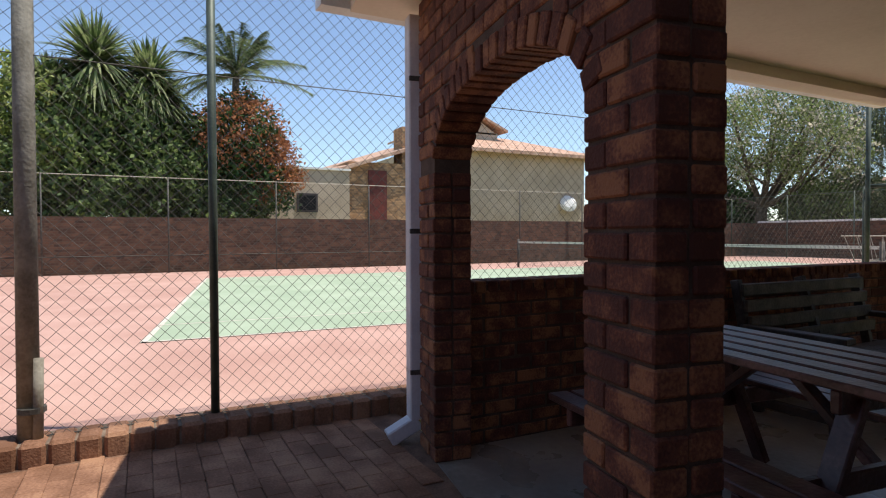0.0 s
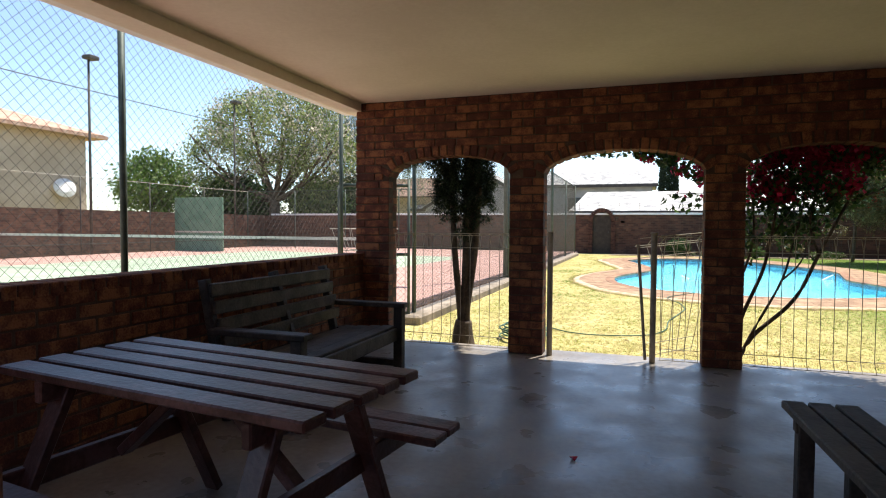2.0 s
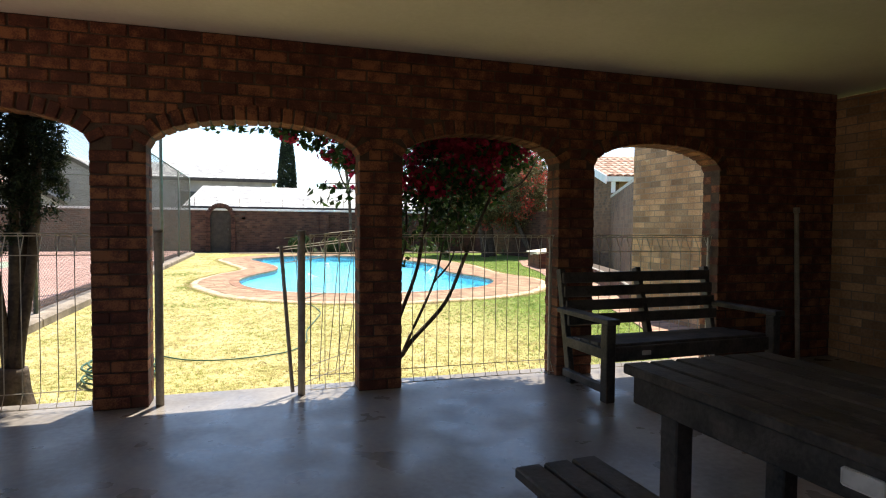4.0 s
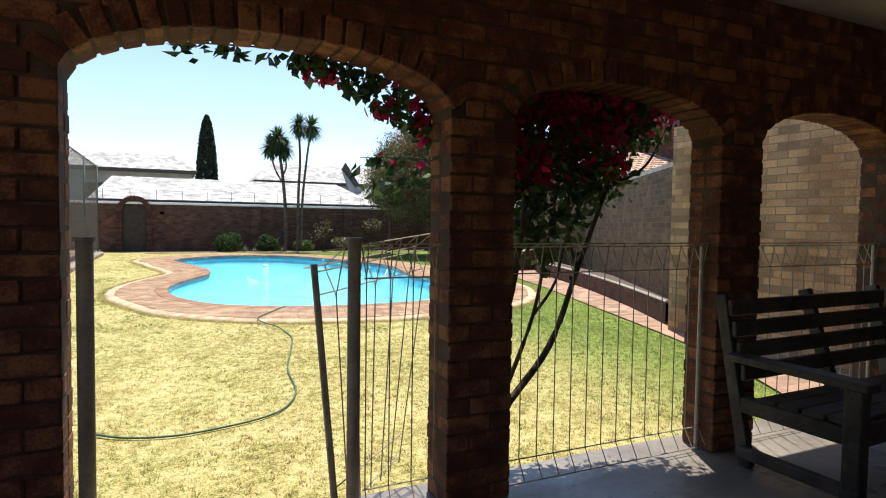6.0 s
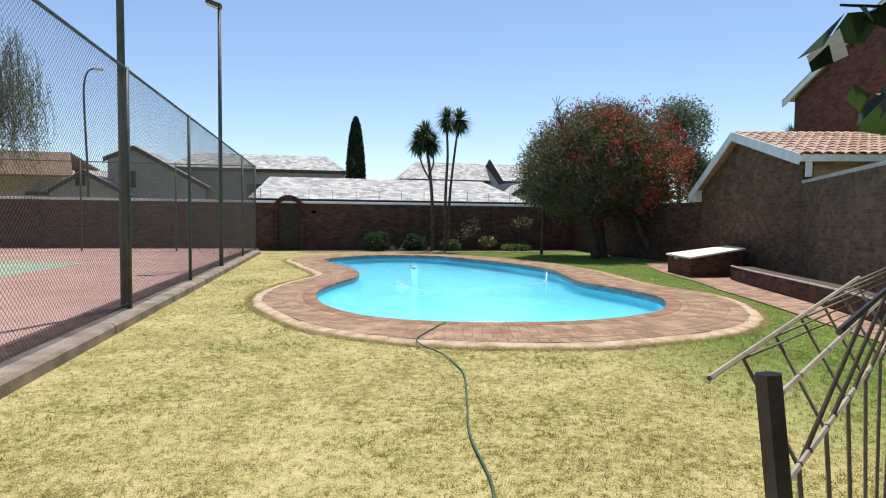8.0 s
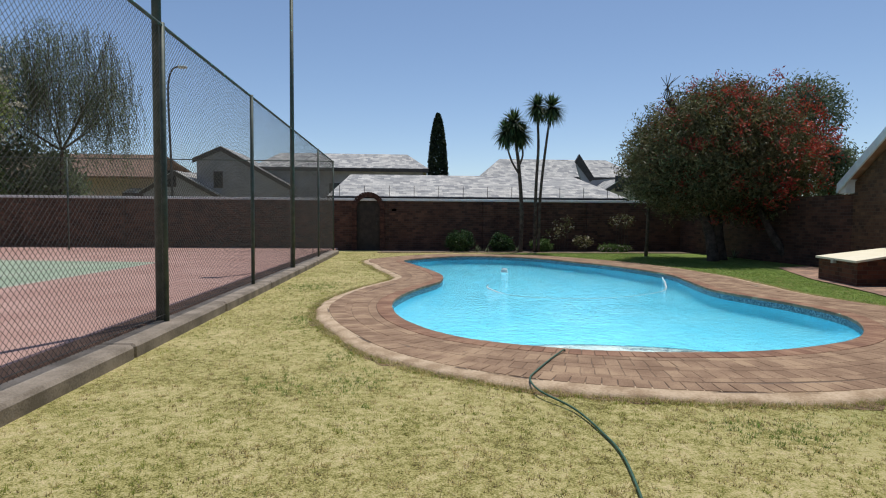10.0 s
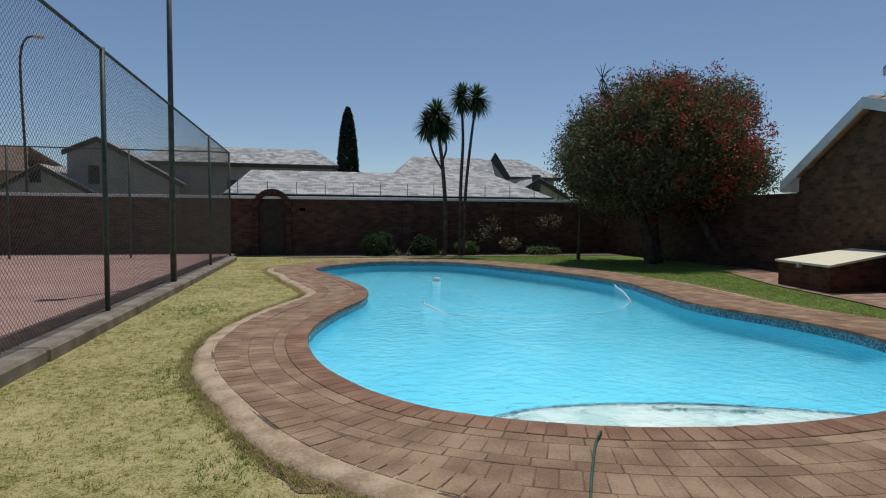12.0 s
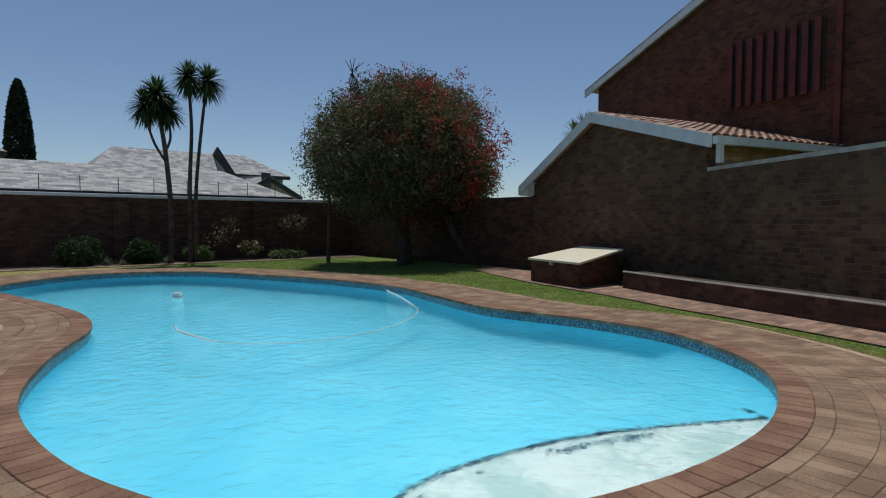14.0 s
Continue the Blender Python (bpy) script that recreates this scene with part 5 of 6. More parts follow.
# bougainvillea over the arches
bg = thing("bougainvillea", "magenta bougainvillea climbing over the brick arches", "climber")
for pts, r in (([(1.78, 0.36, GROUND), (1.85, 0.36, 0.4), (2.05, 0.38, 0.95), (2.15, 0.4, 1.6), (2.2, 0.42, 2.2)], 0.022), ([(1.80, 0.34, GROUND), (1.95, 0.35, 0.25), (2.3, 0.38, 0.62), (2.5, 0.4, 1.05), (2.75, 0.42, 1.6), (3.0, 0.44, 2.1)], 0.024),
               ([(1.79, 0.35, GROUND), (1.98, 0.36, 0.35), (2.2, 0.4, 0.8), (2.3, 0.42, 1.2), (2.4, 0.42, 1.7)], 0.016), ([(2.2, 0.4, 0.8), (2.36, 0.42, 0.98), (2.44, 0.42, 1.25), (2.62, 0.44, 1.55)], 0.010), ([(2.05, 0.38, 0.95), (2.1, 0.4, 1.2), (2.28, 0.42, 1.5)], 0.012),
               ([(1.77, 0.4, GROUND), (1.8, 0.4, 0.6), (1.95, 0.4, 1.2), (1.9, 0.4, 1.9)], 0.018), ([(2.5, 0.4, 1.05), (2.42, 0.4, 1.35), (2.5, 0.42, 1.8)], 0.014), ([(2.75, 0.42, 1.55), (3.05, 0.44, 1.7), (3.25, 0.46, 2.0)], 0.012),
               ([(1.9, 0.4, 1.9), (1.5, 0.38, 2.12), (1.0, 0.36, 2.1), (0.4, 0.35, 2.06)], 0.008), ([(1.85, 0.4, 1.5), (1.6, 0.36, 1.62), (1.35, 0.34, 1.63), (1.16, 0.33, 1.62)], 0.005), ([(1.85, 0.4, 1.45), (1.6, 0.36, 1.5), (1.3, 0.33, 1.52)], 0.004)):
    limb(bg, pts, r, r * 0.4, "stem", 6)
bl = [(2.15, 0.45, 1.75, 0.36, 0.2, 0.4), (2.55, 0.48, 1.62, 0.32, 0.2, 0.36), (2.9, 0.5, 1.98, 0.36, 0.2, 0.22), (2.4, 0.5, 2.1, 0.6, 0.22, 0.2), (1.95, 0.42, 1.3, 0.14, 0.12, 0.3), (2.3, 0.44, 1.3, 0.2, 0.15, 0.22)]
leaves("foliage", cloud(bl, 5200, 23, 0.2, 0.05, 420), 0.06, 0.62, "leaf", bg, 24)
bl = [(2.45, 0.42, 2.0, 0.45, 0.16, 0.14), (2.95, 0.45, 2.02, 0.32, 0.15, 0.12), (2.1, 0.4, 1.75, 0.22, 0.12, 0.25), (2.6, 0.42, 1.75, 0.25, 0.12, 0.2)]
leaves("bloom", cloud(bl, 3600, 25, 0.3, 0.04, 120), 0.055, 0.75, "bract", bg, 26, label="magenta papery bracts")
rng = np.random.default_rng(27)
x = np.concatenate([rng.uniform(0.35, 1.0, 60), rng.uniform(0.85, 1.62, 420)])
droop = np.clip((x - 0.75) / 0.75, 0, 1) ** 1.6 * 0.32 + 0.06
P = np.stack([x, 0.33 + rng.normal(size=len(x)) * 0.05, 2.07 - rng.uniform(0, 1, len(x)) * droop], 1)
leaves("foliage", P, 0.07, 0.62, "leaf", bg, 28)
x = rng.uniform(0.85, 1.58, 150)
droop = np.clip((x - 0.6) / 0.9, 0, 1) ** 1.6 * 0.36 + 0.03
P = np.stack([x, 0.31 + rng.normal(size=len(x)) * 0.04, 2.06 - rng.uniform(0.3, 1, len(x)) * droop], 1)
P = P[(np.sin(x * 21) > 0.1)]
leaves("bloom", P, 0.055, 0.8, "bract", bg, 29)
x = rng.uniform(1.12, 1.62, 46)
P = np.stack([x, 0.33 + rng.normal(size=len(x)) * 0.03, np.where(rng.uniform(size=len(x)) > 0.4, 1.61, 1.5) - rng.uniform(-0.02, 0.06, len(x))], 1)
leaves("foliage", P, 0.075, 0.62, "leaf", bg, 30)
leaves("bloom", cloud([(1.47, 0.31, 1.86, 0.07, 0.05, 0.2)], 90, 32, 0.2), 0.055, 0.85, "bract", bg, 33)
leaves("bloom", P[:5] + np.array([0.02, 0, 0.03]), 0.06, 0.8, "bract", bg, 31)

# trees beyond the court
nx, ny = -23.0, 28.6
big = thing("tree", "spreading tree with dark limbs and pale blossom behind the court", "tree")
blobs = [(nx, ny, 7.6, 5.2, 4.5, 2.9), (nx - 4.4, ny, 6.0, 2.8, 3, 2.4), (nx + 3.2, ny, 6.4, 2.9, 3, 2.4), (nx + 0.5, ny, 9.2, 3.2, 3, 1.5)]
branchwork(big, (nx, ny, -0.1), (nx, ny, 3.0), 0.45, blobs, 41, 17)
leaves("crown", cloud(blobs, 19000, 42, 0.5, 0.36, 330), 0.22, 0.5, "leaf_pale", big, 43)
leaves("blossom", cloud(blobs, 6000, 44, 0.85, 0.36, 260), 0.19, 0.6, "blossom", big, 45, label="pale cream blossom")
for x, y, z, r, mat, s in ((-33.0, 28.0, 4.2, 2.8, "leaf_bright", 46), (-20.5, 30.0, 2.7, 2.0, "leaf_mid", 47), (-25.5, 29.0, 2.5, 2.2, "leaf", 48), (-28.0, 30.0, 3.0, 2.6, "leaf", 49), (-20.0, 34.0, 3.0, 3.0, "leaf_grey", 39)):
    g = thing("tree", "leafy tree beyond the boundary wall", "tree", group="trees beyond the court")
    bl = [(x, y, z, r, r, r * 0.85), (x + r * 0.5, y, z - 0.6, r * 0.7, r * 0.7, r * 0.6)]
    branchwork(g, (x, y, -0.1), (x, y, z - r * 0.5), 0.16, bl, s, 8)
    leaves("crown", cloud(bl, 8000, s, 0.5, 0.3, 380), 0.3, 0.5, mat, g, s)
wx, wy = far(-16.8, 32)
wil = thing("weeping_tree", "thin weeping tree with long hanging twigs", "tree")
blobs = [(wx + 0.3, wy, 9.0, 3.2, 2.4, 2.6), (wx - 2.8, wy, 8.4, 2.6, 2.2, 2.4), (wx + 2.4, wy, 7.4, 1.6, 1.6, 1.8)]
branchwork(wil, (wx, wy, -0.1), (wx, wy, 4.6), 0.11, blobs, 51, 9)
rng = np.random.default_rng(52)
tops = cloud(blobs, 1250, 53, 0.4)
P = np.concatenate([t + np.stack([rng.normal(size=30) * 0.05 + 0.18 * np.sin(np.linspace(0, 3, 30) + k), rng.normal(size=30) * 0.05, -np.linspace(0, rng.uniform(1.2, 4.2), 30)], 1) for k, t in enumerate(tops)])
leaves("foliage", P, 0.18, 0.22, "leaf_grey", wil, 54)
v, f = join([tube([Vector(t), Vector(t) + Vector((0.15, 0, -1.2)), Vector(t) + Vector((0.05, 0, -2.6))], 0.012, 3, 0.005) for t in tops[::3]])
obj("twigs", v, f, M["bark"], wil, "long bare hanging twigs", kind="stuff")

# planting behind the western wall
for k, (x, y, z, rx, ry, rz, mat, n) in enumerate(((-25.5, -13.0, 4.2, 2.4, 3.0, 3.6, "leaf_yellow", 12000), (-25.2, -10.4, 5.4, 2.0, 2.0, 2.4, "leaf_yellow", 12000), (-25.0, -9.0, 4.3, 2.2, 2.6, 3.0, "leaf_mid", 16000), (-25.2, -6.6, 4.6, 2.0, 2.4, 2.8, "leaf_mid", 14000), (-25.2, -4.4, 3.5, 2.0, 2.0, 2.8, "leaf_mid", 11000))):
    s = thing("shrub", "dense tall garden shrub behind the court wall", "shrub", group="shrubs behind the court wall")
    bl = [(x, y, z, rx, ry, rz), (x, y + 0.8, z - 1.2, rx, ry, rz * 0.7)]
    branchwork(s, (x, y, -0.1), (x, y, 1.4), 0.12, bl, 60 + k, 6)
    leaves("foliage", cloud(bl, n, 61 + k, 0.55, 0.22, 420), 0.24, 0.5, mat, s, 62 + k)
s = thing("shrub", "rust-red flowering creeper behind the court wall", "shrub", group="shrubs behind the court wall")
bl = [(-24.6, -2.9, 5.0, 1.5, 1.7, 2.2), (-24.6, -2.6, 3.4, 1.5, 2.1, 1.7)]
branchwork(s, (-24.8, -2.3, -0.1), (-24.8, -2.3, 1.4), 0.12, bl, 65, 6)
leaves("foliage", cloud(bl, 8000, 66, 0.55, 0.2, 300), 0.22, 0.5, "leaf", s, 66)
leaves("bloom", cloud([(-24.5, -2.9, 5.3, 1.5, 1.7, 1.9), (-24.5, -1.9, 4.2, 1.3, 1.4, 1.6)], 9000, 67, 0.8, 0.2, 330), 0.16, 0.6, "rust", s, 67, label="rusty orange flowers")
for k, (y, z, r) in enumerate(((-8.15, 7.90, 1.90), (-6.30, 7.50, 1.60), (-8.26, 6.30, 1.30), (-7.40, 6.40, 1.30), (-5.90, 6.60, 1.30), (-9.60, 6.70, 1.40))):
    p = thing("cabbage_palm", "cabbage palm with spiky heads behind the court wall", "palm", group="palms behind the court wall")
    limb(p, [(-25.3, y, -0.1), (-25.2, y, z * 0.5), (-25.2, y, z)], 0.14, 0.09, "trunk")
    sword_head(p, (-25.2, y, z), r * 1.3, 620, 80 + k, 0.42, 0.19, "blade_pale", low=-1.2)
p = thing("feather_palm", "feather palm with long arching fronds behind the wall", "palm")
limb(p, [(-26.4, -3.0, -0.1), (-26.3, -2.95, 4), (-26.2, -2.85, 8.3)], 0.2, 0.15, "trunk")
rr = random.Random(9)
for k in range(34):
    a, e = k * 2.4, rr.uniform(0.1, 1.5)
    h = Vector((math.cos(a), math.sin(a), 0))
    L = rr.uniform(3.0, 3.7)
    pts = [Vector((-26.2, -2.85, 8.3)) + h * (L * s * math.cos(e)) + Vector((0, 0, L * s * math.sin(e) - 1.3 * s * s)) for s in (0, 0.2, 0.4, 0.6, 0.8, 1.0)]
    lots = [tube(pts, 0.03, 4, 0.008)]
    sm = smooth_loop(pts, 15, closed=False)
    for j, q in enumerate(sm[9:]):
        span = 0.55 * math.sin(math.pi * (j + 4) / (len(sm) + 4)) + 0.12
        for sgn in (-1, 1):
            side = Vector((-h.y, h.x, 0)) * sgn
            tip = q + side * span * 0.75 + h * span * 0.6 - Vector((0, 0, span * rr.uniform(0.1, 0.5)))
            lots.append(([q, q + h * 0.06, tip], [(0, 1, 2)]))
    v, f = join(lots)
    obj("frond", v, f, M["frond"], p)
# ---- buildings ----
def slab(parent, name, a, b, c, d, t, mat, label=""):
    """A roof plane through four corners, t thick downwards."""
    top = [Vector(p) for p in (a, b, c, d)]
    low = [p - Vector((0, 0, t)) for p in top]
    ob = obj(name, top + low, [(0, 1, 2, 3), (7, 6, 5, 4), (0, 4, 5, 1), (1, 5, 6, 2), (2, 6, 7, 3), (3, 7, 4, 0)], M[mat], parent, label)
    bm = bmesh.new()
    bm.from_mesh(ob.data)
    bmesh.ops.recalc_face_normals(bm, faces=bm.faces)
    bm.to_mesh(ob.data)
    bm.free()
    return ob


def prism(parent, name, pts, depth, mat, label=""):
    """A wall from an outline of points in one upright plane, pushed back by depth."""
    pts = [Vector(p) for p in pts]
    back = [p + Vector(depth) for p in pts]
    n = len(pts)
    ob = obj(name, pts + back, [tuple(range(n)), tuple(range(2 * n - 1, n - 1, -1))] + [(i, n + i, n + (i + 1) % n, (i + 1) % n) for i in range(n)], M[mat], parent, label)
    bm = bmesh.new()
    bm.from_mesh(ob.data)
    bmesh.ops.recalc_face_normals(bm, faces=bm.faces)
    bmesh.ops.triangulate(bm, faces=[f for f in bm.faces if len(f.verts) > 4])
    bm.to_mesh(ob.data)
    bm.free()
    return ob


# garage at the garden wall
gd = Vector((GB[0] - GA[0], GB[1] - GA[1], 0)).normalized()
gn = Vector((gd.y, -gd.x, 0))
G0 = Vector((*GA, 0))


def gp(s, back, z):
    return G0 + gd * s + gn * back + Vector((0, 0, z))


LEN = (Vector(GB) - Vector(GA)).length
gar = thing("garage", "face-brick garage with a gable and clay tile roof", "garage")
prism(gar, "gable_wall", [gp(0, 0, -0.1), gp(LEN, 0, -0.1), gp(LEN, 0, 2.2), gp(3.0, 0, 3.55), gp(0, 0, 2.72)], gn * 0.23, "shadebrick", "face-brick gable wall with shade put into its darker brick")
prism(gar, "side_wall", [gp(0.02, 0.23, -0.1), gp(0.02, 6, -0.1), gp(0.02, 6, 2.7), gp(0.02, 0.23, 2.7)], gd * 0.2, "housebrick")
slab(gar, "roof_slope", gp(3.0, -0.25, 3.72), gp(3.0, 6, 3.72), gp(5.9, 6, 2.22), gp(5.9, -0.25, 2.22), 0.05, "claytile")
slab(gar, "roof_slope", gp(3.0, -0.2, 3.68), gp(3.0, 6, 3.68), gp(-0.25, 6, 2.76), gp(-0.25, -0.2, 2.76), 0.05, "claytile")
for s0, z0, s1, z1 in ((3.0, 3.74, 5.95, 2.2), (3.0, 3.74, -0.3, 2.80)):
    prism(gar, "verge_board", [gp(s0, -0.28, z0), gp(s1, -0.28, z1), gp(s1, -0.28, z1 - 0.24), gp(s0, -0.28, z0 - 0.24)], gn * 0.04, "white", "white painted verge board")
gutter = prism(gar, "gutter", [gp(-0.32, -0.25, 2.62), gp(-0.32, 6, 2.62), gp(-0.32, 6, 2.76), gp(-0.32, -0.25, 2.76)], -gd * 0.12, "white", "white gutter")
prism(gar, "downpipe", [gp(-0.36, -0.1, 2.3), gp(-0.36, 0.0, 2.3), gp(-0.36, 0.0, 2.64), gp(-0.36, -0.1, 2.64)], gd * 0.09, "white")
prism(gar, "eave_box", [gp(5.6, -0.2, 1.95), gp(6.0, -0.2, 1.95), gp(6.0, -0.2, 2.2), gp(5.6, -0.2, 2.3)], gn * 0.5, "white")
down = (gp(-0.25, 0, 2.79) - gp(3.0, 0, 3.72))
tile_v, tile_f = [], []
for k in range(7):
    a = math.pi * k / 6
    for e in (0.0, 1.0):
        tile_v.append((-0.11 * math.cos(a), e * 0.4, 0.055 * math.sin(a) + (0.02 if e == 1.0 else 0.0)))
for k in range(6):
    tile_f.append((2 * k, 2 * k + 2, 2 * k + 3, 2 * k + 1))
tile_me = mesh_of("roof_tile", tile_v, tile_f, M["claytile"], True)
dn = down.normalized()
rowlen = down.length / 9
for c in range(26):
    for r in range(9):
        p = gp(3.0, -0.1 + 0.235 * c, 3.71) + dn * (rowlen * r)
        zz = gn.cross(dn) if gn.cross(dn).z > 0 else dn.cross(gn)
        m = Matrix((gn.to_4d(), dn.to_4d(), zz.to_4d(), (0, 0, 0, 1))).transposed()
        m[3][0] = m[3][1] = m[3][2] = 0.0
        m.translation = p
        m[3][3] = 1.0
        t = new("roof_tile", tile_me)
        t.parent = gar
        t.matrix_basis = m

# two-storey house behind it
hx, hy = far(15.9, 16.7)
hd = Vector((-0.24, -0.97, 0)).normalized()
hn = Vector((-hd.y, hd.x, 0))
if hn.x < 0:
    hn = -hn
H0 = Vector((hx, hy, 0))


def hp(s, back, z):
    return H0 + hd * s + hn * back + Vector((0, 0, z))


hs = thing("house", "tall red-brown brick house with a white verge and red louvres", "house")
prism(hs, "gable_wall", [hp(0.25, 0, -0.1), hp(13.5, 0, -0.1), hp(13.5, 0, 5.6), hp(7.4, 0, 8.0), hp(0.25, 0, 5.55)], hn * 0.25, "redbrick", "red-brown face-brick wall")
for s0, z0, s1, z1 in ((-0.2, 5.52, 7.4, 8.15), (14.2, 5.5, 7.4, 8.15)):
    prism(hs, "verge_board", [hp(s0, -0.2, z0), hp(s1, -0.2, z1), hp(s1, -0.2, z1 - 0.18), hp(s0, -0.2, z0 - 0.18)], hn * 0.05, "white", "pale verge board")
    slab(hs, "roof_slope", hp(s0, -0.2, z0 + 0.06), hp(s1, -0.2, z1 + 0.06), hp(s1, 8, z1 + 0.06), hp(s0, 8, z0 + 0.06), 0.06, "slate")
prism(hs, "side_wall", [hp(0.25, 0.25, -0.1), hp(0.25, 8, -0.1), hp(0.25, 8, 5.5), hp(0.25, 0.25, 5.5)], hd * 0.2, "redbrick")
# no recess is cut; the dark plate puts its shade into colour
lv = prism(hs, "louvre", [hp(5.1, -0.03, 4.1), hp(7.5, -0.03, 4.1), hp(7.5, -0.03, 5.6), hp(5.1, -0.03, 5.6)], hn * 0.02, "darktrim", "dark plate painted as shade behind the louvre slats")
for k in range(9):
    s = 5.15 + 0.27 * k
    prism(lv, "slat", [hp(s, -0.12, 4.05), hp(s + 0.14, -0.12, 4.05), hp(s + 0.14, -0.12, 5.65), hp(s, -0.12, 5.65)], hn * 0.06, "redwood")
prism(hs, "downpipe", [hp(7.75, -0.1, 0.0), hp(7.88, -0.1, 0.0), hp(7.88, -0.1, 7.7), hp(7.75, -0.1, 7.7)], hn * 0.08, "redwood", "red painted downpipe")
x, y = 19.3, 19.9
p = thing("cabbage_palm", "spiky palm head showing beside the tall house", "palm")
limb(p, [(x, y, -0.1), (x, y, 2.5), (x, y, 5.0)], 0.15, 0.1, "trunk")
for k, (dx, dz) in enumerate(((0, 5.1), (-0.6, 4.7), (0.5, 4.6))):
    sword_head(p, (x + dx, y, dz), 0.8, 110, 90 + k, 0.4, 0.06)

# roofs behind the far wall
def low_house(name, label, x0, x1, y0, y1, eave, ridge, hip0, hip1, wall="plaster_grey", roof="slate", windows=()):
    h = thing(name, label, "house", group="houses behind the far wall")
    (x0, y0), (x1, y1) = far(x0, y0), far(x1, y1)
    ym = (y0 + y1) / 2
    part("wall", box_bm((x0 + 0.4, y0 + 0.4, -0.1), (x1 - 0.4, y1 - 0.4, eave)), M[wall], h)
    r0, r1 = (x0 + hip0, ym, ridge), (x1 - hip1, ym, ridge)
    slab(h, "roof_slope", (x0, y0, eave), (x1, y0, eave), r1, r0, 0.12, roof)
    slab(h, "roof_slope", (x1, y1, eave), (x0, y1, eave), r0, r1, 0.12, roof)
    for a, b, r in (((x0, y0, eave), (x0, y1, eave), r0), ((x1, y1, eave), (x1, y0, eave), r1)):
        o = obj("hip", [a, b, r, Vector(a) - Vector((0, 0, 0.1)), Vector(b) - Vector((0, 0, 0.1))], [(0, 2, 1), (0, 1, 4, 3)], M[roof if hip0 > 0.3 or hip1 > 0.3 else wall], h)
    part("fascia", box_bm((x0, y0 - 0.04, eave - 0.26), (x1, y0 - 0.01, eave - 0.02)), M["darktrim"], h, "dark fascia board")
    for wx, wz, ww, wh in windows:
        w = part("window", box_bm((wx, y0 + 0.36, wz), (wx + ww, y0 + 0.39, wz + wh)), M["darktrim"], h)
        part("pane", box_bm((wx + 0.05, y0 + 0.34, wz + 0.05), (wx + ww - 0.05, y0 + 0.355, wz + wh - 0.05)), M["glass"], w)
    return h


low_house("house", "low house with a long pale grey tiled roof", -2.9, 10.2, 26.6, 37.4, 2.2, 3.55, 0.5, 0.9)
low_house("house", "grey house with a pale tiled hipped roof", -9.9, 2.0, 41.5, 48.5, 4.75, 6.1, 1.2, 1.5, windows=((-4.9, 2.6, 1.2, 1.1), (-0.6, 2.6, 1.2, 1.1)))
low_house("house", "grey house with a large pale tiled roof", 6.3, 19.0, 45.5, 53.5, 4.6, 6.35, 1.9, 1.9, windows=((12.0, 2.8, 1.2, 1.0),))
low_house("house", "grey house with a pale tiled roof behind the court", -18.6, -10.5, 42.0, 49.0, 2.9, 4.6, 1.0, 1.0)


def gable_front(label, x, y, half, eave_l, eave_r, apex, wall, dx=0.0):
    g = thing("house", label, "house", group="houses behind the far wall")
    x, y = far(x, y)
    prism(g, "wall", [(x - half, y, -0.1), (x + half + dx, y, -0.1), (x + half + dx, y, eave_r), (x, y, apex), (x - half, y, eave_l)], (0, 0.25, 0), wall)
    for s, e, w in ((-1, eave_l, half), (1, eave_r, half + dx)):
        prism(g, "verge_board", [(x, y - 0.1, apex + 0.2), (x + s * (w + 0.25), y - 0.1, e + 0.12), (x + s * (w + 0.25), y - 0.1, e - 0.16), (x, y - 0.1, apex - 0.1)], (0, 0.06, 0), "darktrim", "dark verge board")
        slab(g, "roof_slope", (x, y - 0.1, apex + 0.24), (x + s * (w + 0.25), y - 0.1, e + 0.16), (x + s * (w + 0.25), y + 6, e + 0.16), (x, y + 6, apex + 0.24), 0.06, "slate")
    w = part("window", box_bm((x - 0.5, y - 0.05, 3.2), (x + 0.1, y - 0.01, 4.3)), M["darktrim"], g)
    part("pane", box_bm((x - 0.45, y - 0.06, 3.25), (x + 0.05, y - 0.052, 4.25)), M["glass"], w)


gable_front("grey plastered gable with a dark verge and one window", -11.6, 40.5, 1.6, 5.0, 3.2, 5.75, "plaster_grey", 2.8)
gable_front("small grey gable with a dark verge", -14.3, 39.8, 2.0, 2.75, 2.6, 4.05, "plaster_grey", 0.5)
gable_front("pale gable with a dark verge beside the big tree", 15.0, 40.0, 1.7, 2.7, 2.7, 3.9, "plaster_tan", 0.3)
vx, vy = 13.1, 44.9
dg = thing("roof_parapet", "dark sloping parapet standing between two roofs", "parapet")
prism(dg, "panel", [(vx, vy, 5.6), (vx + 0.3, vy, 6.15), (vx + 1.5, vy, 4.35), (vx + 1.15, vy, 4.1)], (0, 0.3, 0), "darktrim")
prism(dg, "side_wall", [(vx + 0.1, vy + 0.05, 5.4), (vx + 1.15, vy + 0.05, 4.2), (vx + 3.4, vy + 0.05, 4.4), (vx + 0.9, vy + 0.05, 3.0)], (0, 0.3, 0), "plaster_grey", "shaded grey plaster")
lp = thing("street_lamp", "tall pale street lamp with a curved arm", "street lamp", at=pose(-9.4, 27.0, 0))
v, f = tube(smooth_loop([(0.06, 0, -0.1), (0.03, 0, 3), (-0.06, 0, 6.1), (-0.02, 0, 6.95), (0.14, 0, 7.38), (0.42, 0, 7.5)], 6, closed=False), 0.05, 8, 0.035)
obj("pole", v, f, M["wire"], lp, smooth=True)
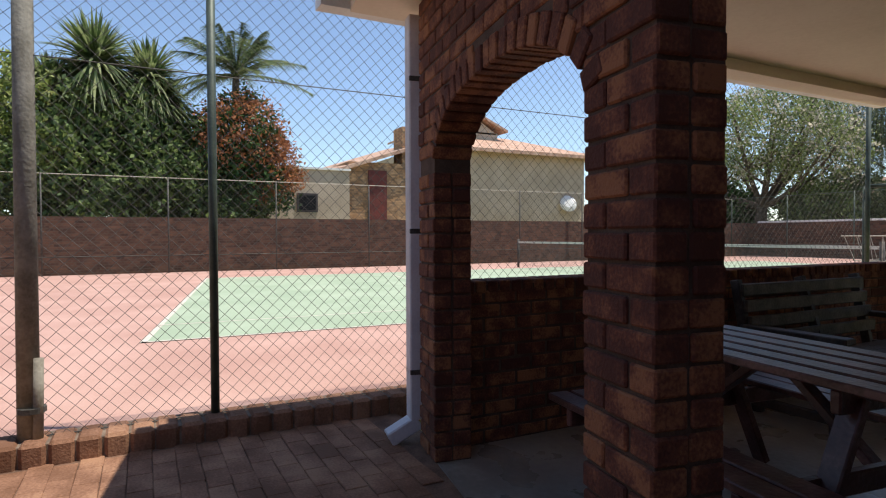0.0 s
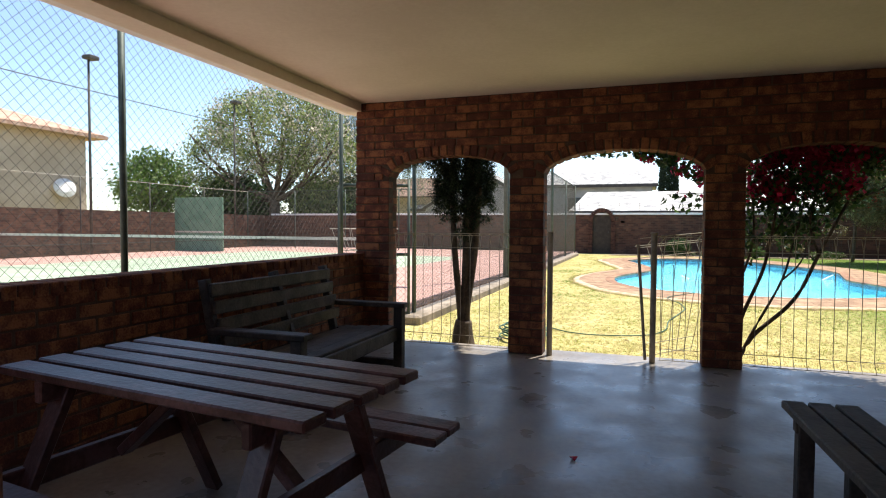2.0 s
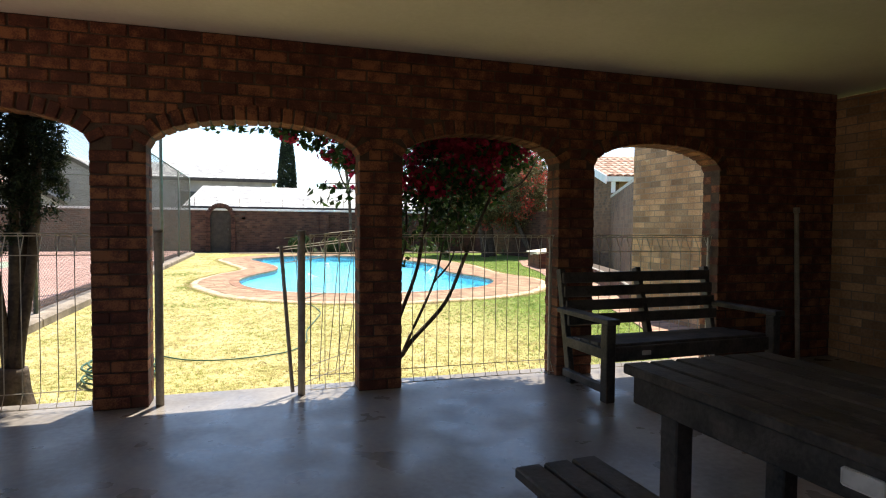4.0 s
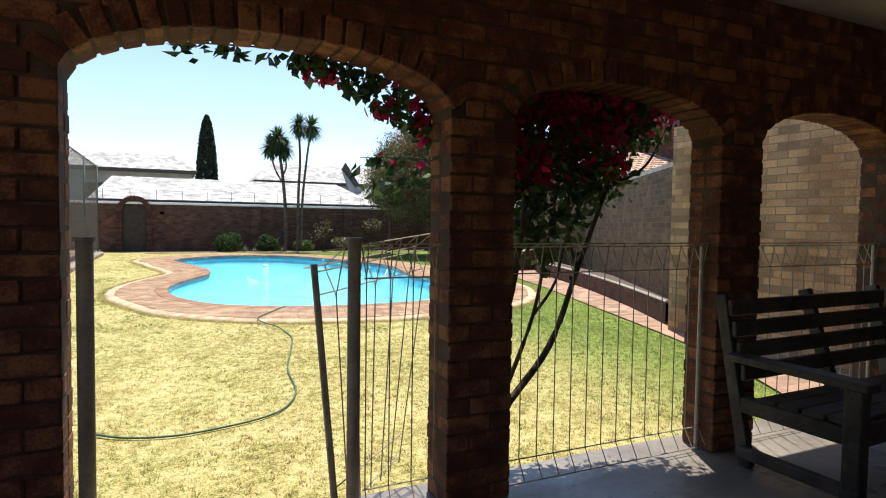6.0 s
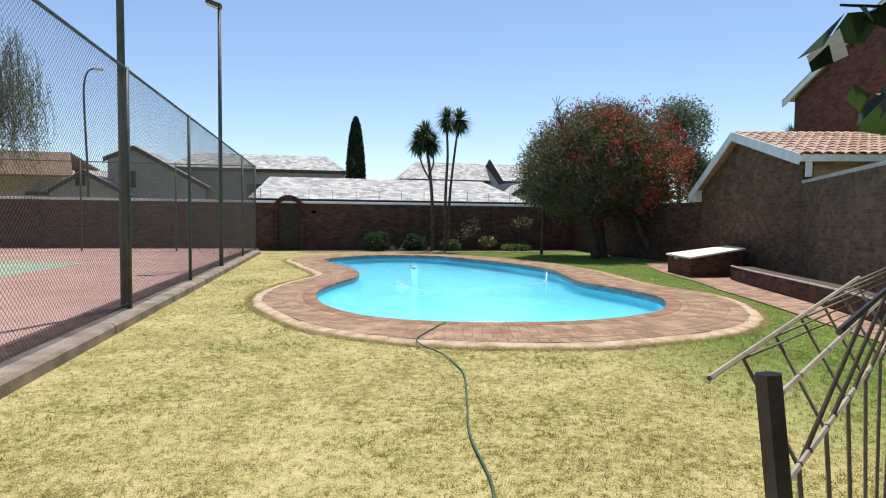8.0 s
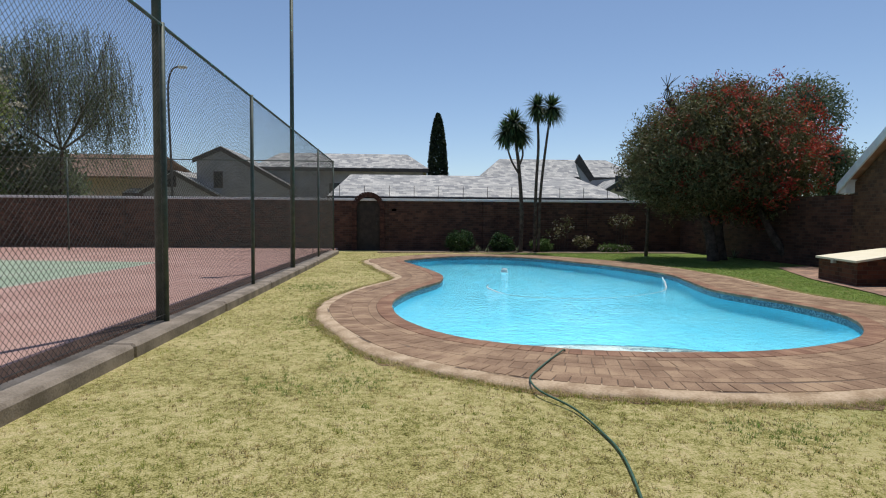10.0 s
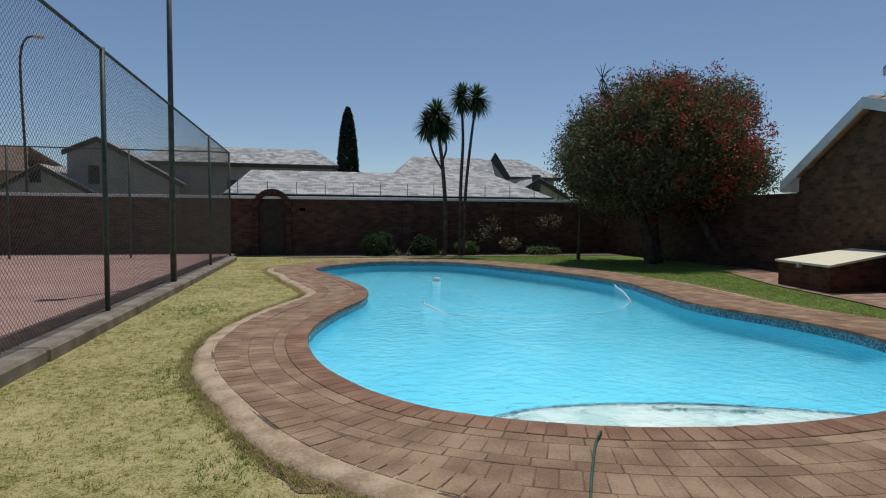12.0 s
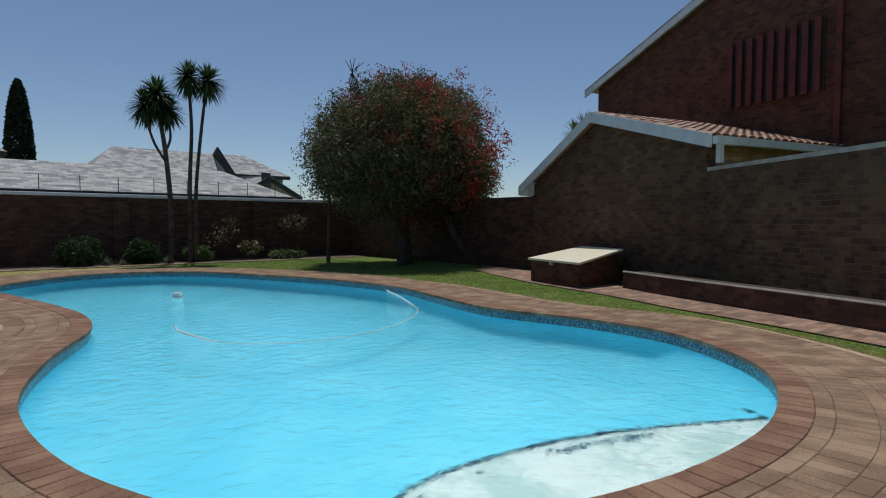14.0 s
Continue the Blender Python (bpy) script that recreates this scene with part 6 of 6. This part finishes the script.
part("lamp_head", box_bm((0.36, -0.08, 7.42), (0.72, 0.08, 7.53), bevel=0.035), M["label"], lp)

# houses beyond the western wall
tan = thing("house", "large tan plastered house with a clay tile roof", "house")
part("wall", box_bm((-40, 8.0, -0.1), (-29.0, 19.2, 6.4)), M["plaster_tan"], tan, "tan plaster wall")
slab(tan, "roof_slope", (-28.2, 7.6, 6.35), (-28.2, 20.0, 6.35), (-33.5, 16.0, 8.0), (-33.5, 11.0, 8.0), 0.2, "claytile")
slab(tan, "roof_slope", (-28.2, 20.0, 6.35), (-41, 20.0, 6.35), (-35, 16.0, 8.0), (-33.5, 16.0, 8.0), 0.2, "claytile")
part("upper_wall", box_bm((-40, 10.6, 6.4), (-32, 14.4, 8.0)), M["plaster_tan"], tan)
slab(tan, "roof_slope", (-31.6, 12.4, 9.3), (-31.6, 15.0, 8.2), (-40, 15.0, 8.2), (-40, 12.4, 9.3), 0.15, "claytile")
slab(tan, "roof_slope", (-31.6, 9.8, 8.2), (-31.6, 12.4, 9.3), (-40, 12.4, 9.3), (-40, 9.8, 8.2), 0.15, "claytile")
prism(tan, "gable", [(-32.0, 10.6, 7.9), (-32.0, 14.4, 7.9), (-32.0, 12.4, 9.1)], (-0.3, 0, 0), "plaster_tan")
dish = thing("satellite_dish", "white satellite dish on a short arm at the tan house", "satellite dish", at=pose(-28.6, 17.6, 3.3, 0, 70, -20))
bm = bmesh.new()
bmesh.ops.create_cone(bm, cap_ends=True, segments=24, radius1=0.55, radius2=0.32, depth=0.12)
part("dish", bm, M["white"], dish, smooth=False)
part("arm", rod_bm((0, 0, -0.05), (0.1, 0, -0.5), 0.03), M["wire"], dish)
old = thing("house", "brick outhouse with a sagging tiled lean-to roof", "house")
part("wall", box_bm((-33, 2.6, -0.1), (-27.2, 6.6, 5.0)), M["housebrick"], old, "brown brick wall")
slab(old, "roof_slope", (-26.8, 2.0, 4.6), (-26.8, 6.8, 6.2), (-33, 6.8, 6.6), (-33, 2.0, 5.0), 0.18, "claytile")
part("door", box_bm((-27.18, 3.6, 0.0), (-27.1, 4.6, 4.6)), M["redwood"], old, "dark red painted panel")
part("chimney", box_bm((-28.6, 5.6, 5.0), (-27.4, 6.6, 7.0)), M["housebrick"], old)
an = thing("house", "low grey plastered annexe with a small window", "house")
part("wall", box_bm((-32, -1.6, -0.1), (-26.8, 2.5, 4.45)), M["plaster_tan"], an)
part("coping", box_bm((-32, -1.7, 4.45), (-26.7, 2.55, 4.55)), M["white"], an)
w = part("window", box_bm((-26.79, -0.1, 2.4), (-26.74, 0.9, 3.3)), M["darktrim"], an)
part("pane", box_bm((-26.738, 0.0, 2.5), (-26.73, 0.8, 3.2)), M["glass"], w)
blk = thing("house", "brown house with a tiled roof half hidden by trees", "house", group="houses behind the far wall")
part("wall", box_bm((-30, 44, -0.1), (-17, 52, 4.0)), M["plaster_tan"], blk)
slab(blk, "roof_slope", (-31, 43, 4.0), (-16, 43, 4.0), (-18, 48, 6.0), (-29, 48, 6.0), 0.15, "browntile")
slab(blk, "roof_slope", (-16, 53, 4.0), (-31, 53, 4.0), (-29, 48, 6.0), (-18, 48, 6.0), 0.15, "browntile")

# ---- boundary wall fittings ----
dr = thing("door_1", "dark arched wooden door in the boundary wall", "door", kind="structure", at=pose(-1.04, FY + 0.06, 0))
v = [(-0.46, 0, -0.1), (0.46, 0, -0.1)] + [(0.46 * math.cos(math.pi * k / 14), 0, 1.62 + 0.46 * math.sin(math.pi * k / 14)) for k in range(15)]
me = prism(dr, "leaf", v, (0, 0.08, 0), "opening")
ringv = []
for k in range(17):
    a = math.pi * (k + 0.5) / 17
    m = pose(0.56 * math.cos(a), -0.02, 1.62 + 0.56 * math.sin(a), 0, -math.degrees(a) + 90, 0)
    ringv.append((0.095, 0.3, 0.2, Matrix.Translation((-1.04, FY + 0.06, 0)) @ m))
for sx in (-0.56, 0.56):
    for k in range(19):
        ringv.append((0.2, 0.3, 0.076, pose(-1.04 + sx, FY + 0.04, -0.03 + k * 0.086)))
lay(dr, ringv, (0, FY, 1), M["darkbrick"])
part("door_handle", box_bm((0.3, -0.06, 0.98), (0.36, 0.0, 1.08), bevel=0.01), M["wire"], dr)
part("plate", box_bm((0.95, -0.06, 1.52), (1.12, -0.035, 1.62)), M["label"], dr, "small pale plate on the wall")
for x in (3.6, 7.9, -6.0, -11.0, -16.0):
    tagged(part("pier", box_bm((x, FY - 0.11, -0.1), (x + 0.45, FY - 0.001, WALL_H - 0.002)), M["brickwall"], None), "brick pier of the boundary wall", "pier", group="boundary wall piers", kind="structure")
ef = thing("electric_fence", "electric security wires on thin rods over the wall", "security fence")
for i in range(15):
    x = -2.2 + i * 1.0 if i % 3 else -2.2 + i
    part("rod", rod_bm((x, FY + 0.1, WALL_H + 0.08), (x, FY + 0.1, WALL_H + 0.62), 0.012, seg=6), M["steel_dark"], ef)
for k in range(5):
    v, f = tube([(-2.3, FY + 0.1, WALL_H + 0.2 + 0.1 * k), (11.8, FY + 0.1, WALL_H + 0.2 + 0.1 * k)], 0.002, 4)
    obj("wire", v, f, M["wire"], ef)
tagged(part("trim", box_bm((-0.6, FY - 1.7, -0.1), (9.5, FY - 1.62, -0.03), bevel=0.01), M["edging"], None), "low pale edging of the planting bed", "edging", kind="structure")
bed = tagged(part("planting_bed", box_bm((-0.5, FY - 1.62, -0.1), (11.8, FY, -0.055)), M["paverbed"], None), "dark soil of the planting bed", "soil", kind="structure")

# low ledge, brick path and pump box along the garden wall
ledge = smooth_loop([far(6.45, 3.5), far(7.3, 5.2), (8.35, 7.5), (8.95, 9.2), (9.5, 10.8), (9.95, 11.9)], 8, closed=False)
inner = [p + Vector((0.45, -0.2, 0)) for p in ledge]
n = len(ledge)
vs = [p + Vector((0, 0, z)) for z in (-0.1, 0.26) for p in ledge] + [p + Vector((0, 0, z)) for z in (0.26, -0.1) for p in inner]
fs = []
for r in range(3):
    for i in range(n - 1):
        fs.append((r * n + i, r * n + i + 1, (r + 1) * n + i + 1, (r + 1) * n + i))
obj("ledge", vs, fs, M["brickwall"], label="low curved brick ledge along the garden wall", category="ledge", kind="structure")
v, f = tube([p + Vector((0.02, 0, 0.265)) for p in ledge], 0.024, 6)
obj("trim", v, f, M["palecap"], label="pale rounded mortar edge of the low ledge", category="edging", kind="structure")
near_edge = smooth_loop([far(4.6, 0.3), far(5.6, 2.2), (6.85, 5.6), (7.75, 8.3), (8.2, 9.9), (8.7, 11.3), (9.1, 12.8), (9.35, 13.8), (9.9, 15.2), (10.6, 16.9)], 6, closed=False)
far_edge = smooth_loop([far(6.2, 0.3), far(6.45, 3.0), far(7.6, 5.6), (8.65, 8.1), (9.2, 9.6), (9.6, 10.8), (10.1, 12.0), (11.2, 13.6), (11.5, 15.9), (11.9, 17.4)], 6, closed=False)
n = len(near_edge)
obj("path", [p + Vector((0, 0, -0.05)) for p in near_edge] + [p + Vector((0, 0, -0.05)) for p in far_edge], [(i, n + i, n + i + 1, i + 1) for i in range(n - 1)], M["path"],
    label="clay brick garden path beside the wall", category="path", kind="structure")
C = [Vector((*c, 0)) for c in ((9.62, 13.98), (9.24, 12.40), (10.75, 12.5), (11.3, 13.9))]
bx = thing("pump_box", "low brick pump box with a sloping cream lid", "pump box")
zs = (0.40, 0.40, 0.62, 0.62)
vs = [c + Vector((0, 0, -0.1)) for c in C] + [c + Vector((0, 0, z)) for c, z in zip(C, zs)]
ob = obj("body", vs, [(0, 1, 5, 4), (1, 2, 6, 5), (2, 3, 7, 6), (3, 0, 4, 7), (4, 5, 6, 7)], M["redbrick"], bx, "dark brick box")
mid = sum(C, Vector()) / 4
T = [mid + (c - mid) * 1.07 + Vector((0, 0, z + 0.005)) for c, z in zip(C, zs)]
slab(bx, "lid", T[0] + Vector((0, 0, 0.04)), T[1] + Vector((0, 0, 0.04)), T[2] + Vector((0, 0, 0.04)), T[3] + Vector((0, 0, 0.04)), 0.04, "boxlid", "sun-bleached cream lid")
part("latch", box_bm((-0.04, -0.03, -0.06), (0.04, 0.03, 0.02), Matrix.Translation((T[0] + T[1]) / 2 + Vector((-0.02, 0, 0)))), M["label"], bx)

# ---- garden hose ----
hose = thing("garden_hose", "green garden hose lying across the lawn to the pool", "hose")
v, f = tube(smooth_loop([(1.98, 7.0, -0.11), (1.95, 6.88, -0.012), (1.86, 6.76, -0.018), (1.72, 6.52, -0.018), (1.53, 6.17, -0.018), (1.42, 5.92, -0.018), (1.43, 5.62, -0.022), (1.58, 5.3, -0.045), (1.63, 4.9, -0.055), (1.62, 4.5, -0.055), (1.47, 3.79, -0.055), (1.32, 3.1, -0.055),
                         (1.26, 2.4, -0.055), (1.12, 2.0, -0.055), (0.92, 1.8, -0.055), (0.6, 1.69, -0.055), (0.33, 1.66, -0.055), (0.05, 1.75, -0.055), (-0.2, 1.95, -0.045)], 8, closed=False), 0.0075, 7)
obj("hose_line", v, f, M["hose"], hose, smooth=True)
v, f = tube([(-0.42 + 0.26 * math.cos(a * 0.35) * (1 + 0.12 * math.sin(a * 0.13)), 1.2 + 0.36 * math.sin(a * 0.35), -0.05 + 0.0018 * a) for a in range(90)], 0.009, 6)
obj("coil", v, f, M["hose"], hose, smooth=True)

# ---- things in the pool ----
hs2 = smooth_loop([(x, y, WATER + z) for x, y, z in ((6.72, 15.4, 0.02), (6.4, 14.7, 0.01), (6.02, 13.73, 0.01), (5.49, 12.62, -0.04), (4.72, 11.95, -0.10), (3.77, 11.55, -0.10), (2.83, 11.62, -0.07), (2.29, 12.05, -0.02), (2.09, 12.93, 0.0), (2.19, 13.6, -0.05))], 8, closed=False)
v, f = tube(hs2, 0.018, 7)
cl = thing("pool_cleaner_hose", "white floating pool cleaner hose in the water", "pool hose")
obj("hose_line", v, f, M["white"], cl, smooth=True)
fx, fy = far(2.95, 15.95)
fl = thing("chlorine_floater", "small white chlorine floater on the pool", "pool floater", at=pose(fx, fy, WATER))
part("cap", rod_bm((0, 0, 0.02), (0, 0, 0.09), 0.09, 0.07, 14), M["white"], fl, smooth=True)
part("float_ring", rod_bm((0, 0, -0.05), (0, 0, 0.02), 0.07, 0.1, 14), M["white"], fl, smooth=True)
skx, sky_ = far(6.62, 15.1)
sk = thing("skimmer", "dark square skimmer opening in the pool wall", "skimmer", at=pose(skx, sky_, -0.05))
part("mouth", box_bm((-0.12, -0.25, -0.08), (0.05, 0.25, 0.0), bevel=0.01), M["darktrim"], sk)

# ---- small things on the floor ----
pet = thing("fallen_bract", "magenta bract fallen on the concrete floor", "petal", group="fallen bracts", at=pose(1.12, -3.62, 0.004))
v = [(0, -0.03, 0.0), (0.022, 0.0, 0.012), (0, 0.03, 0.0), (-0.022, 0.0, 0.012), (0, -0.03, 0.004), (0.022, 0, 0.016), (0, 0.03, 0.004), (-0.022, 0, 0.016)]
obj("petal", v, [(0, 1, 2, 3), (4, 7, 6, 5), (0, 4, 5, 1), (1, 5, 6, 2), (2, 6, 7, 3), (3, 7, 4, 0)], M["bract"], pet)
copy_thing(pet, pose(1.16, -3.55, 0.004, 0, 0, 70))
copy_thing(pet, pose(0.6, -2.6, 0.004, 0, 0, 20))
ey = thing("pole_stick", "thin pale pole leaning against the patio wall", "pole", at=pose(5.75, -0.1, 0))
part("shaft", rod_bm((0, -0.02, 0), (0.02, 0.06, 1.45), 0.022), M["postcream"], ey)
part("tip", rod_bm((0.02, 0.06, 1.45), (0.02, 0.062, 1.5), 0.03), M["postcream"], ey)

# ---- pool surround laid in clay pavers ----
def inside(poly, x, y):
    c = False
    for a, b in zip(poly, poly[1:] + poly[:1]):
        if (a.y > y) != (b.y > y) and x < (b.x - a.x) * (y - a.y) / (b.y - a.y) + a.x:
            c = not c
    return c


sur = thing("pool_coping", "clay brick paving laid in curved rows round the pool", "paving", kind="structure")
rim_items, items = [], []
cut = offset_loop(coping_edge, -0.17)


def row(base, dist, along, radial, top, shift, out, bound=None):
    """One curved row of pavers that begins dist outside the base line."""
    loop = even_loop(offset_loop(base, dist + radial / 2), along)
    k = len(loop)
    for i in range(k):
        p, q = loop[i], loop[(i + 1) % k]
        r = loop[(i + 2) % k]
        c = p.lerp(q, 0.5) if not shift else q.lerp(r, 0.0)
        if bound and not inside(bound, c.x, c.y):
            continue
        d = q - p if not shift else r - p
        ang = math.degrees(math.atan2(d.y, d.x))
        out.append(((q - p).length - 0.003 - rnd.uniform(0, 0.0025), radial - 0.004, 0.045, pose(c.x, c.y, top - 0.0225 + rnd.uniform(-0.0015, 0.001), rnd.uniform(-0.4, 0.4), rnd.uniform(-0.4, 0.4), ang + rnd.uniform(-0.5, 0.5))))


row(pool_edge, -0.015, 0.115, 0.225, -0.028, False, rim_items)
d = 0.212
for k_, (radial, along) in enumerate(((0.112, 0.228), (0.225, 0.114), (0.112, 0.228), (0.225, 0.114), (0.112, 0.228), (0.225, 0.114), (0.225, 0.114))):
    row(pool_edge, d, along, radial, -0.031, k_ % 2 == 1, items, cut)
    d += radial
row(coping_edge, -0.235, 0.118, 0.215, -0.0285, False, items)
lay(sur, rim_items, (1.5, 7.0, 0), M["rimpaver"], "rim_paver", most=120, rest="rim_pavers", c=0.004)
lay(sur, items, (1.2, 6.4, 0), M["paver"], "paver", rest="pavers", c=0.0035)

# bare soil where the lawn has died back from the edging
soil_in, soil_out = [], []
k = len(haunch_loop)
for i, (p, q) in enumerate(zip(offset_loop(haunch_loop, 0.10), offset_loop(haunch_loop, 0.15))):
    o = p + (q - p).normalized() * max(0.04, 0.11 + ragged(i, 9.0, 0.09) + rnd.uniform(-0.012, 0.012))
    soil_in.append(Vector((p.x, p.y, GROUND + 0.006)))
    soil_out.append(Vector((o.x, o.y, GROUND + 0.003)))
obj("bare_soil", soil_in + soil_out, [(i, (i + 1) % k, k + (i + 1) % k, k + i) for i in range(k)], M["soil"], label="bare brown soil and thatch beside the pool edging", category="soil", kind="structure")

# ---- lawn: tufts of blades where the camera passes, thinner further off ----


def lawn(name, n, x0, x1, y0, y1, h, w, mat, seed, keep):
    r = np.random.default_rng(seed)
    x, y = r.uniform(x0, x1, n), r.uniform(y0, y1, n)
    ok = keep(x, y, r)
    return lawn_at(name, x[ok], y[ok], h, w, mat, seed + 500)


def lawn_at(name, x, y, h, w, mat, seed):
    """Leaning blades of grass at the given places."""
    r = np.random.default_rng(seed)
    n = len(x)
    tuft = r.integers(0, max(1, n // 6), n)
    tall = r.uniform(0.55, 1.35, max(1, n // 6))[tuft]
    x, y = x[tuft] + r.normal(size=n) * 0.012, y[tuft] + r.normal(size=n) * 0.012
    a = r.uniform(0, 6.283, n)
    lean = r.uniform(0.3, 1.5, n)
    hh = h * tall * r.uniform(0.6, 1.15, n)
    ww = w * r.uniform(0.6, 1.2, n)
    b = np.stack([x, y, np.full(n, GROUND - 0.002)], 1)
    s = np.stack([-np.sin(a), np.cos(a), np.zeros(n)], 1) * ww[:, None]
    t = b + np.stack([np.cos(a) * lean * hh, np.sin(a) * lean * hh, hh], 1)
    V = np.stack([b - s, b + s, t], 1).reshape(-1, 3)
    me = bpy.data.meshes.new(name)
    me.vertices.add(3 * n)
    me.vertices.foreach_set("co", V.ravel())
    me.loops.add(3 * n)
    me.loops.foreach_set("vertex_index", np.arange(3 * n))
    me.polygons.add(n)
    me.polygons.foreach_set("loop_start", np.arange(0, 3 * n, 3))
    me.polygons.foreach_set("loop_total", np.full(n, 3))
    me.materials.append(M[mat])
    me.update()
    me.validate()
    return tagged(new(name, me), "short dry lawn grass in mixed straw and green" if mat == "straw" else "short green lawn grass in patches", "grass", kind="stuff")


grid_n = 256
gx = np.linspace(-2.2, 12.2, grid_n)
gy = np.linspace(0.2, 25.2, grid_n)
co_in = np.zeros((grid_n, grid_n), bool)
CE = np.array([(p.x, p.y) for p in offset_loop(coping_edge, 0.17)])
X, Y = np.meshgrid(gx, gy, indexing="ij")
for (ax, ay), (bx_, by_) in zip(CE, np.roll(CE, -1, 0)):
    hit = ((ay > Y) != (by_ > Y)) & (X < (bx_ - ax) * (Y - ay) / (by_ - ay + 1e-12) + ax)
    co_in ^= hit
path_n = np.array([(p.x, p.y) for p in near_edge])


def on_lawn(x, y):
    i = np.clip(((x + 2.2) / 14.4 * (grid_n - 1)).round().astype(int), 0, grid_n - 1)
    j = np.clip(((y - 0.2) / 25.0 * (grid_n - 1)).round().astype(int), 0, grid_n - 1)
    px = np.interp(y, path_n[:, 1], path_n[:, 0])
    return ~co_in[i, j] & (x > -1.9) & (x < px - 0.02) & (y < FY - 1.72) & (y > 0.32)


waves = np.random.default_rng(77).uniform(size=(14, 4))


def patch(x, y):
    """Uneven green patches from half a metre to three metres wide, and the watered east side."""
    total = np.zeros(len(x))
    for i, (a, f, p, q) in enumerate(waves):
        k = 1.6 * 1.28 ** i
        ang = 6.283 * a
        total += np.sin(k * (x * np.cos(ang) + y * np.sin(ang)) + 6.283 * p + 1.4 * np.sin(0.7 * k * (y * np.cos(ang) - x * np.sin(ang)) + 6.283 * q)) * 1.1 ** -i
    return 0.52 + 0.24 * total + np.clip((x - 4.2) / 1.5, 0, 1) * 0.9


def straw_keep(x, y, r):
    return on_lawn(x, y) & (r.uniform(size=len(x)) > 0.75 * np.clip(patch(x, y) - 0.2, 0, 1)) & (r.uniform(size=len(x)) < 1.0 / (1 + np.maximum(0, y - 3) * 0.12))


def green_keep(x, y, r):
    return on_lawn(x, y) & (r.uniform(size=len(x)) < np.clip(patch(x, y) - 0.25, 0, 1)) & (r.uniform(size=len(x)) < 1.0 / (1 + np.maximum(0, y - 3) * 0.12))


lawn("grass", 560000, -1.95, 9.0, 0.3, 24, 0.022, 0.003, "straw", 102, straw_keep)
lawn("grass", 380000, -1.95, 9.0, 0.3, 24, 0.022, 0.0028, "greenblade", 103, green_keep)


CLUMPS = ((0.05, 6.0, 0.22, 0.34), (-0.62, 10.4, 0.22, 0.4), (-0.55, 6.05, 0.2, 0.2), (-0.75, 8.9, 0.2, 0.35), (-0.1, 6.9, 0.14, 0.2), (2.7, 4.9, 0.3, 0.2), (-1.2, 12.5, 0.4, 0.5))


def lush_keep(x, y, r):
    dense = np.clip((x - 3.3 + 0.4 * np.sin(2.1 * y)) / 1.6, 0, 1)
    for cx_, cy_, rx_, ry_ in CLUMPS:
        dense = np.maximum(dense, 1.3 * np.exp(-(((x - cx_) / rx_) ** 2 + ((y - cy_) / ry_) ** 2)))
    return on_lawn(x, y) & (r.uniform(size=len(x)) < dense)


lawn("grass", 600000, -1.95, 10.0, 0.3, 24, 0.028, 0.003, "lushblade", 104, lush_keep)


def thatch_keep(x, y, r):
    return on_lawn(x, y) & (patch(3.1 * x + 2, 2.7 * y) > 0.75) & (x < 6) & (r.uniform(size=len(x)) < 1.0 / (1 + np.maximum(0, y - 2) * 0.2))


lawn("grass", 120000, -1.95, 6.0, 0.3, 14, 0.014, 0.003, "thatch", 105, thatch_keep)


# overgrown fringe where the lawn meets the pool edging
fr = np.array([(p.x, p.y) for p in even_loop(offset_loop(coping_edge, 0.2), 0.004)])
fr_r = np.random.default_rng(106)
fringe = fr[fr_r.integers(0, len(fr), 46000)] + fr_r.normal(size=(46000, 2)) * 0.035
lawn_at("grass", fringe[:, 0], fringe[:, 1], 0.032, 0.003, "straw", 107)
fringe = fr[fr_r.integers(0, len(fr), 26000)] + fr_r.normal(size=(26000, 2)) * 0.04
lawn_at("grass", fringe[:, 0], fringe[:, 1], 0.03, 0.003, "greenblade", 108)
